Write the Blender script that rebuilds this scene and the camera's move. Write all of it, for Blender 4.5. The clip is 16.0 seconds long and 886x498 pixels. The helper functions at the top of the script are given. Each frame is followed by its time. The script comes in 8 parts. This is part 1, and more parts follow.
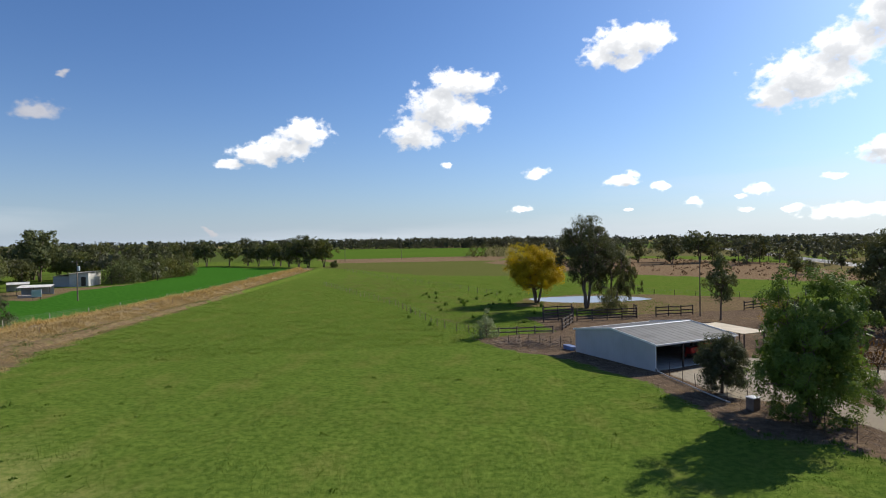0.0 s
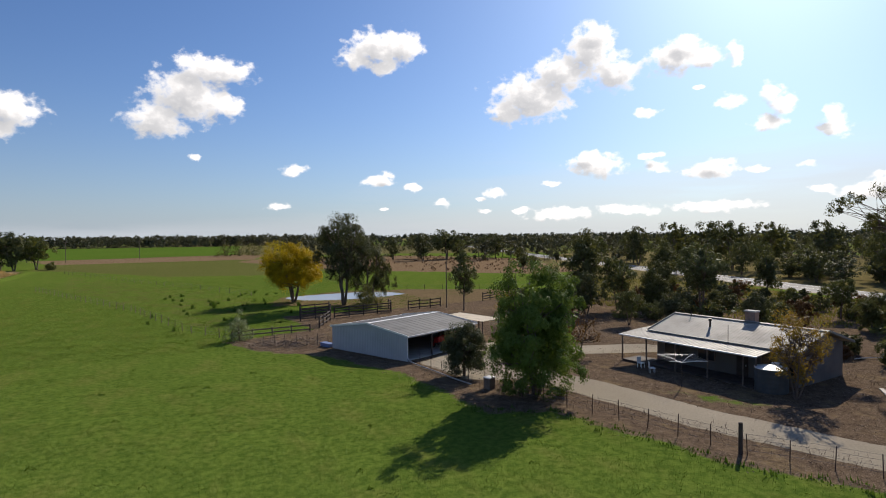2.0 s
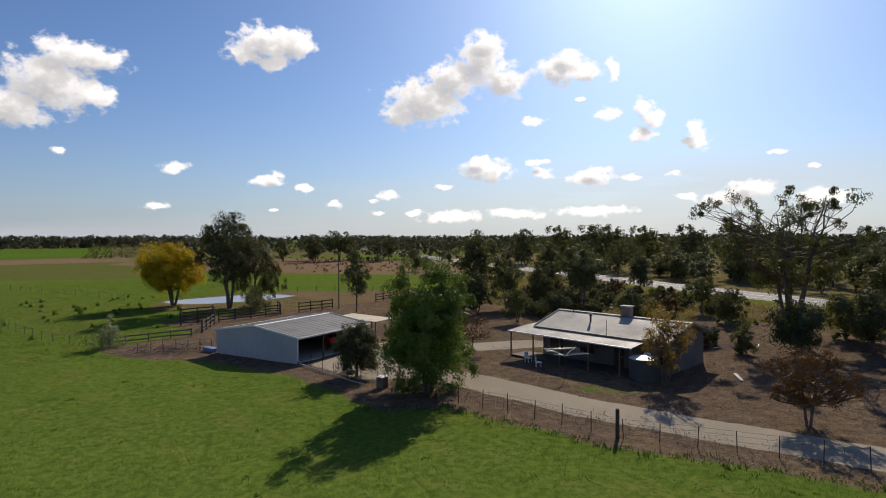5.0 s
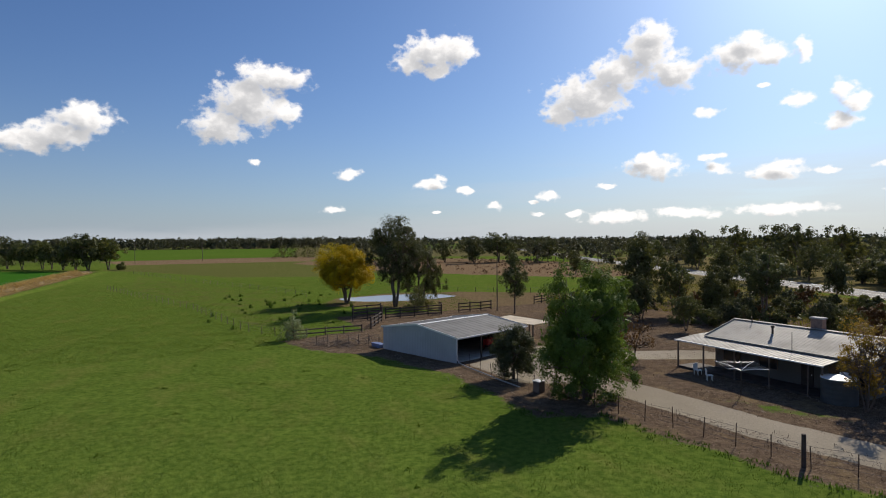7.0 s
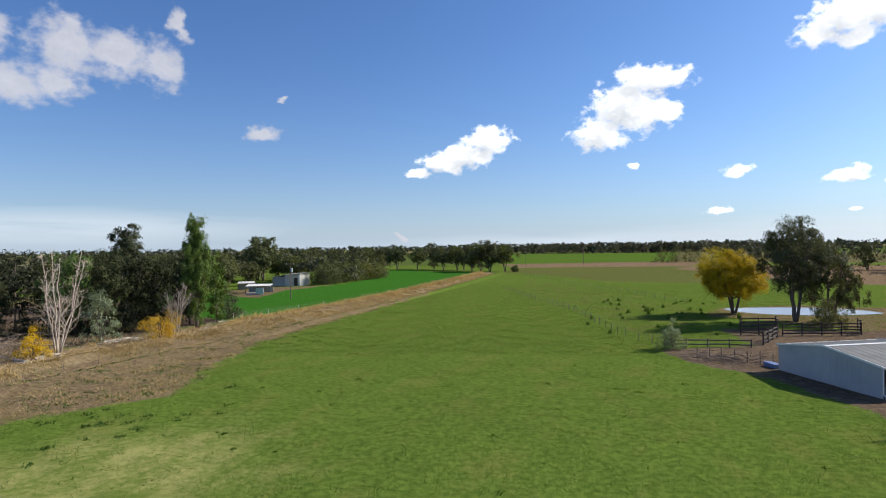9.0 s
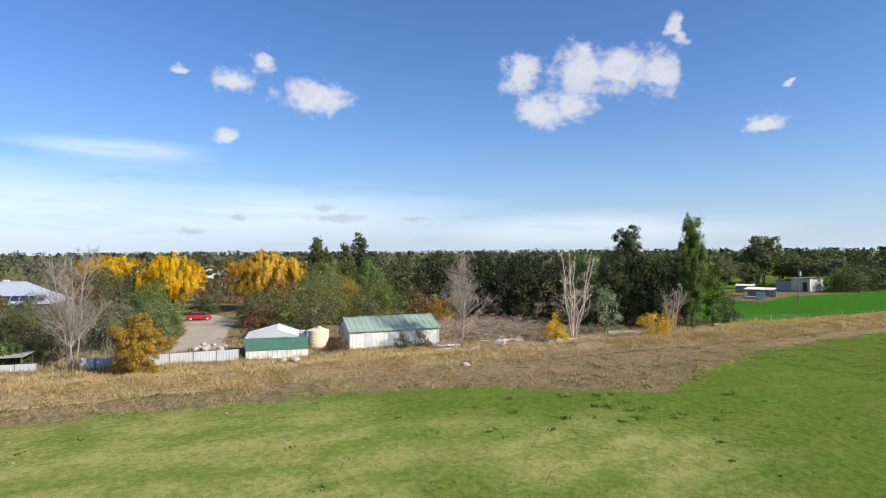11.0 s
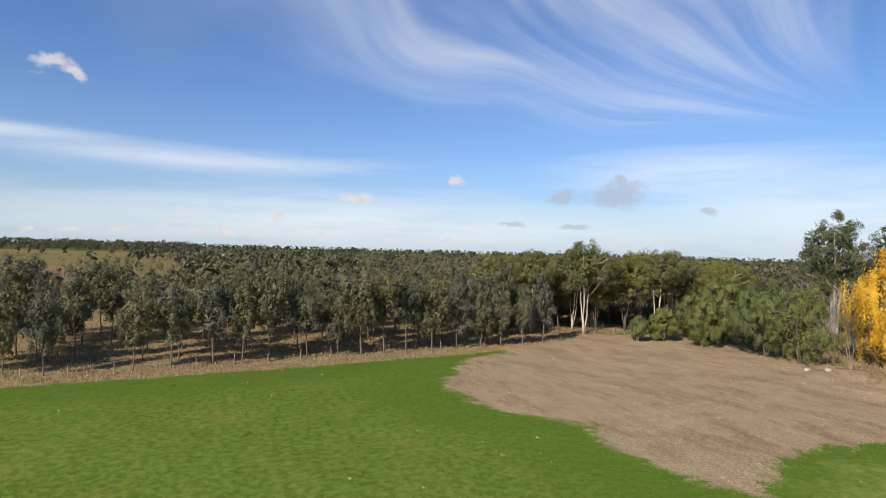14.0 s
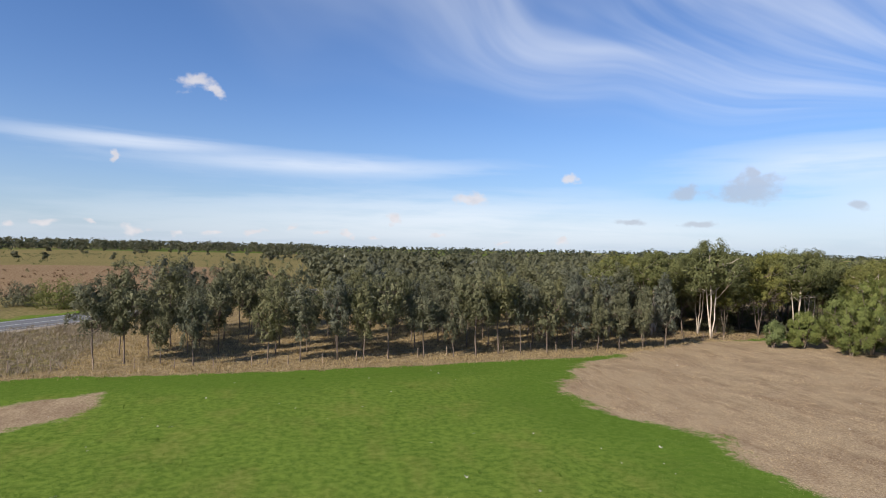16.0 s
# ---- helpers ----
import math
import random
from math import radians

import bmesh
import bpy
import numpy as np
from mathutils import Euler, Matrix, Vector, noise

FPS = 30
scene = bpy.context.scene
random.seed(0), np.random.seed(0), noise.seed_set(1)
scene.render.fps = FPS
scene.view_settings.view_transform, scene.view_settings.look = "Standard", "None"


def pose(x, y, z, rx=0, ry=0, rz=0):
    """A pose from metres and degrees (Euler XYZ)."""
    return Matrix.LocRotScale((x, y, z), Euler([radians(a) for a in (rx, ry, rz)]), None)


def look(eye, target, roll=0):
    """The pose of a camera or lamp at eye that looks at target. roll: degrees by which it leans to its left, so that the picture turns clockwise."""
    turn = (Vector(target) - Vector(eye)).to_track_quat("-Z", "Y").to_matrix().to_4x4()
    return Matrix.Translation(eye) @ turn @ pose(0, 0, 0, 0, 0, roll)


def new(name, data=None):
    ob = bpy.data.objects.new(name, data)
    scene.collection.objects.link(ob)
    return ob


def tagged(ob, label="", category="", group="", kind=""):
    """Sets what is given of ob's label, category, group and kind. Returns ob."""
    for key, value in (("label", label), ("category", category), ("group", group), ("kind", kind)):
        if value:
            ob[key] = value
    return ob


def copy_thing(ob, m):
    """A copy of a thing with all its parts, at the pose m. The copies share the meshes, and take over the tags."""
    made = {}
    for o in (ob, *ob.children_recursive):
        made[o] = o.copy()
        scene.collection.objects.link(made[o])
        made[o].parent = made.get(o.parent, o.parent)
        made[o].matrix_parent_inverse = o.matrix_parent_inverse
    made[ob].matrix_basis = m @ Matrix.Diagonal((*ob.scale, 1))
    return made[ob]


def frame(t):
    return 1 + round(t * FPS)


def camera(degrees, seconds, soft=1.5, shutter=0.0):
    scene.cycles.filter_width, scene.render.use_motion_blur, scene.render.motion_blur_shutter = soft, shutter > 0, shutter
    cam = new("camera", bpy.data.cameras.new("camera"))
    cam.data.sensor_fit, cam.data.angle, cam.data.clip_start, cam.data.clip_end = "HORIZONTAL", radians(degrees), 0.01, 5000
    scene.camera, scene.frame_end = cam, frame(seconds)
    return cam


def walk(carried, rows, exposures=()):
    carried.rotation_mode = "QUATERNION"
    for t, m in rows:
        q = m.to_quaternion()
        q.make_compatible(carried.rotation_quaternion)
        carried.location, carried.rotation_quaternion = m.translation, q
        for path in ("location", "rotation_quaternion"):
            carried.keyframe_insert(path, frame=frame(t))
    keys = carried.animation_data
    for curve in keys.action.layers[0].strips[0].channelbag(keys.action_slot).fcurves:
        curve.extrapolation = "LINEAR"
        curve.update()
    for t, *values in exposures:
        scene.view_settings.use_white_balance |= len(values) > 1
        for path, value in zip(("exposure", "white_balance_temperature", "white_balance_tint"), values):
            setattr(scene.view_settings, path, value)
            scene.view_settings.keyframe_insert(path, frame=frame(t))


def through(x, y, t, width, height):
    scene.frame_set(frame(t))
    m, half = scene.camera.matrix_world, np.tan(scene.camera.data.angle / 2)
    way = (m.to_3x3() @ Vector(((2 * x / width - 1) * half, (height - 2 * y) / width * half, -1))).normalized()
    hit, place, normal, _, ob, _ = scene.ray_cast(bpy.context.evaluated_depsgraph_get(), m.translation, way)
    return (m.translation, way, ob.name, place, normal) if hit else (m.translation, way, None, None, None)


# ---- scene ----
cam = camera(73.78, 16.0, soft=1.0)
PATH = [
    (0, (-0.44, -0.15, 12.04), (-0.4411, 1.8473, 12.0082), -0.74),
    (0.5, (-0.36, -0.13, 12.02), (-0.2599, 1.8722, 11.9891), -0.65),
    (1, (-0.29, -0.04, 11.98), (-0.0188, 1.9372, 11.9473), -0.73),
    (1.5, (-0.18, 0.04, 11.98), (0.3225, 1.9774, 11.9310), -0.64),
    (2, (-0.17, 0.06, 11.91), (0.6133, 1.8976, 11.8630), -0.60),
    (2.5, (-0.17, 0.19, 11.85), (0.8267, 1.9200, 11.7979), -0.41),
    (3, (-0.21, 0.25, 11.83), (0.8693, 1.9303, 11.7803), -0.43),
    (3.2, (-0.20, 0.24, 11.82), (0.8961, 1.9097, 11.7693), -0.39),
    (5.3, (-0.07, 0.10, 11.62), (1.0298, 1.7683, 11.5794), -0.30),
    (5.5, (-0.03, 0.08, 11.63), (1.0203, 1.7803, 11.5905), -0.33),
    (6, (-0.03, 0.06, 11.68), (0.9064, 1.8252, 11.6387), -0.38),
    (6.5, (-0.07, 0.01, 11.73), (0.7302, 1.8423, 11.6904), -0.39),
    (7, (-0.01, -0.08, 11.81), (0.6085, 1.8192, 11.7750), -0.41),
    (7.5, (0.05, -0.24, 11.88), (0.4177, 1.7267, 11.8502), -0.56),
    (8, (0.13, -0.16, 11.91), (0.1838, 1.8386, 11.8840), -0.74),
    (8.5, (0.23, -0.06, 11.95), (-0.0379, 1.9219, 11.9261), -0.74),
    (8.7, (0.26, -0.07, 12.01), (-0.1455, 1.8901, 11.9929), -0.83),
    (10.8, (0.05, -0.14, 12.13), (-1.6278, 0.9479, 12.1329), -0.34),
    (11, (0.06, -0.13, 12.15), (-1.7261, 0.7779, 12.1586), -0.36),
    (11.5, (0.10, -0.19, 12.13), (-1.8653, 0.1761, 12.1446), -0.10),
    (12, (0.16, -0.21, 12.16), (-1.8268, -0.4682, 12.1793), 0.11),
    (12.5, (0.27, -0.18, 12.11), (-1.5304, -1.0517, 12.1307), 0.48),
    (13, (0.23, -0.20, 12.12), (-1.2131, -1.5903, 12.1347), 1.16),
    (13.5, (0.03, -0.04, 12.14), (-0.9684, -1.7720, 12.1479), 1.35),
    (14, (0.04, 0.14, 12.19), (-0.6709, -1.7284, 12.1971), 1.51),
    (14.5, (0.08, 0.15, 12.27), (-0.4558, -1.7726, 12.2772), 1.47),
    (15, (0.16, 0.18, 12.30), (-0.2780, -1.7711, 12.3008), 1.47),
    (15.5, (0.19, 0.27, 12.29), (-0.1863, -1.6904, 12.2879), 1.33),
    (16, (0.20, 0.30, 12.30), (-0.1439, -1.6696, 12.2985), 1.16),
]
EXPOSURES = [(0, 0.5, 6450, 10), (1.5, 0.38, 6600, 11.5), (3, 0.18, 6800, 14), (5.5, 0.15, 6800, 13.5), (6.5, 0.2, 6750, 13), (7, 0.12, 6650, 11.5), (7.5, 0.03, 6550, 10), (8, 0.2, 6400, 10), (8.5, 0.46, 6300, 10), (11, 0.9, 6350, 10), (12.5, 0.74, 6850, 11), (13.2, 0.68, 6850, 11), (14.5, 0.74, 6650, 11.5), (16, 0.76, 6550, 12)]
walk(cam, [(t, look(eye, target, roll)) for t, eye, target, roll in PATH], EXPOSURES)

SUN_AZ, SUN_EL = 53.0, 31.5  # degrees from +y towards +x, and above the horizon

# ---- node helpers ----


def put(nt, kind, links=None, **values):
    """One node: values set its sockets by name (with _ for a space) or its properties."""
    n = nt.nodes.new(kind)
    for k, v in values.items():
        if k == "operation":
            n.operation = v
        elif k == "node_tree":
            n.node_tree = v
        elif k == "attribute_name":
            n.attribute_name = v
        elif k in ("i0", "i1", "i2"):
            n.inputs[int(k[1])].default_value = v
        else:
            n.inputs[k.replace("_", " ")].default_value = v
    for k, s in (links or {}).items():
        nt.links.new(s, n.inputs[k])
    return n


def calc(nt, op, a, b=0.0, c=0.0):
    n = nt.nodes.new("ShaderNodeMath")
    n.operation = op
    for i, v in enumerate((a, b, c)):
        if isinstance(v, (int, float)):
            n.inputs[i].default_value = v
        else:
            nt.links.new(v, n.inputs[i])
    return n.outputs[0]


def step(nt, v, lo, hi):
    """0 below lo, 1 above hi, smooth between."""
    n = nt.nodes.new("ShaderNodeMapRange")
    n.interpolation_type = "SMOOTHSTEP"
    for i, x in enumerate((v, lo, hi)):
        if isinstance(x, (int, float)):
            n.inputs[i].default_value = x
        else:
            nt.links.new(x, n.inputs[i])
    return n.outputs[0]


def blend(nt, fac, a, b, how="MIX"):
    n = nt.nodes.new("ShaderNodeMix")
    n.data_type, n.blend_type = "RGBA", how
    for i, v in ((0, fac), (6, a), (7, b)):
        if isinstance(v, (int, float)):
            n.inputs[i].default_value = v
        elif isinstance(v, tuple):
            n.inputs[i].default_value = (*v, 1.0)
        else:
            nt.links.new(v, n.inputs[i])
    return n.outputs[2]


def speckle(nt, vector, scale, detail=4.0, rough=0.6):
    n = put(nt, "ShaderNodeTexNoise", {"Vector": vector} if vector else None, Scale=scale, Detail=detail, Roughness=rough)
    return n.outputs[0]


# ---- sky ----
CUMULUS, SOFT, WISPS, VEILS = [], [], [], []


def cumulus(*lobes):
    CUMULUS.extend(lobes)


def soft_cloud(*lobes):
    SOFT.extend(lobes)


def grey_wisp(*lobes):
    WISPS.extend(lobes)


def veil(*lobes):
    VEILS.extend(lobes)


# azimuth (from 70 degrees west of +y, anticlockwise), elevation, half width and half height of the lobes of each cloud
cumulus((-57.0, 10.1, 2.5, 1.4), (-55.2, 8.8, 2.8, 1.2), (-52.7, 8.0, 2.7, 1.0), (-50.2, 7.1, 1.4, 0.6))
cumulus((-67.5, 10.3, 2.8, 1.7), (-70.0, 12.4, 3.4, 2.5), (-73.3, 14.7, 2.6, 1.2), (-73.2, 11.8, 1.6, 1.1), (-71.1, 14.7, 2.2, 1.4))
cumulus((-87.2, 17.3, 3.4, 1.8), (-89.7, 17.7, 1.8, 1.4), (-84.7, 16.3, 1.6, 1.0), (-87.5, 15.8, 1.5, 0.8))
cumulus((-101.8, 12.8, 4.0, 2.3), (-107.1, 16.5, 2.4, 2.3), (-109.4, 14.6, 2.3, 1.7), (-99.3, 11.7, 1.9, 1.2), (-104.5, 14.7, 2.9, 1.9), (-107.8, 18.0, 1.5, 1.1))
cumulus((-114.6, 15.3, 2.7, 1.4), (-117.1, 15.0, 1.9, 0.9), (-119.5, 15.3, 0.5, 1.2), (-115.6, 16.4, 1.2, 0.9))
cumulus((-118.9, 11.2, 1.2, 0.6), (-122.3, 11.5, 1.1, 1.0), (-122.1, 9.2, 1.5, 0.7), (-126.5, 9.5, 0.9, 0.8), (-126.7, 8.4, 1.1, 1.0), (-123.1, 10.6, 0.9, 1.0))
cumulus((-112.1, 10.9, 1.2, 0.4), (-116.4, 12.7, 0.6, 0.3), (-132.9, 7.1, 0.8, 0.3), (-135.5, 5.6, 0.6, 0.2), (-124.7, 5.8, 0.7, 0.3), (-103.6, 4.8, 1.0, 0.3))
cumulus((-107.7, 6.4, 2.7, 1.1), (-107.1, 7.2, 1.4, 0.6), (-112.7, 7.0, 1.1, 0.4), (-112.9, 5.9, 1.1, 0.6), (-117.2, 5.5, 2.6, 0.7), (-118.2, 6.1, 1.2, 0.5), (-121.1, 5.4, 1.2, 0.3))
cumulus((-78.8, 6.2, 1.2, 0.6), (-86.8, 5.2, 1.6, 0.6), (-87.8, 5.8, 0.8, 0.4), (-90.2, 4.7, 0.9, 0.4), (-77.5, 2.8, 1.1, 0.4), (-93.0, 3.0, 1.1, 0.5), (-98.2, 4.0, 1.2, 0.5), (-96.7, 3.4, 0.7, 0.2), (-70.2, 7.1, 0.6, 0.3))
cumulus((-104.4, 1.8, 3.3, 0.7), (-110.3, 2.3, 3.2, 0.5), (-117.7, 2.4, 3.5, 0.6), (-125.9, 3.5, 1.0, 0.4), (-131.1, 4.0, 2.1, 0.9), (-129.4, 3.2, 2.6, 0.8), (-100.5, 2.4, 1.0, 0.3), (-97.3, 2.4, 0.7, 0.3), (-87.5, 2.5, 0.5, 0.2), (-136.2, 3.1, 2.2, 0.7))
soft_cloud((-14.7, 16.4, 2.0, 2.0), (-16.2, 13.3, 2.4, 1.8), (-20.2, 16.5, 3.1, 2.4), (-23.8, 16.3, 2.9, 2.0), (-27.0, 15.7, 1.8, 2.2), (-20.5, 18.5, 1.3, 1.0), (-19.2, 13.9, 2.6, 1.4))
soft_cloud((5.2, 14.6, 3.7, 1.7), (3.6, 13.8, 2.1, 1.1), (12.8, 15.4, 2.4, 1.1), (10.0, 17.4, 1.2, 1.2), (17.0, 16.2, 0.8, 0.4), (-35.6, 11.0, 1.7, 0.6), (12.8, 10.8, 1.2, 0.6), (-29.0, 19.2, 0.8, 1.6))
soft_cloud((-35.7, 10.8, 1.9, 0.7), (-48.5, 1.3, 0.9, 0.3), (-36.9, 13.7, 0.5, 0.3))
soft_cloud((37.3, 17.2, 2.2, 1.0), (48.1, 11.5, 2.3, 1.2), (44.7, 9.9, 2.0, 1.2), (13.1, 10.8, 1.3, 0.8), (31.1, 5.5, 1.0, 0.5))
soft_cloud((123.0, 14.0, 1.6, 0.8), (121.6, 13.5, 0.9, 0.6), (97.4, 4.8, 1.8, 0.7), (88.0, 6.9, 0.9, 0.5), (129.0, 7.4, 0.4, 0.7), (104.8, 2.7, 0.8, 0.4), (109.4, 1.3, 0.6, 0.3), (114.6, 1.4, 0.6, 0.4), (134.0, 1.5, 1.1, 0.4), (127.5, 1.4, 1.0, 0.3), (131.0, 1.5, 0.6, 0.2))
soft_cloud((138.5, 1.6, 0.8, 0.35), (136.4, 1.4, 0.6, 0.3), (124.6, 1.2, 0.7, 0.3), (121.5, 1.1, 0.9, 0.25), (118.0, 1.3, 0.7, 0.3), (111.9, 1.0, 0.9, 0.25), (106.6, 1.0, 0.8, 0.2), (100.5, 1.2, 0.7, 0.25), (94.0, 1.0, 0.9, 0.2), (88.5, 1.2, 0.6, 0.25))
grey_wisp((3.1, 3.3, 2.7, 0.5), (-4.2, 3.1, 1.1, 0.3), (16.2, 2.1, 1.0, 0.3), (12.3, 3.3, 0.9, 0.4), (4.2, 4.3, 1.1, 0.4))
grey_wisp((72.4, 5.8, 2.3, 1.3), (77.9, 5.5, 1.2, 0.6), (45.3, 5.3, 0.5, 0.3))
grey_wisp((73.1, 5.3, 2.4, 0.9), (77.8, 5.4, 1.3, 0.6), (72.7, 7.2, 0.6, 0.5), (65.0, 4.1, 1.0, 0.4), (82.4, 2.8, 1.5, 0.3), (76.6, 2.6, 1.4, 0.3))
veil((-122.0, 2.0, 34.0, 5.0), (-128.0, 4.5, 22.0, 3.0), (-100.0, 0.5, 30.0, 2.0), (-75.0, 0.0, 30.0, 1.2))
veil((112.0, 7.6, 18.0, 1.1), (128.0, 8.6, 12.0, 0.9))
veil((66.0, 7.5, 12.0, 2.4), (55.0, 4.0, 18.0, 4.4), (30.0, 3.5, 22.0, 4.2), (10.0, 3.5, 20.0, 2.8), (100.0, 3.0, 30.0, 2.6), (22.0, 8.8, 8.0, 0.9), (-20.0, 2.0, 16.0, 1.6), (95.0, 2.0, 40.0, 2.2))


def lobe_group(name, lobes):
    """A node group: the least distance of a direction to the lobes, each as wide as its half axes."""
    g = bpy.data.node_groups.new(name, "ShaderNodeTree")
    g.interface.new_socket("Vector", in_out="INPUT", socket_type="NodeSocketVector")
    g.interface.new_socket("Near", in_out="OUTPUT", socket_type="NodeSocketFloat")
    a, z = g.nodes.new("NodeGroupInput"), g.nodes.new("NodeGroupOutput")
    least = None
    for az, el, w, h in lobes:
        m = put(g, "ShaderNodeVectorMath", {0: a.outputs[0]}, operation="MULTIPLY_ADD")
        m.inputs[1].default_value, m.inputs[2].default_value = (1 / w, 1 / h, 0), (-az / w, -el / h, 0)
        d = put(g, "ShaderNodeVectorMath", {0: m.outputs[0]}, operation="LENGTH").outputs["Value"]
        least = d if least is None else calc(g, "SMOOTH_MIN", least, d, 0.5)
    g.links.new(least, z.inputs[0])
    return g


world = bpy.data.worlds.new("sky")
scene.world = world
world.use_nodes = True
wt = world.node_tree
wt.nodes.clear()
sky = put(wt, "ShaderNodeTexSky")
sky.sky_type, sky.sun_disc = "NISHITA", False
sky.sun_elevation, sky.sun_rotation = radians(SUN_EL), radians(SUN_AZ)
sky.altitude, sky.air_density, sky.dust_density, sky.ozone_density = 50.0, 1.0, 1.0, 2.5
sky_light = blend(wt, 1.0, sky.outputs[0], (0.0435, 0.0605, 0.085), "MULTIPLY")
coord = put(wt, "ShaderNodeTexCoord")
split = put(wt, "ShaderNodeSeparateXYZ", {0: coord.outputs["Generated"]})
c70, s70 = math.cos(radians(70)), math.sin(radians(70))
tx = calc(wt, "ADD", calc(wt, "MULTIPLY", split.outputs[0], c70), calc(wt, "MULTIPLY", split.outputs[1], s70))
ty = calc(wt, "SUBTRACT", calc(wt, "MULTIPLY", split.outputs[1], c70), calc(wt, "MULTIPLY", split.outputs[0], s70))
az = calc(wt, "DEGREES", calc(wt, "ARCTAN2", calc(wt, "MULTIPLY", tx, -1.0), ty))
el = calc(wt, "DEGREES", calc(wt, "ARCSINE", split.outputs[2]))
plane = put(wt, "ShaderNodeCombineXYZ", {0: az, 1: el}).outputs[0]
flat = put(wt, "ShaderNodeVectorMath", {0: plane}, operation="MULTIPLY", i1=(1.0, 1.25, 1.0)).outputs[0]
warp = put(wt, "ShaderNodeTexNoise", {"Vector": flat}, Scale=0.42, Detail=3.0, Roughness=0.55)
off = put(wt, "ShaderNodeVectorMath", {0: warp.outputs["Color"]}, operation="MULTIPLY_ADD", i1=(1.5, 1.1, 0.0), i2=(-0.75, -0.55, 0.0)).outputs[0]
moved = put(wt, "ShaderNodeVectorMath", {0: plane, 1: off}, operation="ADD").outputs[0]
fluff = speckle(wt, flat, 0.9, 5.0, 0.52)


def cover(group, vector, grain, lo, hi):
    n = put(wt, "ShaderNodeGroup", node_tree=group)
    wt.links.new(vector, n.inputs[0])
    rough = calc(wt, "MULTIPLY_ADD", grain, 1.8, -0.9)
    return step(wt, calc(wt, "ADD", n.outputs[0], rough), lo, hi)


heaps = lobe_group("cumulus_lobes", CUMULUS)
mass = calc(wt, "SUBTRACT", 1.0, cover(heaps, moved, fluff, 0.52, 1.1))
above = put(wt, "ShaderNodeVectorMath", {0: moved}, operation="ADD", i1=(-0.7, 1.0, 0.0)).outputs[0]
under = calc(wt, "SUBTRACT", 1.0, cover(heaps, above, fluff, 0.1, 1.2))
soft_lobes = lobe_group("soft_lobes", SOFT)
soft_grain = calc(wt, "MULTIPLY_ADD", fluff, 0.8, 0.1)
drawn = put(wt, "ShaderNodeTexNoise", {"Vector": flat}, Scale=0.23, Detail=4.0, Roughness=0.6)
drawn_off = put(wt, "ShaderNodeVectorMath", {0: drawn.outputs["Color"]}, operation="MULTIPLY_ADD", i1=(4.6, 3.2, 0.0), i2=(-2.3, -1.6, 0.0)).outputs[0]
drawn_at = put(wt, "ShaderNodeVectorMath", {0: plane, 1: drawn_off}, operation="ADD").outputs[0]
soft_mass = calc(wt, "SUBTRACT", 1.0, cover(soft_lobes, drawn_at, soft_grain, 0.3, 1.15))
streak_at = put(wt, "ShaderNodeMapping", {0: plane}, Scale=(0.07, 0.62, 1.0), Rotation=(0, 0, radians(-14)))
bend = put(wt, "ShaderNodeTexNoise", {"Vector": streak_at.outputs[0]}, Scale=0.6, Detail=2.0)
streak_in = put(wt, "ShaderNodeVectorMath", {0: bend.outputs["Color"], 2: streak_at.outputs[0]}, operation="MULTIPLY_ADD", i1=(0.9, 0.9, 0.0)).outputs[0]
streaks = speckle(wt, streak_in, 1.1, 7.0, 0.55)
haze = calc(wt, "SUBTRACT", 1.0, cover(lobe_group("veil_lobes", VEILS), plane, streaks, 0.25, 1.3))
haze = calc(wt, "MULTIPLY", haze, calc(wt, "MULTIPLY_ADD", step(wt, streaks, 0.3, 0.72), 0.6, 0.4))
# a fan of high cirrus strands that curve up from one point
fan_u, fan_v = calc(wt, "MULTIPLY", calc(wt, "SUBTRACT", az, 53.0), 0.5), calc(wt, "SUBTRACT", el, 10.5)
reach_ = calc(wt, "SQRT", calc(wt, "ADD", calc(wt, "MULTIPLY", fan_u, fan_u), calc(wt, "MULTIPLY", fan_v, fan_v)))
swing = calc(wt, "ADD", calc(wt, "ARCTAN2", fan_v, fan_u), calc(wt, "MULTIPLY", reach_, -0.012))
swing = calc(wt, "ADD", swing, calc(wt, "MULTIPLY_ADD", speckle(wt, plane, 0.045, 1.0), 0.6, -0.3))
strand_at = put(wt, "ShaderNodeCombineXYZ", {0: calc(wt, "MULTIPLY", swing, 4.2), 1: calc(wt, "MULTIPLY", reach_, 0.035)}).outputs[0]
strands = speckle(wt, strand_at, 1.1, 4.0, 0.5)
fan = calc(wt, "MULTIPLY", step(wt, strands, 0.28, 0.8), calc(wt, "MULTIPLY", step(wt, swing, -0.16, 0.2), calc(wt, "SUBTRACT", 1.0, step(wt, swing, 0.9, 1.7))))
fan = calc(wt, "MULTIPLY", fan, calc(wt, "MULTIPLY", step(wt, reach_, 1.0, 9.0), calc(wt, "SUBTRACT", 1.0, step(wt, reach_, 34.0, 60.0))))
wisp = calc(wt, "SUBTRACT", 1.0, cover(lobe_group("wisp_lobes", WISPS), moved, fluff, 0.4, 1.25))
shade = calc(wt, "MULTIPLY", under, calc(wt, "MULTIPLY_ADD", fluff, 0.7, 0.4))
cloud_tone = blend(wt, shade, (1.0, 0.99, 0.97), (0.34, 0.36, 0.39))
low_air = calc(wt, "POWER", 2.718, calc(wt, "MULTIPLY", calc(wt, "MAXIMUM", el, 0.0), -0.21))
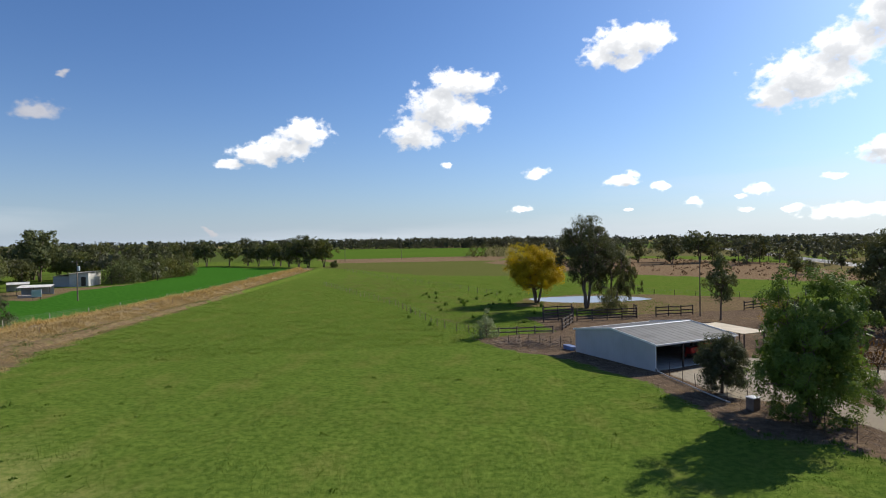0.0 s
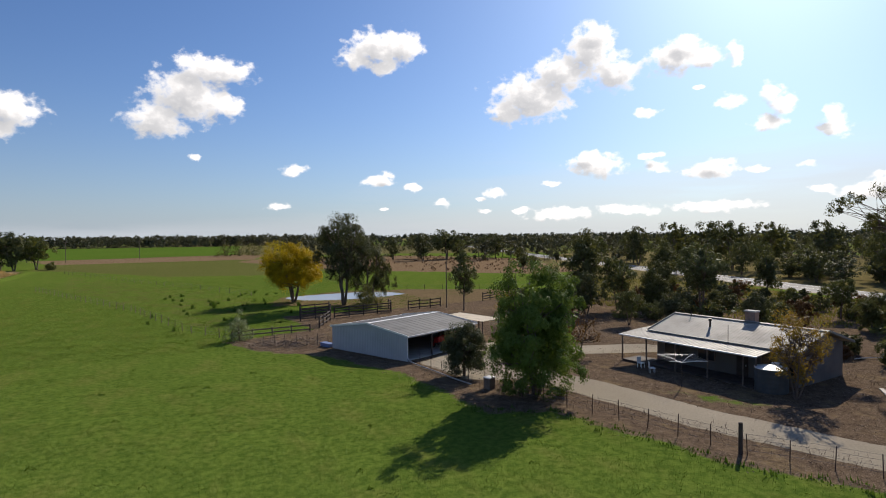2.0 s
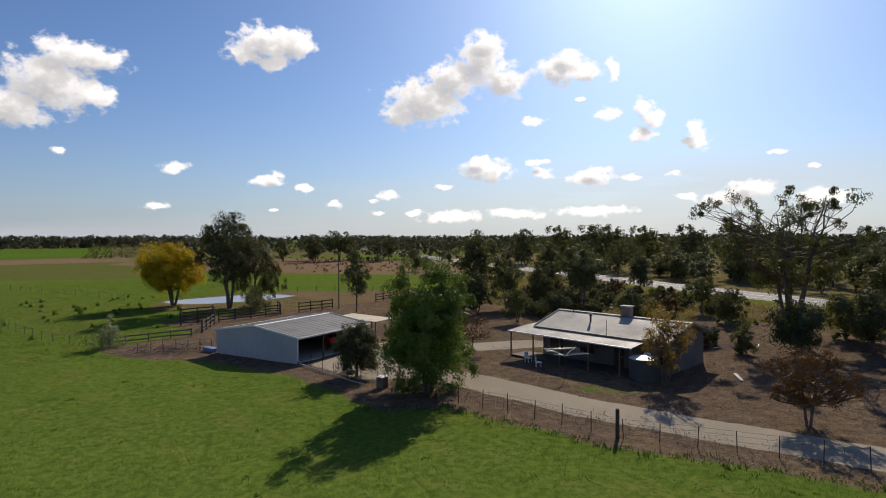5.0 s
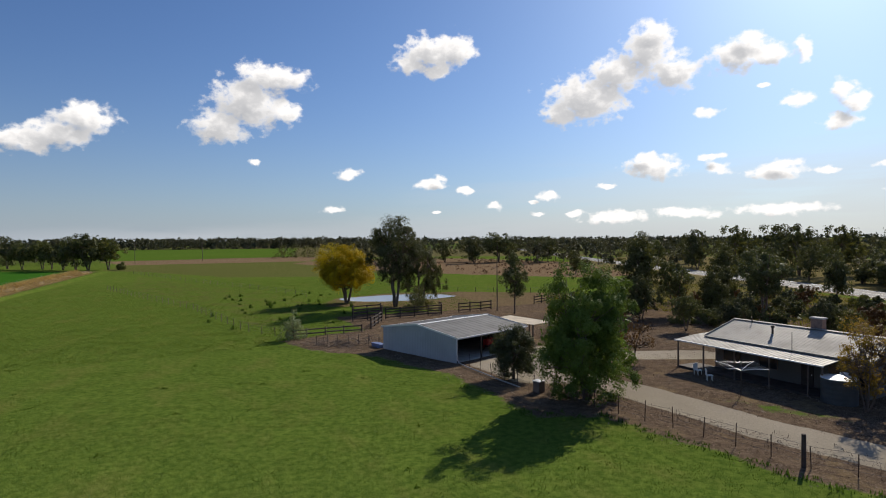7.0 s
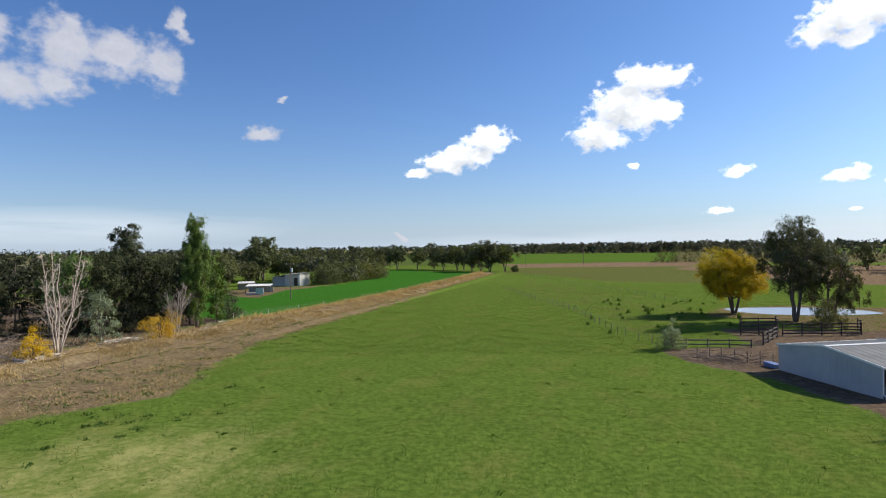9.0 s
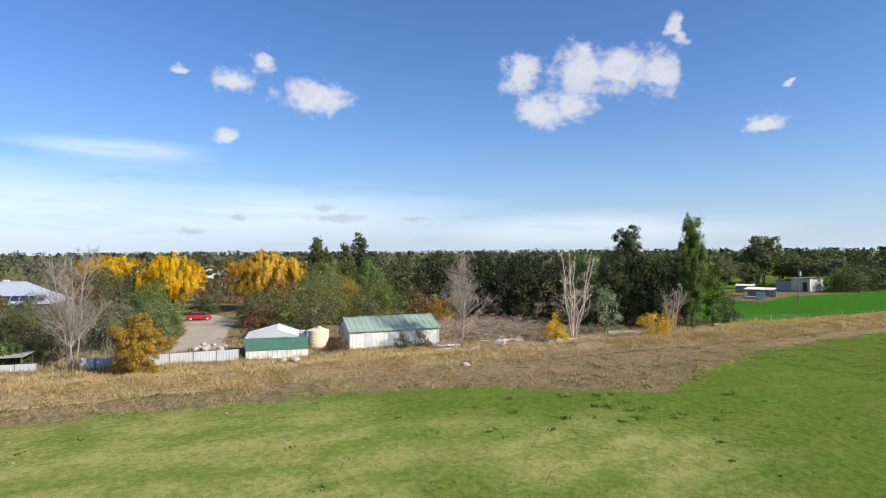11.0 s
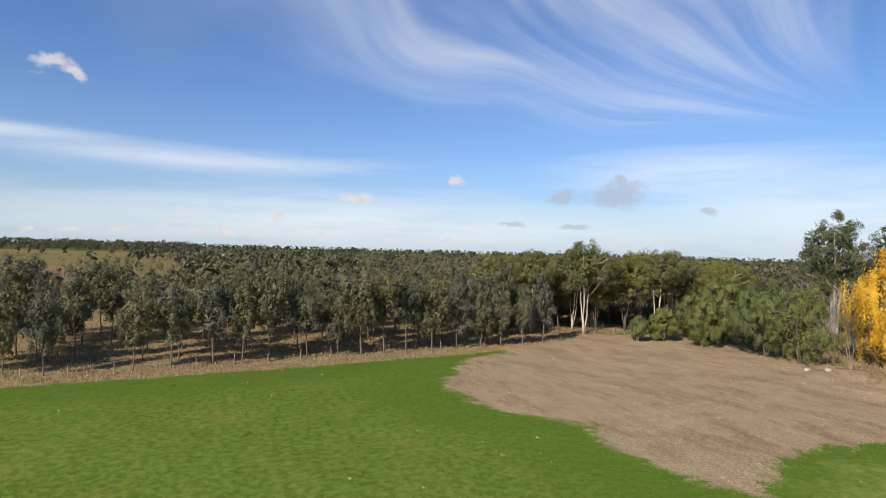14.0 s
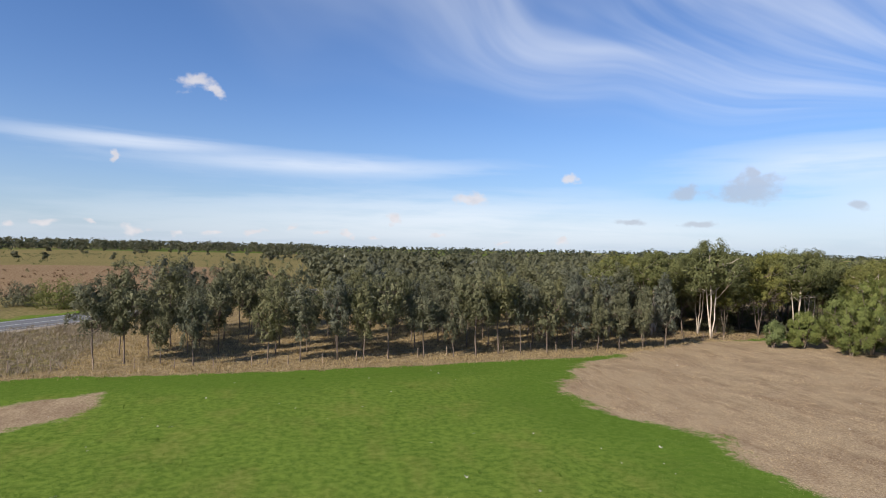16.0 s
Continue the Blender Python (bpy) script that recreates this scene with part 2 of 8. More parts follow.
sky_light = blend(wt, calc(wt, "MULTIPLY", low_air, 0.66), sky_light, (0.44, 0.505, 0.59))
toned = blend(wt, calc(wt, "MULTIPLY", haze, 0.6), sky_light, (0.57, 0.60, 0.635))
toned = blend(wt, calc(wt, "MULTIPLY", fan, 0.56), toned, (0.53, 0.565, 0.61))
toned = blend(wt, calc(wt, "MULTIPLY", wisp, 0.6), toned, (0.28, 0.30, 0.345))
toned = blend(wt, calc(wt, "MULTIPLY", soft_mass, 0.8), toned, blend(wt, fluff, (0.36, 0.36, 0.39), (0.56, 0.54, 0.54)))
toned = blend(wt, calc(wt, "MULTIPLY", mass, 0.98), toned, cloud_tone)
back = put(wt, "ShaderNodeBackground", {0: toned}, Strength=1.0)
wt.links.new(back.outputs[0], put(wt, "ShaderNodeOutputWorld").inputs[0])

sun_lamp = bpy.data.lights.new("sun", "SUN")
sun_lamp.energy, sun_lamp.angle, sun_lamp.color = 4.3, radians(0.53), (1.0, 0.93, 0.80)
sun = new("sun", sun_lamp)
ce = math.cos(radians(SUN_EL))
SUN_WAY = Vector((math.sin(radians(SUN_AZ)) * ce, math.cos(radians(SUN_AZ)) * ce, math.sin(radians(SUN_EL))))
sun.matrix_world = look(SUN_WAY * 300, (0, 0, 0))

# ---- materials ----


def material(name, rough=0.7, metal=0.0):
    m = bpy.data.materials.new(name)
    m.use_nodes = True
    nt = m.node_tree
    b = nt.nodes["Principled BSDF"]
    b.inputs["Roughness"].default_value, b.inputs["Metallic"].default_value = rough, metal
    return m, nt, b


def bumped(nt, b, height, strength=0.4, distance=0.02):
    n = put(nt, "ShaderNodeBump", {"Height": height}, Strength=strength, Distance=distance)
    nt.links.new(n.outputs[0], b.inputs["Normal"])


def worn(name, colour, dark, rough=0.7, metal=0.0, scale=1.5, fine=30.0, amount=0.6, bump=0.2):
    """Paint, metal, timber: a colour with stains at one scale and grain at another."""
    m, nt, b = material(name, rough, metal)
    at = put(nt, "ShaderNodeTexCoord").outputs["Object"]
    big, small = speckle(nt, at, scale, 5.0, 0.6), speckle(nt, at, fine, 3.0, 0.6)
    tone = calc(nt, "ADD", calc(nt, "MULTIPLY", step(nt, big, 0.38, 0.7), amount), calc(nt, "MULTIPLY", small, 0.25))
    nt.links.new(blend(nt, tone, colour, dark), b.inputs["Base Color"])
    nt.links.new(calc(nt, "MULTIPLY_ADD", big, 0.3, rough - 0.15), b.inputs["Roughness"])
    if bump:
        bumped(nt, b, small, bump, 0.01)
    return m


def foliage(name, colour, other, through=0.35, scale=0.7):
    """Leaves: two tones that change from clump to clump and from leaf to leaf, light passing through."""
    m = bpy.data.materials.new(name)
    m.use_nodes = True
    nt = m.node_tree
    nt.nodes.clear()
    geo = put(nt, "ShaderNodeNewGeometry")
    clumps = speckle(nt, geo.outputs["Position"], scale, 3.0, 0.6)
    rnd = geo.outputs["Random Per Island"]
    fac = calc(nt, "ADD", calc(nt, "MULTIPLY", step(nt, clumps, 0.3, 0.7), 0.55), calc(nt, "MULTIPLY", rnd, 0.45))
    tone = blend(nt, fac, colour, other)
    info = put(nt, "ShaderNodeObjectInfo").outputs["Random"]
    tone = blend(nt, 1.0, tone, put(nt, "ShaderNodeCombineColor", {0: calc(nt, "MULTIPLY_ADD", info, 0.3, 0.85), 1: calc(nt, "MULTIPLY_ADD", info, 0.22, 0.89), 2: calc(nt, "MULTIPLY_ADD", info, -0.2, 1.1)}).outputs[0], "MULTIPLY")
    front = put(nt, "ShaderNodeBsdfPrincipled", {"Base Color": tone}, Roughness=0.65)
    front.inputs["Specular IOR Level"].default_value = 0.08
    rear = put(nt, "ShaderNodeBsdfTranslucent", {"Color": blend(nt, 1.0, tone, (1.25, 1.2, 0.7), "MULTIPLY")})
    both = put(nt, "ShaderNodeMixShader", {1: front.outputs[0], 2: rear.outputs[0]}, Fac=through)
    nt.links.new(both.outputs[0], put(nt, "ShaderNodeOutputMaterial").inputs[0])
    return m


LEAF_GUM = foliage("gum_leaves", (0.062, 0.066, 0.036), (0.175, 0.17, 0.105), 0.15)
LEAF_OLIVE = foliage("olive_leaves", (0.066, 0.08, 0.03), (0.165, 0.172, 0.066), 0.25)
LEAF_DARK = foliage("dark_leaves", (0.055, 0.064, 0.03), (0.13, 0.134, 0.06), 0.27)
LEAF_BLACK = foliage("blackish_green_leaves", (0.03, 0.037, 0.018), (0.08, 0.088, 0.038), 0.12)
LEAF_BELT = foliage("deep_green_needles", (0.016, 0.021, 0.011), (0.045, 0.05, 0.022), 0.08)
LEAF_DAM = foliage("fading_yellow_leaves", (0.20, 0.17, 0.012), (0.60, 0.42, 0.018), 0.3, 0.35)
LEAF_GREEN = foliage("green_leaves", (0.058, 0.102, 0.024), (0.165, 0.23, 0.06), 0.25)
LEAF_PALE = foliage("soft_green_leaves", (0.082, 0.105, 0.034), (0.188, 0.208, 0.078), 0.25)
LEAF_GREY = foliage("grey_green_leaves", (0.15, 0.19, 0.12), (0.27, 0.31, 0.21), 0.25)
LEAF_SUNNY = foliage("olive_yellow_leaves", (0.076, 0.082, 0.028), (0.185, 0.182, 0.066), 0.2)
LEAF_YELLOW = foliage("yellow_leaves", (0.46, 0.28, 0.010), (0.80, 0.52, 0.02), 0.35)
LEAF_GOLD = foliage("golden_leaves", (0.50, 0.31, 0.03), (0.74, 0.49, 0.065), 0.35)
LEAF_LIME = foliage("yellow_green_leaves", (0.30, 0.26, 0.02), (0.62, 0.46, 0.03), 0.35)
LEAF_RED = foliage("red_leaves", (0.14, 0.036, 0.02), (0.36, 0.115, 0.055), 0.25)
LEAF_ORANGE = foliage("orange_leaves", (0.33, 0.16, 0.03), (0.52, 0.30, 0.06), 0.3)
LEAF_RUST = foliage("rusty_brown_leaves", (0.08, 0.045, 0.022), (0.19, 0.105, 0.045), 0.15)
LEAF_BRONZE = foliage("bronze_leaves", (0.19, 0.12, 0.024), (0.41, 0.265, 0.045), 0.3)
LEAF_FAR = foliage("far_leaves", (0.036, 0.043, 0.03), (0.085, 0.092, 0.06), 0.15, 0.03)
GRASS_BLADE = foliage("grass_blades", (0.08, 0.134, 0.02), (0.165, 0.22, 0.042), 0.35, 1.6)
STRAW_BLADE = foliage("straw_blades", (0.20, 0.148, 0.092), (0.37, 0.295, 0.19), 0.3, 0.4)
STUBBLE_BLADE = foliage("stubble_stalks", (0.24, 0.17, 0.115), (0.42, 0.325, 0.24), 0.2, 0.3)
GOLD_STRAW = foliage("golden_straw_blades", (0.36, 0.25, 0.10), (0.58, 0.43, 0.20), 0.2, 0.25)
DRY_LEAF = foliage("dry_leaf_litter", (0.10, 0.066, 0.043), (0.44, 0.34, 0.25), 0.1, 0.8)
WEED_BLADE = foliage("weed_leaves", (0.05, 0.10, 0.014), (0.10, 0.16, 0.03), 0.3, 0.4)
BARK = worn("bark", (0.17, 0.125, 0.095), (0.06, 0.045, 0.035), 0.9, 0, 2.0, 18.0, 0.7, 0.6)
BARK_PALE = worn("pale_bark", (0.55, 0.47, 0.38), (0.28, 0.20, 0.15), 0.8, 0, 1.5, 12.0, 0.6, 0.4)
BARK_GREY = worn("grey_bark", (0.34, 0.285, 0.24), (0.18, 0.145, 0.12), 0.9, 0, 1.5, 14.0, 0.6, 0.4)
DEAD_BRANCH = worn("dead_branch", (0.37, 0.275, 0.20), (0.18, 0.125, 0.088), 0.9, 0, 1.2, 25.0, 0.7, 0.4)
TIMBER = worn("weathered_timber", (0.20, 0.15, 0.115), (0.08, 0.06, 0.05), 0.9, 0, 1.2, 25.0, 0.7, 0.5)
TIMBER_DARK = worn("dark_timber", (0.075, 0.055, 0.045), (0.03, 0.024, 0.02), 0.9, 0, 1.2, 25.0, 0.7, 0.5)
TIMBER_BLEACHED = worn("bleached_timber", (0.58, 0.53, 0.46), (0.32, 0.28, 0.23), 0.9, 0, 1.2, 25.0, 0.6, 0.4)
POST_STEEL = worn("rusty_steel", (0.12, 0.085, 0.07), (0.05, 0.035, 0.03), 0.7, 0.5, 3.0, 40.0, 0.6, 0.2)
WIRE = worn("fence_wire", (0.25, 0.24, 0.23), (0.12, 0.10, 0.09), 0.5, 0.8, 3.0, 40.0, 0.5, 0)
ZINC = worn("galvanised_sheet", (0.60, 0.62, 0.62), (0.42, 0.43, 0.43), 0.45, 0.35, 0.6, 12.0, 0.5, 0.05)
ROOF_GREY = worn("grey_roof_sheet", (0.125, 0.123, 0.117), (0.08, 0.078, 0.073), 0.7, 0.0, 0.5, 10.0, 0.6, 0.05)
ROOF_CREAM = worn("weathered_cream_roof_sheet", (0.33, 0.305, 0.26), (0.21, 0.19, 0.16), 0.7, 0.0, 0.5, 10.0, 0.7, 0.05)
ROOF_GREEN = worn("green_roof_sheet", (0.25, 0.33, 0.27), (0.18, 0.24, 0.195), 0.6, 0.0, 0.5, 8.0, 0.6, 0.05)
WALL_ZINC = worn("pale_wall_sheet", (0.44, 0.455, 0.465), (0.35, 0.355, 0.36), 0.6, 0.0, 0.4, 8.0, 0.5, 0.05)
WALL_WHITE = worn("weathered_white_wall", (0.66, 0.64, 0.60), (0.40, 0.375, 0.33), 0.7, 0, 0.7, 15.0, 0.6, 0.1)
WALL_HOUSE = worn("grey_weatherboard", (0.15, 0.135, 0.125), (0.10, 0.09, 0.082), 0.8, 0, 0.7, 15.0, 0.5, 0.2)
TRIM_WHITE = worn("white_trim", (0.80, 0.80, 0.78), (0.60, 0.59, 0.56), 0.5, 0, 1.0, 20.0, 0.4, 0)
BRICK = worn("brick_chimney", (0.30, 0.20, 0.16), (0.16, 0.11, 0.09), 0.9, 0, 3.0, 30.0, 0.6, 0.3)
CLOTH_GREEN = worn("green_shade_cloth", (0.06, 0.17, 0.125), (0.045, 0.12, 0.09), 0.9, 0, 0.8, 30.0, 0.6, 0.2)
BEIGE = worn("beige_tank_sheet", (0.68, 0.56, 0.38), (0.52, 0.42, 0.28), 0.6, 0, 0.8, 15.0, 0.5, 0.1)
CONCRETE = worn("concrete", (0.46, 0.45, 0.43), (0.30, 0.29, 0.27), 0.9, 0, 1.0, 25.0, 0.6, 0.3)
TANK_GREY = worn("grey_tank_wall", (0.075, 0.08, 0.08), (0.045, 0.05, 0.05), 0.7, 0, 0.8, 15.0, 0.6, 0.1)
RED_PAINT = worn("red_paint", (0.42, 0.018, 0.02), (0.30, 0.015, 0.016), 0.3, 0.1, 1.0, 20.0, 0.4, 0)
BLUE_PAINT = worn("blue_paint", (0.05, 0.09, 0.25), (0.03, 0.05, 0.16), 0.3, 0.2, 1.0, 20.0, 0.4, 0)
RUBBER = worn("black_rubber", (0.025, 0.025, 0.026), (0.05, 0.045, 0.04), 0.85, 0, 2.0, 30.0, 0.5, 0)
DARK_STEEL = worn("dark_steel", (0.06, 0.055, 0.05), (0.12, 0.09, 0.07), 0.6, 0.6, 2.0, 30.0, 0.5, 0)
BLUE_PLASTIC = worn("blue_plastic", (0.16, 0.22, 0.40), (0.10, 0.15, 0.28), 0.5, 0, 1.0, 20.0, 0.4, 0)
BLUE_ROOF = worn("blue_grey_roof_sheet", (0.40, 0.43, 0.49), (0.32, 0.345, 0.39), 0.45, 0.2, 0.4, 6.0, 0.5, 0.05)
SOLAR = worn("solar_panel", (0.02, 0.03, 0.09), (0.03, 0.04, 0.12), 0.15, 0.2, 0.6, 6.0, 0.4, 0)
ROCK = worn("pale_rock", (0.40, 0.35, 0.29), (0.25, 0.22, 0.18), 0.9, 0, 2.0, 15.0, 0.6, 0.5)
GLASS, gt, gb = material("window_glass", 0.05, 0.0)
gb.inputs["Base Color"].default_value, gb.inputs["Specular IOR Level"].default_value = (0.02, 0.025, 0.03, 1), 0.8
WATER, qt, qb = material("dam_water", 0.2, 0.0)
qb.inputs["Base Color"].default_value = (0.33, 0.31, 0.285, 1)
qb.inputs["IOR"].default_value = 1.5
bumped(qt, qb, speckle(qt, put(qt, "ShaderNodeTexCoord").outputs["Object"], 3.0, 3.0), 0.06, 0.02)
ASPHALT, at_, ab = material("asphalt", 0.85, 0.0)
ap = put(at_, "ShaderNodeTexCoord").outputs["Object"]
at_.links.new(blend(at_, speckle(at_, ap, 0.5, 5.0), (0.075, 0.075, 0.08), (0.14, 0.137, 0.134)), ab.inputs["Base Color"])
bumped(at_, ab, speckle(at_, ap, 40.0, 2.0), 0.3, 0.01)
LINE_PAINT = worn("road_line_paint", (0.75, 0.75, 0.72), (0.45, 0.45, 0.43), 0.7, 0, 1.0, 10.0, 0.5, 0)

# ---- mesh helpers ----


class Geo:
    """Points and faces, gathered and then made one mesh."""

    def __init__(self):
        self.v, self.f = [], []

    def quad(self, *p):
        n = len(self.v)
        self.v += [tuple(q) for q in p]
        self.f.append(tuple(range(n, n + len(p))))
        return self

    def box(self, centre, size, turn=0.0, top=None):
        """A box; top: scale of its upper face."""
        n, (cx, cy, cz), (sx, sy, sz) = len(self.v), centre, size
        c, s = math.cos(turn), math.sin(turn)
        for z in (-1, 1):
            k = (top or 1.0) if z > 0 else 1.0
            for x, y in ((-1, -1), (1, -1), (1, 1), (-1, 1)):
                a, b = x * sx / 2 * k, y * sy / 2 * k
                self.v.append((cx + a * c - b * s, cy + a * s + b * c, cz + z * sz / 2))
        self.f += [tuple(n + i for i in q) for q in ((3, 2, 1, 0), (4, 5, 6, 7), (0, 1, 5, 4), (1, 2, 6, 5), (2, 3, 7, 6), (3, 0, 4, 7))]
        return self

    def beam(self, a, b, w, h):
        """A squared bar from a to b."""
        a, b = Vector(a), Vector(b)
        d = (b - a).normalized()
        side = d.cross(Vector((0, 0, 1)))
        side = side.normalized() if side.length > 1e-3 else Vector((1, 0, 0))
        up = side.cross(d)
        n = len(self.v)
        for p in (a, b):
            for i, j in ((-1, -1), (1, -1), (1, 1), (-1, 1)):
                self.v.append(tuple(p + side * i * w / 2 + up * j * h / 2))
        self.f += [tuple(n + i for i in q) for q in ((0, 1, 2, 3), (7, 6, 5, 4), (4, 5, 1, 0), (5, 6, 2, 1), (6, 7, 3, 2), (7, 4, 0, 3))]
        return self

    def tube(self, path, radii, sides=6, cap=True):
        path = [Vector(p) for p in path]
        n = len(self.v)
        for i, p in enumerate(path):
            d = (path[min(i + 1, len(path) - 1)] - path[max(i - 1, 0)]).normalized()
            side = d.cross(Vector((0.3, 0.9, 0.1))).normalized()
            up = d.cross(side)
            r = radii[i] if isinstance(radii, (list, tuple)) else radii
            for k in range(sides):
                a = 2 * math.pi * k / sides
                self.v.append(tuple(p + side * r * math.cos(a) + up * r * math.sin(a)))
        for i in range(len(path) - 1):
            for k in range(sides):
                a, b = n + i * sides + k, n + i * sides + (k + 1) % sides
                self.f.append((a, b, b + sides, a + sides))
        if cap:
            self.f += [tuple(n + k for k in reversed(range(sides))), tuple(n + (len(path) - 1) * sides + k for k in range(sides))]
        return self

    def sheet(self, a, b, c, d, depth=0.02, pitch=0.2, rib=0.03):
        """A ribbed metal sheet over a, b, c, d; the ribs run from ab to dc."""
        a, b, c, d = (Vector(p) for p in (a, b, c, d))
        up = (b - a).cross(d - a).normalized()
        steps = max(1, int((b - a).length / pitch))
        n = len(self.v)
        cols = []
        for i in range(steps):
            for u, h in ((0.0, 0), (0.55, 0), (0.62, 1), (0.93, 1)):
                cols.append(((i + u) / steps, h * rib))
        cols.append((1.0, 0))
        for u, h in cols:
            for p, q in ((a, b), (d, c)):
                self.v.append(tuple(p.lerp(q, u) + up * h))
        m = len(cols)
        for i in range(m - 1):
            self.f.append((n + 2 * i, n + 2 * i + 2, n + 2 * i + 3, n + 2 * i + 1))
        low = -up * depth
        self.quad(a + low, d + low, c + low, b + low)
        for p, q in ((a, b), (b, c), (c, d), (d, a)):
            self.quad(p + low, q + low, q, p)
        return self


def mesh_of(name, geo, mat, smooth=False):
    me = bpy.data.meshes.new(name)
    me.from_pydata(geo.v, [], geo.f)
    if mat:
        me.materials.append(mat)
    if smooth:
        me.polygons.foreach_set("use_smooth", [True] * len(me.polygons))
    me.update()
    return me


def part(name, geo, mat, parent=None, label="", smooth=False):
    ob = new(name, geo if isinstance(geo, bpy.types.Mesh) else mesh_of(name, geo, mat, smooth))
    ob.parent = parent
    if label:
        ob["label"] = label
    return ob


def thing(name, label, category, x=0.0, y=0.0, z=0.0, turn=0.0, group="", kind=""):
    ob = new(name)
    ob.matrix_world = pose(x, y, z, 0, 0, turn)
    return tagged(ob, label, category, group, kind)


# ---- ground ----
# the outlines of what covers it, in metres
STUBBLE = [(-20.9, -41), (-25.2, -35.4), (-24.1, -31), (-24.2, -26), (-27, -22.6), (-31.3, -26), (-37.9, -27.5), (-44.9, -25.4), (-49.9, -17.8), (-60, -20), (-64, -30), (-68, -46), (-72, -62), (-66, -75), (-51, -75.5), (-37, -72), (-33, -64.5), (-26, -61), (-22.7, -55.5), (-19.1, -47.9)]
BARE_EAST = [(40, -37), (24.8, -48.4), (19.2, -51.3), (17.9, -45.5), (21.3, -41.6), (32, -34)]
VERGE = [(60, -50), (31, -56), (26.9, -57.7), (5.5, -59), (-25.4, -64), (-33, -66), (-51, -75), (-66, -78), (-110, -130), (-60, -200), (20, -125), (40, -98), (56, -72)]
WEST_DIRT = [(-78, -52), (-66, -46), (-61, -32), (-51, -17), (-51, -9), (-49.5, 10), (-47, 25), (-37, 39), (-38.2, 44), (-41.5, 52), (-45.5, 65), (-46.5, 78), (-47.2, 105), (-48.4, 135), (-51.6, 190), (-56, 250), (-62, 270), (-64, 245), (-60, 135), (-63, 85), (-66, 60), (-68, 20), (-68, -25)]
WEST_STRAW = [(-66, -26), (-59, -20), (-57.5, 6), (-57.5, 30), (-56.5, 60), (-53.5, 95), (-53, 120), (-53.2, 150), (-57, 250), (-62, 262), (-60.5, 135), (-62, 85), (-67, 60), (-69.5, 20), (-70, -20)]
CROP = [(-64.2, 85), (-60.6, 105), (-59.2, 120), (-58.6, 135), (-60.4, 190), (-63, 250), (-62, 262), (-85, 268), (-125, 300), (-99, 216), (-92, 180), (-104, 150), (-120, 120), (-90, 92)]
GARDEN = [(-68, -60), (-68, 75), (-80, 90), (-130, 120), (-220, 120), (-220, -110), (-100, -110)]
GARDEN_PATH = [(-79, 2), (-79, 9), (-100, 12), (-112, 15), (-125, 12), (-122, 5), (-100, 6)]
DAM_BARE = [(12, 104), (16, 118), (30, 126), (46, 122), (64, 112), (62, 98), (42, 88), (30, 92), (18, 103)]
HEATH = [(46, 210), (70, 180), (98, 149), (118, 160), (150, 250), (120, 330), (40, 345), (20, 300)]
YARD = [(3, 71), (5.5, 64.3), (11.7, 57.8), (16.2, 48), (17.0, 41), (17.7, 35), (21.8, 33.2), (25.2, 21.6), (30.5, 12.5), (36, 1), (48, -30), (80, -20), (82, 30), (66, 55), (58, 82), (52, 96), (30, 92), (12, 90), (14, 76)]
GRASSY_YARD = [(31.5, 35), (33.5, 34.5), (37.2, 27.5), (36, 26), (33, 31)]
OLIVE_EAST = [(60, -10), (72, 20), (78, 40), (66, 60), (60, 90), (100, 130), (112, 100), (104, 70), (98, 40), (84, -10), (66, -50)]
OLIVE_FAR = [(112, -40), (250, -60), (300, 200), (240, 330), (150, 250), (118, 160), (100, 130), (112, 100)]
OLIVE_WEST = [(-212, -24), (-212, -112), (-560, -330), (-700, -40)]
OLIVE_SOUTH = [(45, -112), (15, -140), (-40, -230), (-60, -900), (400, -900), (500, -200), (140, -60), (80, -60)]
ORANGE_SOUTH = [(70, -138), (30, -152), (16, -200), (40, -330), (160, -330), (240, -190), (190, -118)]
BELT_FLOOR = [(-68, 56), (-76, 52), (-92, 50), (-120, 46), (-150, 60), (-130, 118), (-80, 92), (-66, 84)]
HOUSE_DIRT = [(-88, 126), (-96, 128), (-104, 134), (-112, 144), (-110, 160), (-98, 166), (-92, 176), (-96, 150), (-92, 138)]
THICKET_FLOOR = [(56, -8), (80, -6), (96, 52), (90, 88), (58, 92), (60, 60)]
WOOD_FLOOR = [(-43, -80), (-52, -77), (-66, -77.5), (-72, -64), (-84, -58), (-105, -80), (-120, -160), (-50, -125)]
FAR_GREEN = [(-82, 388), (28, 425), (60, 820), (-190, 820), (-150, 520)]
FAR_ROUGH = [(-56, 262), (-40, 250), (-8, 200), (20.5, 191), (45, 205), (60, 240), (40, 330), (-58, 318)]
DULL_PADDOCK = [(-33, 160), (-9, 107), (-0.7, 80), (3.5, 73), (14, 100), (12, 122), (1.7, 145), (-15, 178), (-38, 232)]
WEST_GREEN = [(-405, -132), (-490, -98), (-665, -136), (-550, -172)]
FAR_STRIP = [(-58, 318), (30, 330), (45, 398), (28, 415), (-82, 378)]
OLIVE_VERGE = [(27, -61), (36, -56), (60, -50), (66, -50), (50, -82), (38, -98), (29, -92)]
DRIVE = [(44, -14), (40.5, 1), (33.6, 17.6), (29.8, 28), (28.2, 37), (25.6, 46), (25.5, 52)]
DRIVE_HOUSE = [(26, 50), (32, 52), (38, 49.5), (43, 48)]
APRON = [(19.5, 51.5), (20.5, 44), (27, 41), (30, 50), (31, 58), (27, 57)]


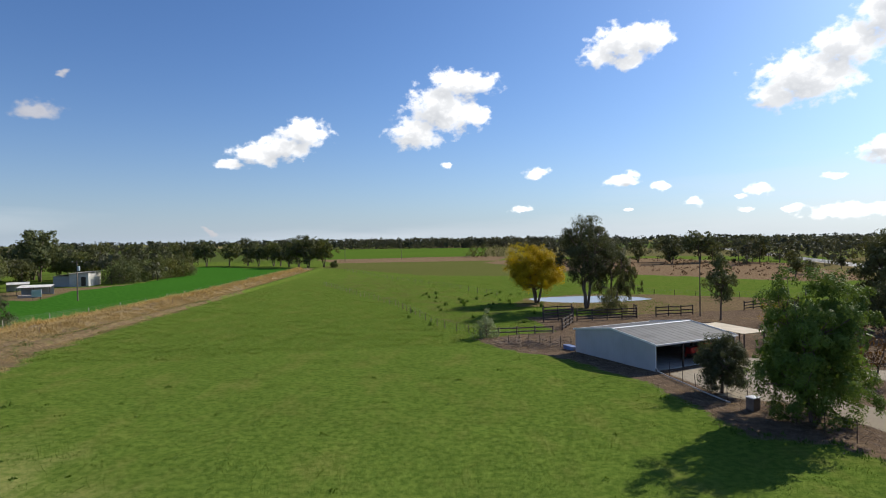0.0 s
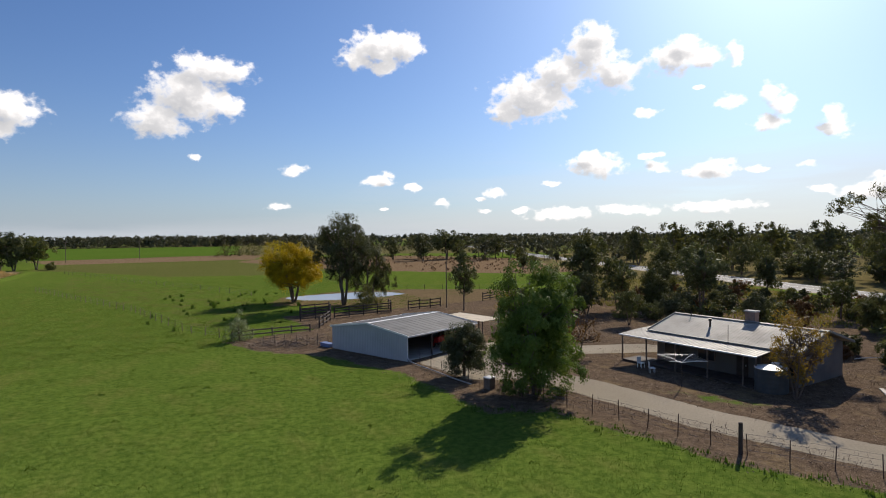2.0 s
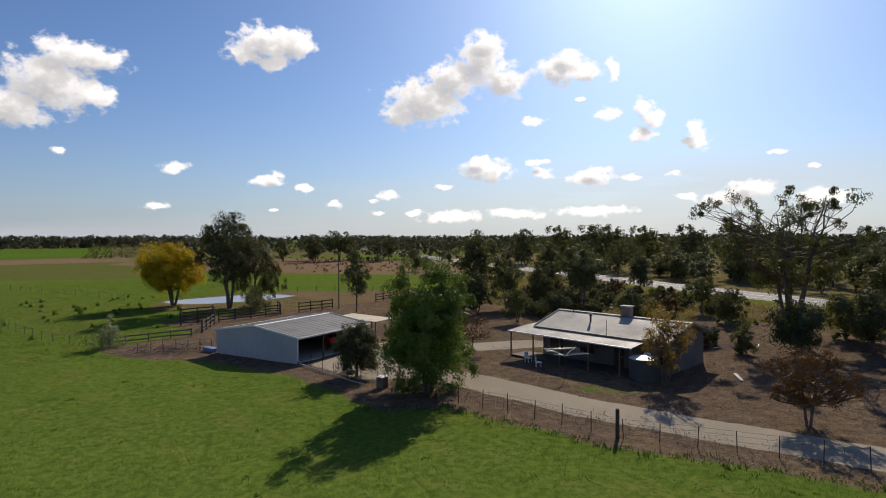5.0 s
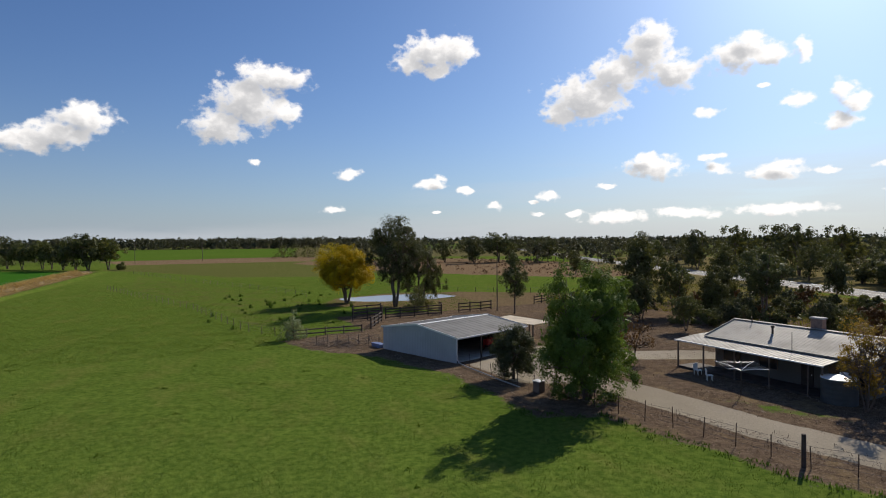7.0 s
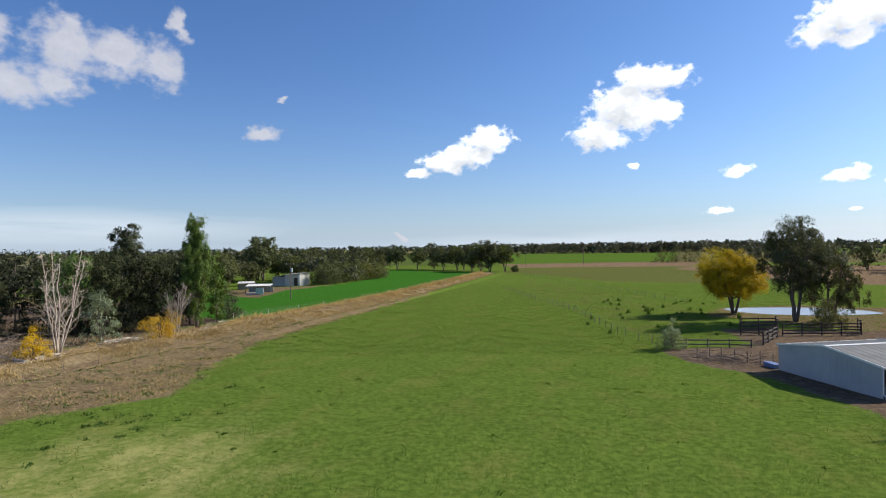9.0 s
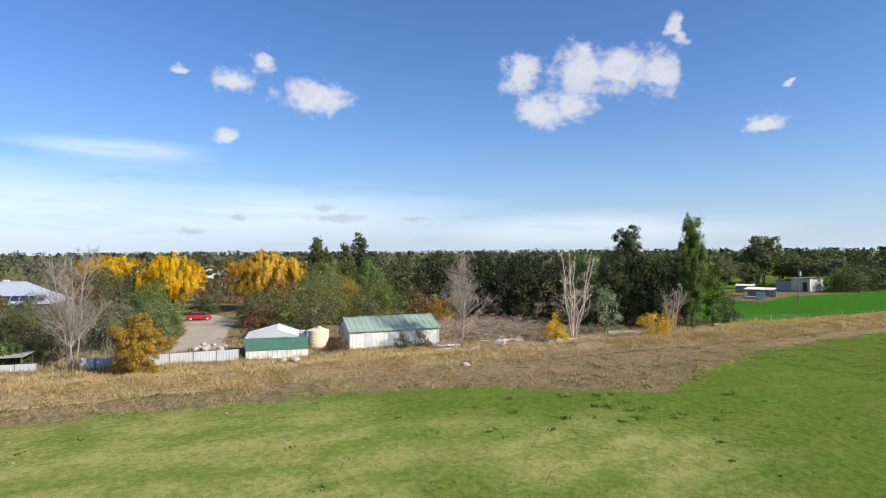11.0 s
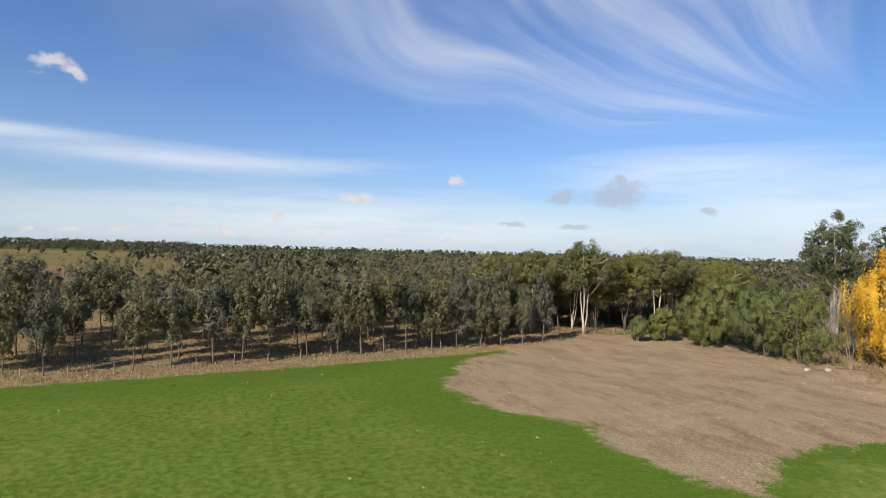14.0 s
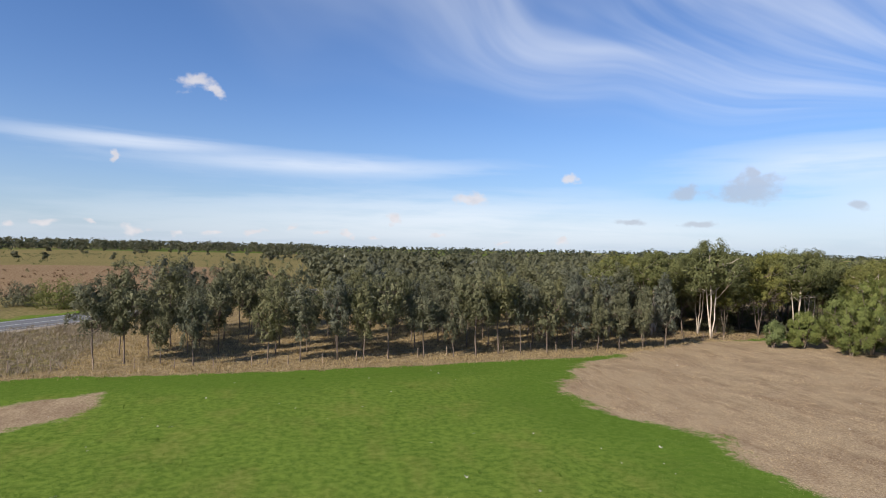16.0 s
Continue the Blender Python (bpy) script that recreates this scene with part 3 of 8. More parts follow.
def distance(px, py, outline):
    """Signed distance of points to a closed outline, negative inside."""
    best, inside = np.full(px.shape, 1e9), np.zeros(px.shape, bool)
    for (ax, ay), (bx, by) in zip(outline, outline[1:] + outline[:1]):
        dx, dy = bx - ax, by - ay
        t = np.clip(((px - ax) * dx + (py - ay) * dy) / (dx * dx + dy * dy), 0, 1)
        best = np.minimum(best, np.hypot(px - ax - t * dx, py - ay - t * dy))
        inside ^= ((ay > py) != (by > py)) & (px < (bx - ax) * (py - ay) / (by - ay + 1e-12) + ax)
    return np.where(inside, -best, best)


def along(px, py, line):
    best = np.full(px.shape, 1e9)
    for (ax, ay), (bx, by) in zip(line, line[1:]):
        dx, dy = bx - ax, by - ay
        t = np.clip(((px - ax) * dx + (py - ay) * dy) / (dx * dx + dy * dy), 0, 1)
        best = np.minimum(best, np.hypot(px - ax - t * dx, py - ay - t * dy))
    return best


def weight(sd, soft):
    return np.clip(0.5 - sd / (2 * soft), 0, 1)


def ripple(px, py):
    """Gentle unevenness of the ground."""
    return 0.05 * np.sin(px * 0.31 + 1.3 * np.sin(py * 0.17)) * np.sin(py * 0.27 + 0.8 * np.sin(px * 0.21)) + 0.02 * np.sin(px * 1.3 + py * 0.7) * np.sin(py * 1.1 - px * 0.5)


def value_noise(px, py, seed):
    """Smooth lattice noise from 0 to 1, one cell to the metre."""
    ix, iy = np.floor(px), np.floor(py)
    fx, fy = px - ix, py - iy
    fx, fy = fx * fx * (3 - 2 * fx), fy * fy * (3 - 2 * fy)

    def corner(a, c):
        h = np.sin(a * 127.1 + c * 311.7 + seed * 74.7) * 43758.5453
        return h - np.floor(h)
    return (corner(ix, iy) * (1 - fx) + corner(ix + 1, iy) * fx) * (1 - fy) + (corner(ix, iy + 1) * (1 - fx) + corner(ix + 1, iy + 1) * fx) * fy


def lumps(px, py):
    """Hummocks of the grazed grass, half a metre to two metres wide."""
    return 0.6 * value_noise(px * 1.1, py * 1.1, 3) + 0.4 * value_noise(px * 0.47 + py * 0.2, py * 0.5 - px * 0.2, 5)


def lie(px, py):
    """Height of the ground."""
    px, py = np.asarray(px, float), np.asarray(py, float)
    far = np.clip((np.hypot(px, py) - 120) / 80, 0, 1)
    near_ = np.clip((72 - np.hypot(px, py)) / 30, 0, 1)
    z = ripple(px, py) * (1 - far) + 0.07 * (lumps(px, py) - 0.5) * near_
    # the drain and its bank along the western boundary
    line = [(-62, -40), (-58, -10), (-56, 30), (-52.5, 90), (-53, 150), (-57.5, 250)]
    d = along(px, py, line)
    z = z + 0.45 * np.exp(-(((d - 4.0) / 1.8) ** 2)) * (px < -48) - 0.35 * np.exp(-((d / 1.6) ** 2))
    z = z + 0.10 * np.exp(-((distance(px, py, YARD) / 1.5) ** 2)) * (py < 70)
    dam = np.hypot((px - 28) / 12.5, (py - 115.5) / 6.5)
    z = z - 0.5 * np.clip(1.0 - dam, 0, 1) + 0.06 * np.exp(-(((dam - 1.15) / 0.12) ** 2))
    flat = np.minimum(along(px, py, DRIVE), along(px, py, DRIVE_HOUSE))
    return z * np.clip((flat - 1.5) / 3, 0.2, 1)


def height(x, y):
    return float(lie(x, y))


core_x = np.concatenate([np.arange(-110, -64, 1.0), np.arange(-64, 44, 0.45), np.arange(44, 130.01, 1.0)])
core_y = np.concatenate([np.arange(-110, -66, 1.0), np.arange(-66, 80, 0.45), np.arange(80, 130.01, 1.0)])
grow = [0.0]
while grow[-1] < 4600:
    grow.append(grow[-1] + max(1.0, 0.055 * grow[-1]))
grow = np.array(grow[1:])
lines_x, lines_y = (np.concatenate([-110 - grow[::-1], c, 130 + grow]) for c in (core_x, core_y))
gx, gy = (a.ravel() for a in np.meshgrid(lines_x, lines_y, indexing="xy"))
gz = lie(gx, gy)
idx = np.arange(gx.size).reshape(len(lines_y), len(lines_x))
cells = np.stack([idx[:-1, :-1], idx[:-1, 1:], idx[1:, 1:], idx[1:, :-1]], -1).reshape(-1, 4)
gm = bpy.data.meshes.new("ground")
gm.vertices.add(len(gx))
gm.vertices.foreach_set("co", np.stack([gx, gy, gz], -1).astype(np.float32).ravel())
gm.loops.add(cells.size)
gm.loops.foreach_set("vertex_index", cells.ravel().astype(np.int32))
gm.polygons.add(len(cells))
gm.polygons.foreach_set("loop_start", np.arange(0, cells.size, 4, dtype=np.int32))
gm.polygons.foreach_set("loop_total", np.full(len(cells), 4, np.int32))
gm.polygons.foreach_set("use_smooth", np.ones(len(cells), bool))
gm.update(calc_edges=True)


def area(*outlines, soft=1.5):
    return np.maximum.reduce([weight(distance(gx, gy, o), soft) for o in outlines])


reach = np.hypot(gx, gy)
COVER = {
    "lush": np.clip(1.35 - np.minimum(distance(gx, gy, STUBBLE), distance(gx, gy, VERGE)) / 8.0, 0, 1) * (gy < 5),
    "dry_grass": area([(-52, -15), (-50.5, 2), (-46, 14), (-34, 18), (-22, 8), (-20, -8), (-24, -18), (-36, -23), (-46, -20)], [(-38, 18), (-33, 29), (-26, 34), (-19, 27), (-24, 16)], soft=5.0),
    "far_fields": np.clip((reach - 330) / 120, 0, 1),
    "rough": np.maximum(area(FAR_ROUGH, soft=6.0), 0.45 * area(DULL_PADDOCK, soft=3.0)),
    "crop": area(CROP, soft=0.8),
    "stubble": area(STUBBLE, BARE_EAST, soft=3.2),
    "dirt": np.maximum(area(WEST_DIRT, soft=4.0), area(DAM_BARE, HOUSE_DIRT, soft=4.0)),
    "garden": area(GARDEN, soft=2.0),
    "straw": np.maximum(area(VERGE, soft=1.5), area(WEST_STRAW, soft=2.5)),
    "litter": np.maximum(area(YARD, soft=1.6), area(WOOD_FLOOR, BELT_FLOOR, THICKET_FLOOR, soft=2.5)),
    "heath": np.maximum(area(HEATH, FAR_STRIP, soft=8.0), area(ORANGE_SOUTH, soft=10.0)),
    "olive": np.maximum(area(OLIVE_EAST, OLIVE_FAR, OLIVE_VERGE, OLIVE_WEST, soft=4.0), area(OLIVE_SOUTH, soft=8.0)) * (1 - area(ORANGE_SOUTH, soft=10.0)),
    "lawn": np.maximum(0.75 * area(GRASSY_YARD, soft=3.0), area(FAR_GREEN, WEST_GREEN, soft=6.0)),
    "gravel": np.maximum.reduce([weight(along(gx, gy, DRIVE) - 2.1, 0.5), weight(along(gx, gy, DRIVE_HOUSE) - 2.2, 0.6), area(APRON, soft=1.0), area(GARDEN_PATH, soft=1.0)]),
}
for zone, value in COVER.items():
    gm.attributes.new(zone, "FLOAT", "POINT").data.foreach_set("value", value.astype(np.float32))

GROUND, nt, b = material("ground_cover", 0.95)
b.inputs["Specular IOR Level"].default_value = 0.0
pos = put(nt, "ShaderNodeNewGeometry").outputs["Position"]
fine, mid, wide, vast = speckle(nt, pos, 7.0, 5.0, 0.7), speckle(nt, pos, 1.3, 5.0, 0.65), speckle(nt, pos, 0.09, 4.0, 0.6), speckle(nt, pos, 0.013, 3.0, 0.5)


def two_tone(a, c, fac=mid, lo=0.35, hi=0.68):
    return blend(nt, step(nt, fac, lo, hi), a, c)


clump = speckle(nt, pos, 2.1, 4.0, 0.6)
drift = speckle(nt, put(nt, "ShaderNodeMapping", {0: pos}, Scale=(0.30, 0.16, 0.3), Rotation=(0, 0, 0.5)).outputs[0], 1.0, 5.0, 0.62)
grass = two_tone((0.082, 0.142, 0.021), (0.158, 0.226, 0.038), clump, 0.36, 0.64)
grass = blend(nt, calc(nt, "MULTIPLY", step(nt, drift, 0.47, 0.66), 0.7), grass, two_tone((0.12, 0.16, 0.027), (0.21, 0.226, 0.056), clump, 0.36, 0.64))
grass = blend(nt, calc(nt, "MULTIPLY", step(nt, fine, 0.52, 0.74), 0.55), grass, (0.052, 0.096, 0.014))
grass = blend(nt, calc(nt, "MULTIPLY", step(nt, calc(nt, "ADD", calc(nt, "MULTIPLY", drift, 0.5), calc(nt, "MULTIPLY", fine, 0.5)), 0.55, 0.68), 0.5), grass, (0.21, 0.19, 0.06))
blades_ = speckle(nt, pos, 24.0, 3.0, 0.75)
grass = blend(nt, calc(nt, "MULTIPLY", step(nt, blades_, 0.5, 0.66), 0.55), grass, (0.045, 0.08, 0.012))
grass = blend(nt, calc(nt, "MULTIPLY", calc(nt, "SUBTRACT", 1.0, step(nt, blades_, 0.36, 0.5)), 0.55), grass, (0.23, 0.30, 0.065))
patch = put(nt, "ShaderNodeTexVoronoi", {"Vector": put(nt, "ShaderNodeVectorMath", {0: pos}, operation="MULTIPLY", i1=(1.0, 0.55, 0.0)).outputs[0]}, Scale=0.0042, Randomness=0.9)
fields = put(nt, "ShaderNodeValToRGB", {0: put(nt, "ShaderNodeSeparateColor", {0: patch.outputs["Color"]}).outputs[0]})
ramp = fields.color_ramp
ramp.interpolation = "CONSTANT"
for at, tone in ((0.0, (0.10, 0.145, 0.035)), (0.3, (0.17, 0.15, 0.07)), (0.5, (0.09, 0.13, 0.03)), (0.68, (0.27, 0.22, 0.11)), (0.85, (0.14, 0.16, 0.05))):
    e = ramp.elements[0] if at == 0.0 else ramp.elements[1] if at == 0.3 else ramp.elements.new(at)
    e.position, e.color = at, (*tone, 1)
rows_at = put(nt, "ShaderNodeMapping", {0: pos}, Rotation=(0, 0, radians(-20)), Scale=(0.8, 0.16, 0.5)).outputs[0]
rows_of = speckle(nt, rows_at, 1.0, 6.0, 0.65)
stubble = two_tone((0.24, 0.17, 0.108), (0.43, 0.335, 0.225), calc(nt, "ADD", calc(nt, "MULTIPLY", rows_of, 0.25), calc(nt, "MULTIPLY", fine, 0.75)), 0.38, 0.6)
stubble = blend(nt, calc(nt, "MULTIPLY", step(nt, rows_of, 0.5, 0.66), 0.55), stubble, (0.175, 0.108, 0.065))
stubble = blend(nt, calc(nt, "MULTIPLY", step(nt, drift, 0.45, 0.62), 0.45), stubble, two_tone((0.135, 0.082, 0.052), (0.26, 0.175, 0.12), fine))
stubble = blend(nt, calc(nt, "MULTIPLY", step(nt, speckle(nt, pos, 9.0, 4.0, 0.75), 0.54, 0.68), 0.55), stubble, (0.50, 0.42, 0.33))
dirt = two_tone((0.115, 0.078, 0.046), (0.30, 0.222, 0.13), calc(nt, "ADD", calc(nt, "MULTIPLY", clump, 0.5), calc(nt, "MULTIPLY", fine, 0.5)), 0.38, 0.62)
dirt = blend(nt, calc(nt, "MULTIPLY", step(nt, calc(nt, "ADD", calc(nt, "MULTIPLY", drift, 0.6), calc(nt, "MULTIPLY", clump, 0.4)), 0.53, 0.61), 0.65), dirt, (0.12, 0.135, 0.035))
litter = two_tone((0.075, 0.051, 0.036), (0.195, 0.138, 0.096), calc(nt, "ADD", calc(nt, "MULTIPLY", mid, 0.5), calc(nt, "MULTIPLY", fine, 0.5)), 0.38, 0.62)
litter = blend(nt, calc(nt, "MULTIPLY", step(nt, calc(nt, "ADD", calc(nt, "MULTIPLY", drift, 0.6), calc(nt, "MULTIPLY", mid, 0.4)), 0.52, 0.62), 0.6), litter, (0.23, 0.165, 0.085))
litter = blend(nt, calc(nt, "MULTIPLY", step(nt, speckle(nt, pos, 15.0, 3.0, 0.7), 0.53, 0.64), 0.75), litter, (0.42, 0.33, 0.25))
layers = {
    "lush": two_tone((0.084, 0.148, 0.021), (0.112, 0.174, 0.029), clump, 0.3, 0.7),
    "dry_grass": two_tone((0.15, 0.205, 0.04), (0.35, 0.34, 0.118), calc(nt, "ADD", calc(nt, "MULTIPLY", clump, 0.4), calc(nt, "MULTIPLY", drift, 0.6)), 0.38, 0.62),
    "far_fields": blend(nt, calc(nt, "MULTIPLY", step(nt, wide, 0.35, 0.75), 0.5), fields.outputs[0], (0.15, 0.14, 0.06)),
    "rough": two_tone((0.10, 0.125, 0.03), (0.19, 0.18, 0.066), mid),
    "crop": two_tone((0.04, 0.138, 0.016), (0.066, 0.19, 0.025), mid),
    "stubble": stubble,
    "dirt": dirt,
    "garden": two_tone((0.16, 0.13, 0.06), (0.30, 0.235, 0.12)),
    "straw": two_tone((0.17, 0.118, 0.066), (0.38, 0.295, 0.175), blend(nt, 0.5, clump, fine), 0.38, 0.62),
    "heath": two_tone((0.16, 0.10, 0.06), (0.36, 0.26, 0.165)),
    "olive": two_tone((0.145, 0.128, 0.052), (0.28, 0.222, 0.112)),
    "litter": litter,
    "lawn": two_tone((0.085, 0.16, 0.022), (0.13, 0.20, 0.035)),
    "gravel": two_tone((0.35, 0.30, 0.235), (0.50, 0.44, 0.355), blend(nt, 0.5, wide, fine)),
}
tone = grass
patchy = speckle(nt, pos, 0.28, 4.0, 0.6)
ragged = calc(nt, "ADD", calc(nt, "MULTIPLY", patchy, 0.55), calc(nt, "ADD", calc(nt, "MULTIPLY", mid, 0.25), calc(nt, "MULTIPLY", fine, 0.2)))
for zone, colour in layers.items():
    w = put(nt, "ShaderNodeAttribute", attribute_name=zone).outputs["Fac"]
    tone = blend(nt, step(nt, calc(nt, "ADD", w, calc(nt, "MULTIPLY_ADD", ragged, 1.5, -0.75)), *((0.05, 0.95) if zone in ("lush", "dry_grass") else (0.42, 0.58))), tone, colour)
tone = blend(nt, 1.0, tone, blend(nt, vast, (0.68, 0.69, 0.67), (0.90, 0.88, 0.84)), "MULTIPLY")
nt.links.new(tone, b.inputs["Base Color"])
hummock = calc(nt, "ADD", calc(nt, "MULTIPLY", clump, 0.15), calc(nt, "MULTIPLY", speckle(nt, pos, 4.6, 4.0, 0.7), 0.6))
bumped(nt, b, calc(nt, "ADD", hummock, calc(nt, "MULTIPLY", speckle(nt, pos, 14.0, 3.0, 0.7), 0.35)), 0.9, 0.075)
gm.materials.append(GROUND)
ground = tagged(new("ground", gm), "green paddock with bare stubble, straw verges and gravel drive", "ground", kind="structure")

rng = random.Random(11)


def highway_line():
    pts = [(330, 760), (232, 450), (177, 283), (138, 152), (125, 107), (115.5, 76), (106.5, 40), (95, 0), (75, -45), (47, -91), (26, -130), (-20, -205), (-110, -340)]
    out = []
    for i in range(len(pts) - 1):
        p = [Vector(pts[max(0, min(len(pts) - 1, i + k))]) for k in (-1, 0, 1, 2)]
        for s in range(8):
            t = s / 8
            out.append(0.5 * (2 * p[1] + (p[2] - p[0]) * t + (2 * p[0] - 5 * p[1] + 4 * p[2] - p[3]) * t * t + (3 * p[1] - p[0] - 3 * p[2] + p[3]) * t ** 3))
    return out


def ribbon(line, lo, hi, z):
    g = Geo()
    for a, b_ in zip(line, line[1:]):
        d = (b_ - a).normalized()
        s = Vector((d.y, -d.x))
        g.quad((*(a + s * lo), z), (*(b_ + s * lo), z), (*(b_ + s * hi), z), (*(a + s * hi), z))
    return g


HW = highway_line()
road = tagged(part("road", ribbon(HW, -4.8, 4.8, 0.16), ASPHALT), "grey two-lane sealed highway with white lines", "road", kind="structure")
for lo, hi in ((-4.0, -3.85), (3.85, 4.0), (-0.08, 0.08)):
    part("road_line", ribbon(HW, lo, hi, 0.168), LINE_PAINT, road, "white painted line")
bed = Geo()
for sgn in (-1, 1):
    for a, b_ in zip(HW, HW[1:]):
        d = (b_ - a).normalized()
        s = Vector((d.y, -d.x)) * sgn
        bed.quad((*(a + s * 4.8), 0.155), (*(b_ + s * 4.8), 0.155), (*(b_ + s * 6.2), -0.1), (*(a + s * 6.2), -0.1))
part("road_shoulder", bed, worn("gravel_shoulder", (0.34, 0.28, 0.21), (0.22, 0.18, 0.13), 0.95, 0, 0.5, 8.0, 0.6, 0.3), road, "pale gravel shoulder")

water = Geo()
ring = [(28 + 12.2 * math.cos(a) * (1 + 0.08 * math.sin(3 * a + 1)), 115.5 + 6.2 * math.sin(a) * (1 + 0.1 * math.sin(2 * a)), 0.0) for a in np.linspace(0, 2 * math.pi, 40, endpoint=False)]
water.quad(*ring)
tagged(part("water", water, WATER), "pale still water of a farm dam", "water", kind="structure")

# ---- trees ----


def unit(a):
    return a / np.maximum(np.linalg.norm(a, axis=1, keepdims=True), 1e-6)


def leaf_mesh(name, at, facing, size, mat, rs, droop=0.3, slim=0.55):
    """Many small leaves as one mesh: each a pointed blade at a place, facing a way."""
    n = len(at)
    away = unit(facing)
    tip = rs.normal(0, 1, (n, 3))
    tip[:, 2] -= droop * 2.0
    tip = unit(tip - away * np.sum(tip * away, 1, keepdims=True))
    side = np.cross(away, tip)
    length = (size * rs.uniform(0.75, 1.4, n))[:, None]
    v = np.stack([at - tip * length * 0.45 - side * length * slim * 0.5, at - tip * length * 0.45 + side * length * slim * 0.5, at + tip * length * 0.65], 1).reshape(-1, 3)
    me = bpy.data.meshes.new(name)
    me.vertices.add(3 * n)
    me.vertices.foreach_set("co", v.astype(np.float32).ravel())
    me.loops.add(3 * n)
    me.loops.foreach_set("vertex_index", np.arange(3 * n, dtype=np.int32))
    me.polygons.add(n)
    me.polygons.foreach_set("loop_start", np.arange(0, 3 * n, 3, dtype=np.int32))
    me.polygons.foreach_set("loop_total", np.full(n, 3, np.int32))
    me.update(calc_edges=True)
    me.materials.append(mat)
    return me


def puffs(rs, centres, radii, count, puff=6, flat=0.75):
    """Leaf places and facings on clumps that are themselves made of smaller tufts."""
    k = len(centres)
    d = unit(rs.normal(0, 1, (k * puff, 3)) + (0, 0, 0.25))
    mid_ = np.repeat(centres, puff, 0) + d * np.repeat(radii, puff)[:, None] * 0.62 * (1, 1, flat)
    r = np.repeat(radii, puff) * rs.uniform(0.34, 0.62, k * puff)
    pick = rs.randint(0, k * puff, count)
    e = unit(rs.normal(0, 1, (count, 3)) + (0, 0, 0.3))
    at = mid_[pick] + e * (r[pick] * rs.uniform(0.55, 1.08, count))[:, None] * (1, 1, flat)
    return at, e + d[pick] * 0.6 + rs.normal(0, 0.45, (count, 3))


def limb(g, a, b_, ra, rb, rnd, sag=0.15, sides=5, steps=4):
    """A crooked, tapering limb."""
    a, b_ = Vector(a), Vector(b_)
    length = (b_ - a).length
    path, radii = [], []
    for i in range(steps + 1):
        t = i / steps
        p = a.lerp(b_, t)
        w = math.sin(t * math.pi)
        p += Vector((rnd.uniform(-1, 1), rnd.uniform(-1, 1), rnd.uniform(-0.4, 1.0))) * length * sag * 0.35 * w
        p.z -= (1 - t) * t * length * sag
        path.append(p)
        radii.append(ra + (rb - ra) * t)
    g.tube(path, radii, sides)
    return path


def crown_points(rnd, n, rx, rz, cz, egg=0.0, hollow=0.35, lumpy=0.3):
    """Places of leaf clumps in a lumpy, egg-shaped crown; egg > 0 is wider below, < 0 wider above."""
    ph = [rnd.uniform(0, 6.28) for _ in range(6)]
    out = []
    while len(out) < n:
        u, th = rnd.uniform(-1, 1), rnd.uniform(0, 6.283)
        r = (hollow + (1 - hollow) * rnd.random()) ** 0.5
        lump = 1 + lumpy * (math.sin(2 * th + ph[0] + 2 * u) * 0.5 + math.sin(3 * th + ph[1] - 3 * u) * 0.35 + math.sin(5 * u + ph[2]) * 0.3)
        w = math.sqrt(max(0, 1 - u * u)) * (1 - egg * u)
        out.append((r * lump * w * rx * math.cos(th), r * lump * w * rx * math.sin(th), cz + u * rz * r * (0.9 + 0.1 * lump)))
    return out


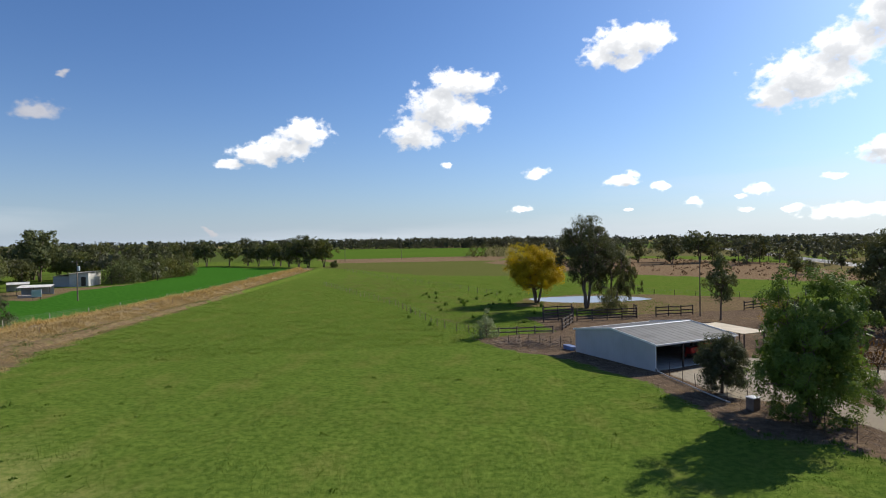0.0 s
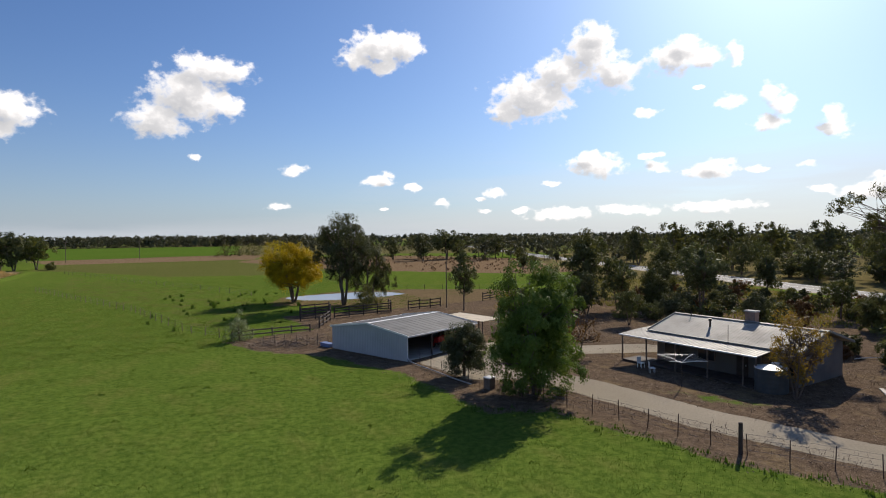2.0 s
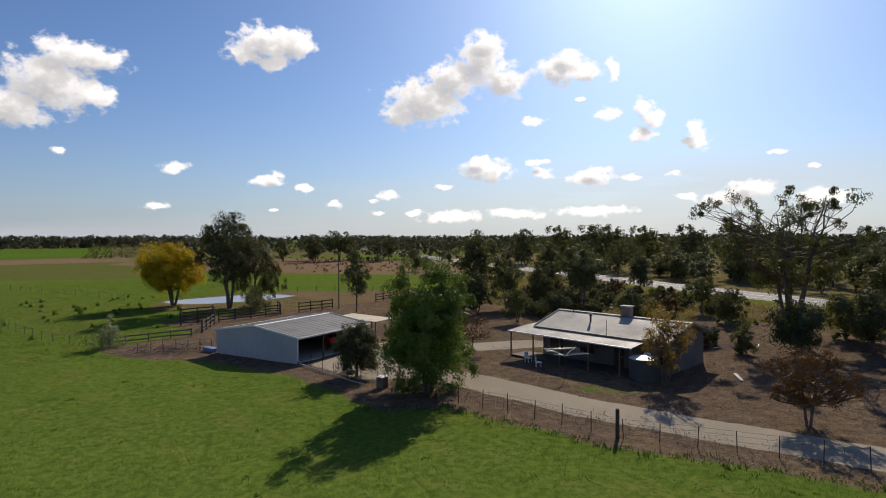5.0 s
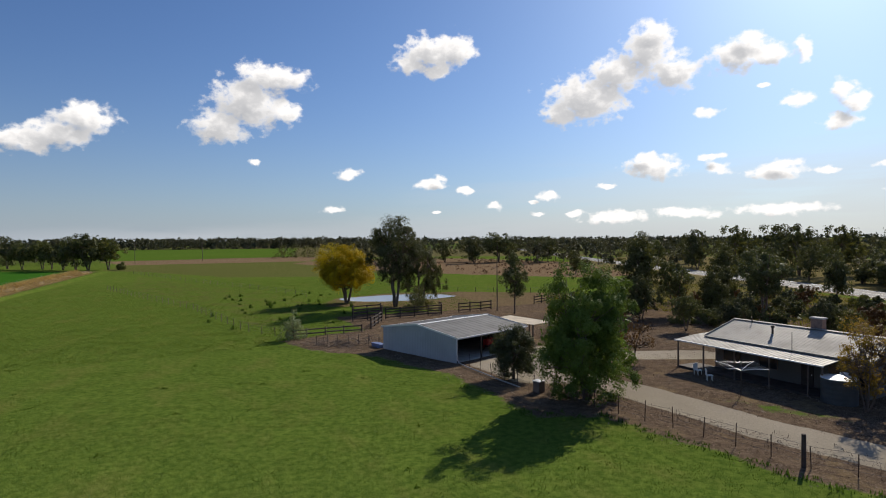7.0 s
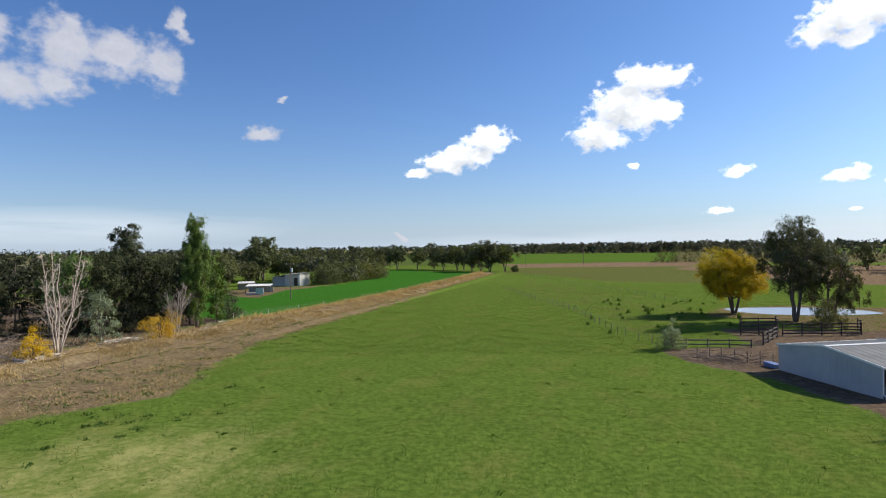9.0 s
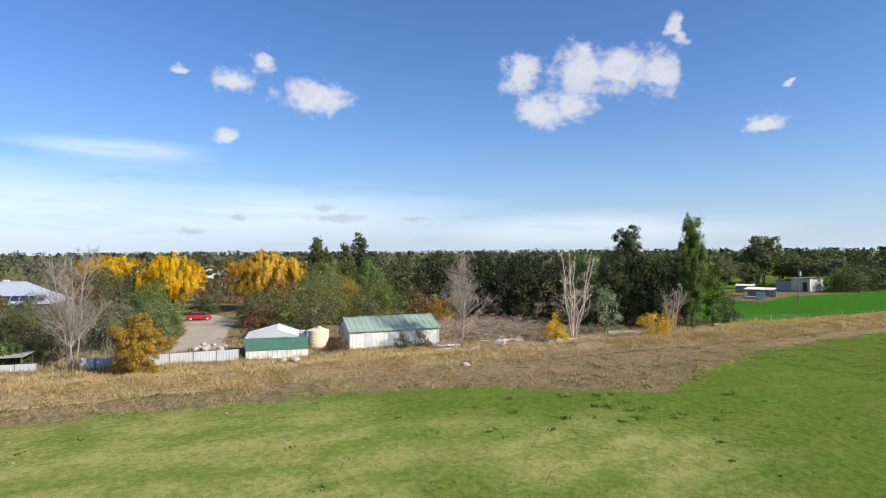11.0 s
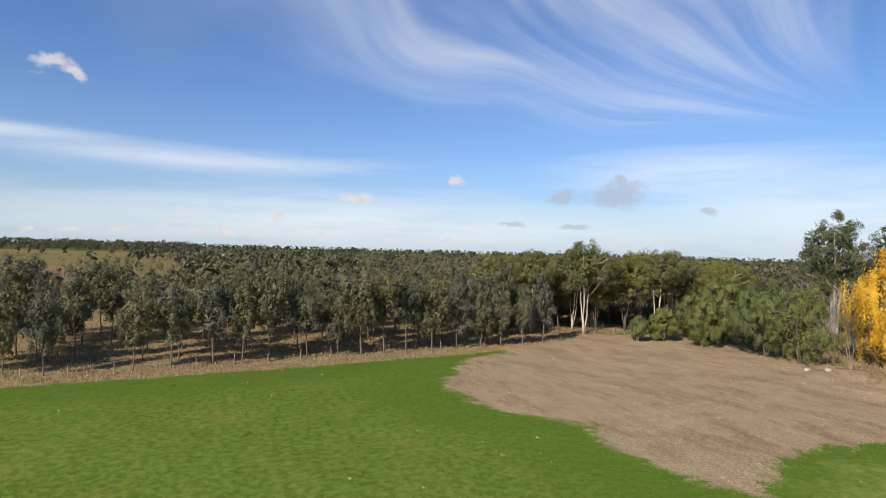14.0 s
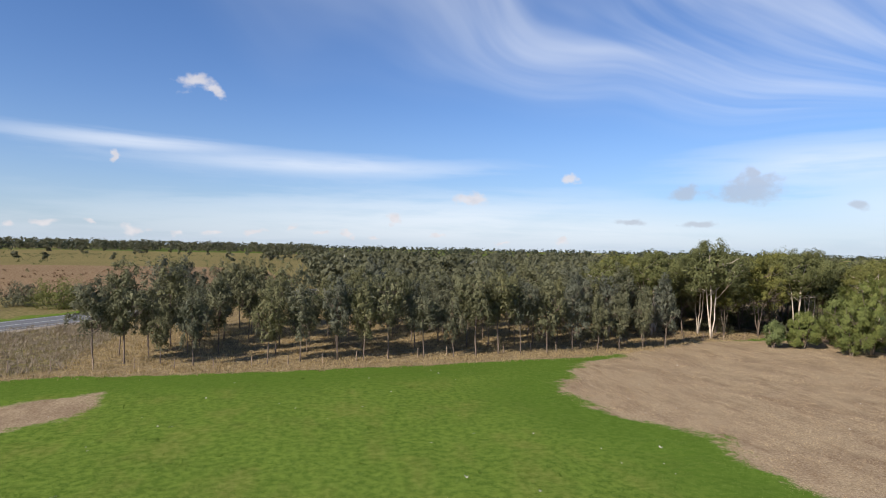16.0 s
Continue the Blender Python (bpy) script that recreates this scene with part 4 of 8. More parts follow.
def make_tree(name, label, seed, h, rx, low, bark, leaves, trunk_r=0.2, clumps=40, per=60, clump_r=0.8, size=0.3, limbs=9, egg=0.0, hollow=0.35, strands=0.0, stems=1, lumpy=0.3, sink=0.0, category="tree", thin=0.03, fill=0.1, flat=1.0):
    """A tree at the origin: h high, rx the crown's half width, low the crown's underside; strands > 0: weeping, that long."""
    rnd = random.Random(seed)
    root = thing(name, label, category)
    cz, rz = (h + low) / 2, (h - low) / 2 * 0.95
    pts = crown_points(rnd, clumps, rx, rz, cz, egg, hollow, lumpy)
    wood = Geo()
    tops = []
    first = rnd.uniform(0, 6.283)
    for s in range(stems):
        way = first + 6.283 * s / stems + rnd.uniform(-0.5, 0.5)
        part_ = rnd.uniform(0.6, 1.2) * (0.05 * h if stems == 1 else min(0.55 * rx, 0.2 * h))
        lean = Vector((math.cos(way), math.sin(way), 0)) * part_
        foot = Vector((math.cos(way), math.sin(way), 0)) * (0.0 if stems == 1 else trunk_r * 0.4) + Vector((0, 0, -0.25))
        fork = Vector((lean.x * 0.42, lean.y * 0.42, max(low, 0.1 * h) + (h - low) * 0.18))
        top = Vector((lean.x, lean.y, low + (h - low) * rnd.uniform(0.7, 0.88)))
        r = trunk_r / math.sqrt(stems)
        limb(wood, foot, fork, r, r * 0.72, rnd, 0.05, 7, 5)
        limb(wood, fork, top, r * 0.72, r * 0.2, rnd, 0.1, 6, 5)
        tops.append((foot, fork, top, r))
    order = sorted(pts, key=lambda p: -(p[0] ** 2 + p[1] ** 2))
    ends = order[: max(1, len(order) // 2)]
    rnd.shuffle(ends)
    for i, p in enumerate(ends[:limbs]):
        foot, fork, top, r = tops[i % stems]
        t = min(max((p[2] - low) / max(h - low, 0.1) - 0.25, 0.0), 0.8)
        start = foot.lerp(fork, 0.75 + 0.25 * rnd.random()) if t < 0.2 else fork.lerp(top, t)
        path = limb(wood, start, p, r * 0.4 * (1 - 0.5 * t), thin, rnd, 0.2, 5, 4)
        near = sorted(pts, key=lambda q: (q[0] - p[0]) ** 2 + (q[1] - p[1]) ** 2 + (q[2] - p[2]) ** 2)[1:4]
        for q in near:
            limb(wood, path[2], q, thin * 1.6, thin * 0.5, rnd, 0.15, 3, 2)
    part("trunk", wood, bark, root, smooth=True)
    rs = np.random.RandomState(seed + 1000)
    centres = np.array(pts)
    radii = clump_r * rs.uniform(0.65, 1.3, len(pts))
    middle = np.array((0.0, 0.0, cz))
    if strands > 0:
        n = int(len(pts) * per * 1.25)
        pick = rs.randint(0, len(pts), n)
        d = unit(rs.normal(0, 1, (n, 3)) + (0, 0, 0.3))
        rope = rs.randint(0, max(2, n // 9), n)
        pick, d = pick[rope], d[rope]
        top_ = centres[pick] + d * (radii[pick] * rs.uniform(0.5, 1.0, n)[rope])[:, None] + rs.normal(0, 0.13, (n, 3))
        drop = strands * rs.uniform(0.35, 1.3, n)[rope] * rs.uniform(0.7, 1.1, n)
        t = np.tile(np.arange(9) / 9.0, n)
        at = np.repeat(top_, 9, 0) + rs.normal(0, 0.09, (n * 9, 3))
        at[:, 2] -= np.repeat(drop, 9) * t
        facing = np.repeat(d, 9, 0) * 0.5 + unit(at - middle) * (1, 1, 0.6) + rs.normal(0, 0.4, at.shape)
        keep = at[:, 2] > 0.25
        at, facing, sizes, fall, slim = at[keep], facing[keep], np.full(int(keep.sum()), size * 0.95), 0.9, 0.45
    else:
        at, facing = puffs(rs, centres, radii, int(len(pts) * per * 1.75), 6, flat)
        facing = unit(facing) + unit(at - middle) * 0.35
        keep = at[:, 2] > 0.08
        at, facing, sizes, fall, slim = at[keep], facing[keep], np.full(int(keep.sum()), size * 0.8), 0.55, 0.5
    if hollow < 0.7 and fill > 0:
        core = np.array(crown_points(rnd, int(clumps * per * fill), rx * 0.72, rz * 0.74, cz, egg, 0.1, lumpy))
        core[:, 2] = np.maximum(core[:, 2], size)
        at, facing, sizes = np.concatenate([at, core]), np.concatenate([facing, rs.normal(0, 1, core.shape)]), np.concatenate([sizes, np.full(len(core), size * 2.0)])
    part("crown", leaf_mesh("crown", at, facing, sizes, leaves, rs, fall, slim), None, root)
    return root


def bare_tree(name, label, seed, h, spread, bark, trunk_r=0.18, stems=3, depth=3, upright=0.7, boughs=22):
    """A leafless tree: leaders with branches all along them, and twigs on those."""
    rnd = random.Random(seed)
    root, wood = thing(name, label, "tree"), Geo()

    def bough(a, d, length, r, level):
        b_ = a + d * length
        bend_ = Vector((rnd.uniform(-1, 1), rnd.uniform(-1, 1), rnd.uniform(0, 1.2))) * length * 0.12
        m_ = a.lerp(b_, 0.5) + bend_
        wood.tube([a, m_, b_ + bend_], [r, r * 0.7, r * 0.25], 5 if level < 2 else 3, False)
        if level >= depth:
            return
        for _ in range(6 if level < 2 else 4):
            t = rnd.uniform(0.25, 1.0)
            p = a.lerp(m_, t * 2) if t < 0.5 else m_.lerp(b_ + bend_, t * 2 - 1)
            side_ = Vector((rnd.gauss(0, 1), rnd.gauss(0, 1), rnd.gauss(0.2, 0.6))).normalized()
            bough(p, (d * upright + side_ * 0.75).normalized(), length * rnd.uniform(0.35, 0.6) * (1.1 - t * 0.4), max(r * 0.45, 0.01), level + 1)

    for s_ in range(stems):
        a = 6.283 * s_ / stems + rnd.uniform(-0.5, 0.5)
        tilt = 0.04 if stems == 1 else rnd.uniform(0.02, 0.13) if boughs > 80 else rnd.uniform(0.06, 0.26)
        top = h * rnd.uniform(0.82, 1.0)
        foot = Vector((0.2 * math.cos(a), 0.2 * math.sin(a), -0.2))
        path = limb(wood, foot, (foot.x + math.cos(a) * tilt * h, foot.y + math.sin(a) * tilt * h, top), trunk_r, 0.02, rnd, 0.05, 6, 7)
        for k in range(int(boughs / stems) + 6):
            t = rnd.uniform(0.18, 0.97)
            i = min(int(t * 7), 6)
            p = path[i].lerp(path[i + 1], t * 7 - i)
            aa = rnd.uniform(0, 6.283)
            d = Vector((math.cos(aa), math.sin(aa), rnd.uniform(0.6, 1.5) + max(0.0, upright - 0.7) * 3)).normalized()
            bough(p, d, spread * h * 0.5 * (1.05 - t) ** 0.6 * rnd.uniform(0.6, 1.1), trunk_r * (1 - t) * 0.45 + 0.012, 1)
    part("trunk", wood, bark, root, smooth=True)
    return root


def shrub(name, label, seed, h, rx, leaves, clumps=18, per=70, size=0.22, bark=BARK, category="shrub", lumpy=0.35):
    return make_tree(name, label, seed, h, rx * 1.1, -0.3 * h, bark, leaves, 0.07 * h ** 0.5, int(clumps * 1.4), int(per * 1.25), 0.36 * rx, size * 0.78, 6, 0.1, 0.35, 0.0, 4, lumpy, category=category, thin=0.012)


def stand(ob, x, y, turn=0.0, scale=1.0, sx=1.0, group=""):
    ob.matrix_world = pose(x, y, height(x, y), 0, 0, turn)
    ob.scale = (scale * sx, scale * sx, scale)
    if group:
        ob["group"] = group
    return ob


def repeat(ob, x, y, turn, scale, sx=1.0):
    """A copy of a tree, turned and sized."""
    keep = ob.scale.copy()
    ob.scale = (scale * sx, scale * sx, scale)
    made = copy_thing(ob, pose(x, y, height(x, y), 0, 0, turn))
    ob.scale = keep
    return made


# the home paddock's edge and the house yard
stand(make_tree("poplar_tree", "broad green cottonwood tree beside the gravel drive", 21, 9.8, 3.85, -0.6, BARK, LEAF_GREEN, 0.28, 120, 260, 0.85, 0.19, 30, 0.12, 0.25, 0.0, 4, 0.5, fill=0.1), 23.2, 37.4, 40)
stand(make_tree("small_tree", "small dense dark green tree beside the shed", 22, 4.8, 1.95, -0.2, BARK, LEAF_DARK, 0.14, 80, 150, 0.55, 0.14, 12, 0.25, 0.25), 20.9, 45.2, 10)
stand(make_tree("yellow_tree", "rounded tree in yellow autumn leaf beside the dam", 23, 10.4, 5.6, 1.4, BARK, LEAF_DAM, 0.42, 90, 230, 1.5, 0.27, 22, 0.12, 0.3, 0.0, 3, 0.3), 16.9, 109.8, 0)
stand(make_tree("dam_tree", "large dark gum with a pale forked trunk by the dam", 24, 15.8, 4.9, 3.6, BARK, LEAF_DARK, 0.42, 70, 190, 1.25, 0.26, 30, -0.1, 0.5, 0.0, 4, 0.5), 23.9, 100.5, 0)
stand(make_tree("dam_tree", "dark drooping gum beside the larger dam tree", 25, 12.6, 3.7, 0.6, BARK, LEAF_DARK, 0.32, 70, 24, 1.1, 0.25, 14, 0.2, 0.35, 1.3, 2, 0.4), 28.9, 101.5, 0)
stand(make_tree("sapling_tree", "slender gum sapling by the stock yards", 26, 9.6, 2.1, 2.0, BARK, LEAF_OLIVE, 0.14, 34, 110, 0.75, 0.24, 14, 0.15, 0.3, 0.0, 1, 0.5), 39.2, 84.4, 0)
stand(shrub("grey_bush", "pale grey-green bush in the paddock fence line", 28, 3.2, 1.7, LEAF_GREY, 16, 70, 0.2), 4.8, 71.6)
stand(shrub("yellow_bush", "dull yellow-green bush beside the stock yards", 29, 4.0, 2.1, LEAF_SUNNY, 20, 80, 0.24), 25.8, 92.5)
stand(shrub("rusty_bush", "rust-brown bush beside the stock yards", 30, 3.2, 1.8, LEAF_BRONZE, 16, 60, 0.2), 45.2, 80.5)
stand(shrub("grey_bush", "pale grey-green bush behind the carport", 31, 3.4, 2.2, LEAF_GREY, 18, 60, 0.2), 37.5, 66.0)
stand(make_tree("autumn_tree", "thin autumn tree with sparse golden leaves by the house", 32, 6.6, 2.3, 1.0, BARK, LEAF_BRONZE, 0.13, 70, 34, 0.55, 0.17, 44, -0.1, 0.3, 0.0, 4, 0.35, fill=0.02), 39.2, 28.6)
stand(make_tree("rusty_tree", "low spreading tree with rust-brown leaves beside the drive", 33, 5.0, 2.3, 0.9, BARK, LEAF_RUST, 0.17, 85, 75, 0.5, 0.13, 40, 0.0, 0.3, 0.0, 3, 0.4, fill=0.04), 37.9, 17.6)
stand(make_tree("rusty_tree", "half-bare orange autumn tree beside the house drive", 34, 4.2, 2.0, 1.0, BARK, LEAF_RUST, 0.12, 30, 30, 0.6, 0.17, 14, 0.1, 0.3, 0.0, 2), 34.3, 47.5)
stand(make_tree("open_gum_tree", "tall open gum with bare limbs and flat leaf pads", 35, 17.6, 7.2, 5.0, BARK, LEAF_DARK, 0.5, 85, 170, 0.95, 0.24, 60, -0.55, 0.6, 0.0, 5, 0.5, fill=0.0), 66.5, 32.5)
stand(make_tree("open_gum_tree", "dark gum in a thicket beside the house yard", 36, 6.0, 3.0, 0.8, BARK, LEAF_DARK, 0.25, 60, 75, 0.85, 0.26, 14, 0.1), 67.0, 25.2)
for i, (x, y, h_, rx) in enumerate(((73, 30, 5.0, 3.4), (70, 20, 6.0, 3.8), (78, 25, 5.4, 3.6), (62, 16, 6.0, 3.4), (84, 14, 6.5, 4.0), (57, 27.5, 5.2, 2.2))):
    stand(make_tree("thicket_tree", "dark bushy gum in the thicket beside the yard", 60 + i, h_, rx, 0.8, BARK, LEAF_DARK if i % 3 else LEAF_OLIVE, 0.2, 48, 60, 0.95, 0.3, 10, 0.1), x, y)

# trees between the house and the highway
kinds = [
    make_tree("roadside_tree", "dark roadside gum with a full crown", 41, 12.0, 4.8, 0.7, BARK, LEAF_DARK, 0.3, 80, 66, 1.2, 0.42, 12, 0.0, 0.3, 0.0, 2, 0.4),
    make_tree("roadside_tree", "slender dark roadside gum", 42, 12.0, 3.0, 2.4, BARK, LEAF_DARK, 0.24, 56, 60, 1.0, 0.38, 12, 0.1, 0.3, 0.0, 1, 0.45),
    make_tree("roadside_tree", "olive roadside gum with an open crown", 43, 12.0, 3.9, 3.2, BARK, LEAF_OLIVE, 0.28, 56, 60, 1.1, 0.4, 14, -0.2, 0.4, 0.0, 2, 0.45),
]
far_kinds = [make_tree("roadside_tree", "dark gum beyond the highway", 51 + i, 12.0, (4.8, 3.0, 4.0)[i], (0.7, 0.9, 2.2)[i], BARK, (LEAF_DARK, LEAF_DARK, LEAF_OLIVE)[i], 0.3, 34, 34, 1.5, 0.75, 5, 0.0, 0.3, 0.0, 2, 0.45) for i in range(3)]


def near_or_far(k, x, y):
    return kinds[k] if math.hypot(x, y) < 115 else far_kinds[k]


spots = [(56.9, 77, 13.6, 1), (52, 70, 7.5, 0), (61, 74.1, 9.6, 2), (64, 69, 7.2, 0), (75.5, 79.6, 11, 1), (70, 66, 10.5, 2), (67.3, 72, 8.5, 0), (88.3, 83.5, 11.5, 2), (97.8, 76.8, 10.2, 1), (80.6, 52.3, 6.6, 2), (81.4, 48.1, 4.6, 0), (60, 60, 5.5, 0), (56, 58, 4.5, 0), (65, 53, 5.2, 0), (52, 61, 5.8, 2), (73, 44, 4.2, 0),
         (156.4, 135.2, 15.3, 0), (150.6, 153, 15.2, 0), (160, 146, 15.4, 0), (168, 130, 14.8, 0), (175, 118, 15, 0), (154.6, 175.5, 14.4, 0), (163, 188, 13.0, 0), (153.4, 88.3, 14.2, 0), (166, 96, 14.0, 0), (170, 84, 13.0, 0), (160, 72, 12.5, 2), (145, 62, 9.0, 0), (138, 80, 8.0, 0), (148, 105, 8.5, 0), (140, 118, 9.0, 0), (150, 120, 9.5, 2), (160, 205, 11.0, 2), (172, 230, 11.0, 0), (182, 214, 10.5, 0), (128, 130, 6.0, 0), (190, 262, 11.0, 0), (120, 118, 7, 1), (134, 50, 9, 0), (126, 30, 9.5, 0), (138, 20, 10, 0), (118, 8, 9, 0), (128, -8, 9.5, 0), (150, 40, 11, 0), (160, 15, 11, 0)]
for x, y, h_, k in spots:
    t = repeat(near_or_far(k, x, y), x, y, rng.uniform(0, 360), h_ / 12.0 * (rng.uniform(0.8, 0.98) if math.hypot(x, y) < 125 else 1.0), rng.uniform(0.85, 1.1))
    t["group"] = "roadside trees"
for x, y, k, h_ in ((74, 258, 0, 9), (101, 262, 0, 13), (116, 268, 2, 15), (92, 280, 0, 11), (108, 283, 0, 12), (125, 275, 0, 12), (140, 262, 0, 12.5), (62, 262, 0, 9.5), (66, 282, 0, 10), (84, 300, 0, 11), (132, 225, 0, 6.5), (118, 198, 1, 6), (140, 208, 1, 5), (101, 170, 1, 5.5), (112, 182, 0, 4.5), (155, 300, 0, 12)):
    t = repeat(near_or_far(k, x, y), x, y, rng.uniform(0, 360), h_ / 12.0, rng.uniform(1.0, 1.4))
    t["group"] = "roadside trees"
for i in range(80):
    x, y = rng.uniform(52, 104), rng.uniform(30, 96)
    if along(np.array([x]), np.array([y]), [tuple(p) for p in HW])[0] < 11 or y > 100 - 0.1 * x or (x > 90 and y < 60) or x - 0.9 * y > 42:
        continue
    h_ = rng.uniform(1.2, 3.2)
    stand(shrub("understorey_shrub", "dark olive shrub under the roadside trees", 700 + i, h_, h_ * rng.uniform(0.4, 0.65), rng.choice((LEAF_DARK, LEAF_OLIVE, LEAF_DARK, LEAF_RUST)), 14, 55, 0.3), x, y, group="roadside shrubs")
for i in range(46):
    t_ = rng.uniform(0.32, 0.62)
    p = HW[int(t_ * len(HW))]
    x, y = p.x + rng.uniform(12, 34), p.y + rng.uniform(-6, 6)
    h_ = rng.uniform(3.0, 8.0)
    t = repeat(near_or_far(0, x, y), x, y, rng.uniform(0, 360), h_ / 12.0, rng.uniform(1.2, 1.7))
    t["group"] = "roadside trees"
# the windbreak behind the crop and the trees round the white house
for x, y, h_ in ((-62.7, 271.4, 14.8), (-56, 274, 13.5), (-68, 275, 14), (-74, 281, 12), (-84, 290, 12.5), (-92, 292, 11.5), (-100, 300, 14), (-110, 302, 12), (-120.8, 299.5, 13.8), (-130, 303, 12.5), (-140, 305, 13), (-150, 306, 12), (-160, 300, 12), (-172, 296, 13), (-185, 290, 12.5), (-80, 288, 11)):
    t = repeat(far_kinds[2 if rng.random() < 0.6 else 0], x, y, rng.uniform(0, 360), h_ / 12.0, 1.1)
    t["group"] = "windbreak trees"
for x, y, h_, k in ((-132, 192, 17, 2), (-140, 200, 17.5, 2), (-150, 190, 12, 0), (-122, 205, 12, 0), (-112, 214, 11.5, 0), (-160, 180, 12, 0), (-126, 160, 11, 2), (-136, 150, 11, 0), (-118, 152, 9.5, 2), (-148, 140, 11, 0), (-128, 134, 9, 2), (-160, 150, 12, 0), (-175, 170, 12, 2), (-105, 220, 10.5, 0)):
    t = repeat(near_or_far(k, x, y), x, y, rng.uniform(0, 360), h_ / 12.0, 1.15)
    t["group"] = "trees round the white house"
for i, (x, y) in enumerate(((-97, 177), (-99, 186), (-97, 196), (-96, 206), (-95, 214))):
    stand(shrub("olive_bush", "large rounded olive-brown bush by the crop", 210 + i, 8.4 - 0.3 * (i % 2), 5.0, LEAF_SUNNY if i > 2 else LEAF_OLIVE, 34, 90, 0.4), x, y)
for i in range(26):
    x, y = rng.uniform(-160, -108), rng.uniform(128, 200)
    if math.hypot(x + 107, y - 172) < 10 or x > -104 - 0.25 * (150 - y):
        continue
    t = repeat(far_kinds[rng.choice((0, 0, 2))], x, y, rng.uniform(0, 360), rng.uniform(7, 11.5) / 12, 1.2)
    t["group"] = "trees round the white house"
for x, y, h_ in ((-50, 268, 3.2), (20, 395, 9), (28, 400, 8), (36, 398, 9), (48, 392, 10), (54, 396, 9)):
    stand(shrub("far_bush", "rounded bush at the paddock's far corner", int(abs(x) + h_), h_, h_ * 0.7, LEAF_OLIVE if x < 45 else LEAF_LIME, 14, 40, 0.6), x, y)

# the western garden
WILLOWS = ((-73.5, -44.5, 13.8, 4.9, LEAF_GOLD, 0.6, 71), (-84.5, -39.5, 14.3, 6.6, LEAF_LIME, 2.4, 72), (-144, 5.4, 11.9, 8.2, LEAF_YELLOW, 0.9, 73), (-128, 23.5, 12.8, 7.2, LEAF_GOLD, 1.6, 74), (-200, -8, 11.6, 8.6, LEAF_YELLOW, 2.0, 75))
for x, y, h_, rx, lf, low, seed in WILLOWS:
    dome = lf is LEAF_LIME
    stand(make_tree("willow_tree", "leafy willow turning yellow-green in autumn" if dome else "weeping willow in bright yellow autumn leaf", seed, h_, rx * 0.98, low + (0.4 if dome else 0.8), BARK, lf, 0.4, 120 if dome else 75 if x > -100 else 120, 190 if dome else 44 if x > -100 else 36, 1.35, 0.24 if x > -100 else 0.32, 20, -0.05 if dome else 0.02, 0.4, 0.0 if dome else 3.6 if x > -100 else 1.7, 2, 0.35, fill=0.2), x, y)
stand(make_tree("fir_tree", "dark conical fir behind the willows", 76, 18.9, 2.9, 3.0, BARK, LEAF_BLACK, 0.25, 80, 90, 0.9, 0.3, 20, 0.75, 0.3), -102.6, -56.5)
stand(make_tree("tall_gum_tree", "tall grey-green gum above the garden trees", 77, 19.4, 4.6, 7.0, BARK_GREY, LEAF_OLIVE, 0.34, 60, 170, 1.35, 0.3, 18, -0.15, 0.4, 0.0, 3, 0.45), -88.5, -63)
stand(make_tree("tall_gum_tree", "tall narrow gum above the garden trees", 78, 17.4, 3.9, 3.0, BARK_GREY, LEAF_DARK, 0.25, 60, 150, 1.2, 0.3, 12, 0.3, 0.35, 0.0, 2, 0.4), -91, -57)
for x, y, h_, rx, seed in ((-66, -63.5, 10.2, 4.4, 81), (-65, -55, 10.2, 4.4, 82), (-64.5, -50, 9.8, 4.2, 83), (-60.5, -68.5, 5.4, 1.9, 84), (-56.5, -69, 3.6, 1.3, 85), (-62.5, -63, 7.2, 2.5, 86), (-66.5, -69, 7.6, 2.6, 168), (-68, -59, 9.6, 3.6, 169)):
    stand(make_tree("pepper_tree", "rounded soft green pepper tree at the stubble's edge", seed, h_, rx, 0.4, BARK, LEAF_PALE, 0.2, int(26 + 11 * rx), 30, 0.26 * rx, 0.18, 12, 0.25, 0.4, 0.085 * h_, 3, 0.3, fill=0.3), x, y, 0, 0.98)
stand(make_tree("casuarina_tree", "dark green casuarina in front of the willows", 87, 9.8, 3.2, -0.4, BARK, LEAF_DARK, 0.2, 70, 150, 0.8, 0.2, 12, 0.3, 0.3), -71.3, -34.6)
stand(make_tree("casuarina_tree", "dark green casuarina in front of the willows", 88, 8.8, 2.6, -0.4, BARK, LEAF_DARK, 0.2, 70, 150, 0.8, 0.2, 12, 0.3, 0.3), -74.5, -32.0)
stand(shrub("green_bush", "low rounded bright green bush in straw grass", 89, 3.5, 2.0, LEAF_GREEN, 20, 80, 0.24), -66.4, -28.4)
stand(shrub("green_bush", "dark green bush under the willows", 90, 5.2, 2.6, LEAF_DARK, 22, 80, 0.26), -72.5, -40.0)
stand(shrub("green_bush", "wide green hedge bush in the garden", 91, 5.2, 3.4, LEAF_OLIVE, 26, 80, 0.3), -80, -28.5)
stand(make_tree("red_tree", "spreading garden tree in deep red autumn leaf", 92, 6.6, 4.5, -0.6, BARK, LEAF_RED, 0.2, 85, 120, 0.85, 0.23, 14, 0.25), -76.6, -18.9)
stand(shrub("orange_bush", "upright orange-leaved bush by the red tree", 93, 6.0, 1.9, LEAF_ORANGE, 20, 70, 0.26), -77.5, -23.8)
stand(make_tree("brown_tree", "half-bare brown autumn tree behind the red one", 176, 9.4, 3.4, 2.0, BARK_GREY, LEAF_RUST, 0.16, 60, 40, 0.8, 0.22, 40, 0.0, 0.3, 0.0, 3, 0.4, fill=0.03), -88.6, -20.6)
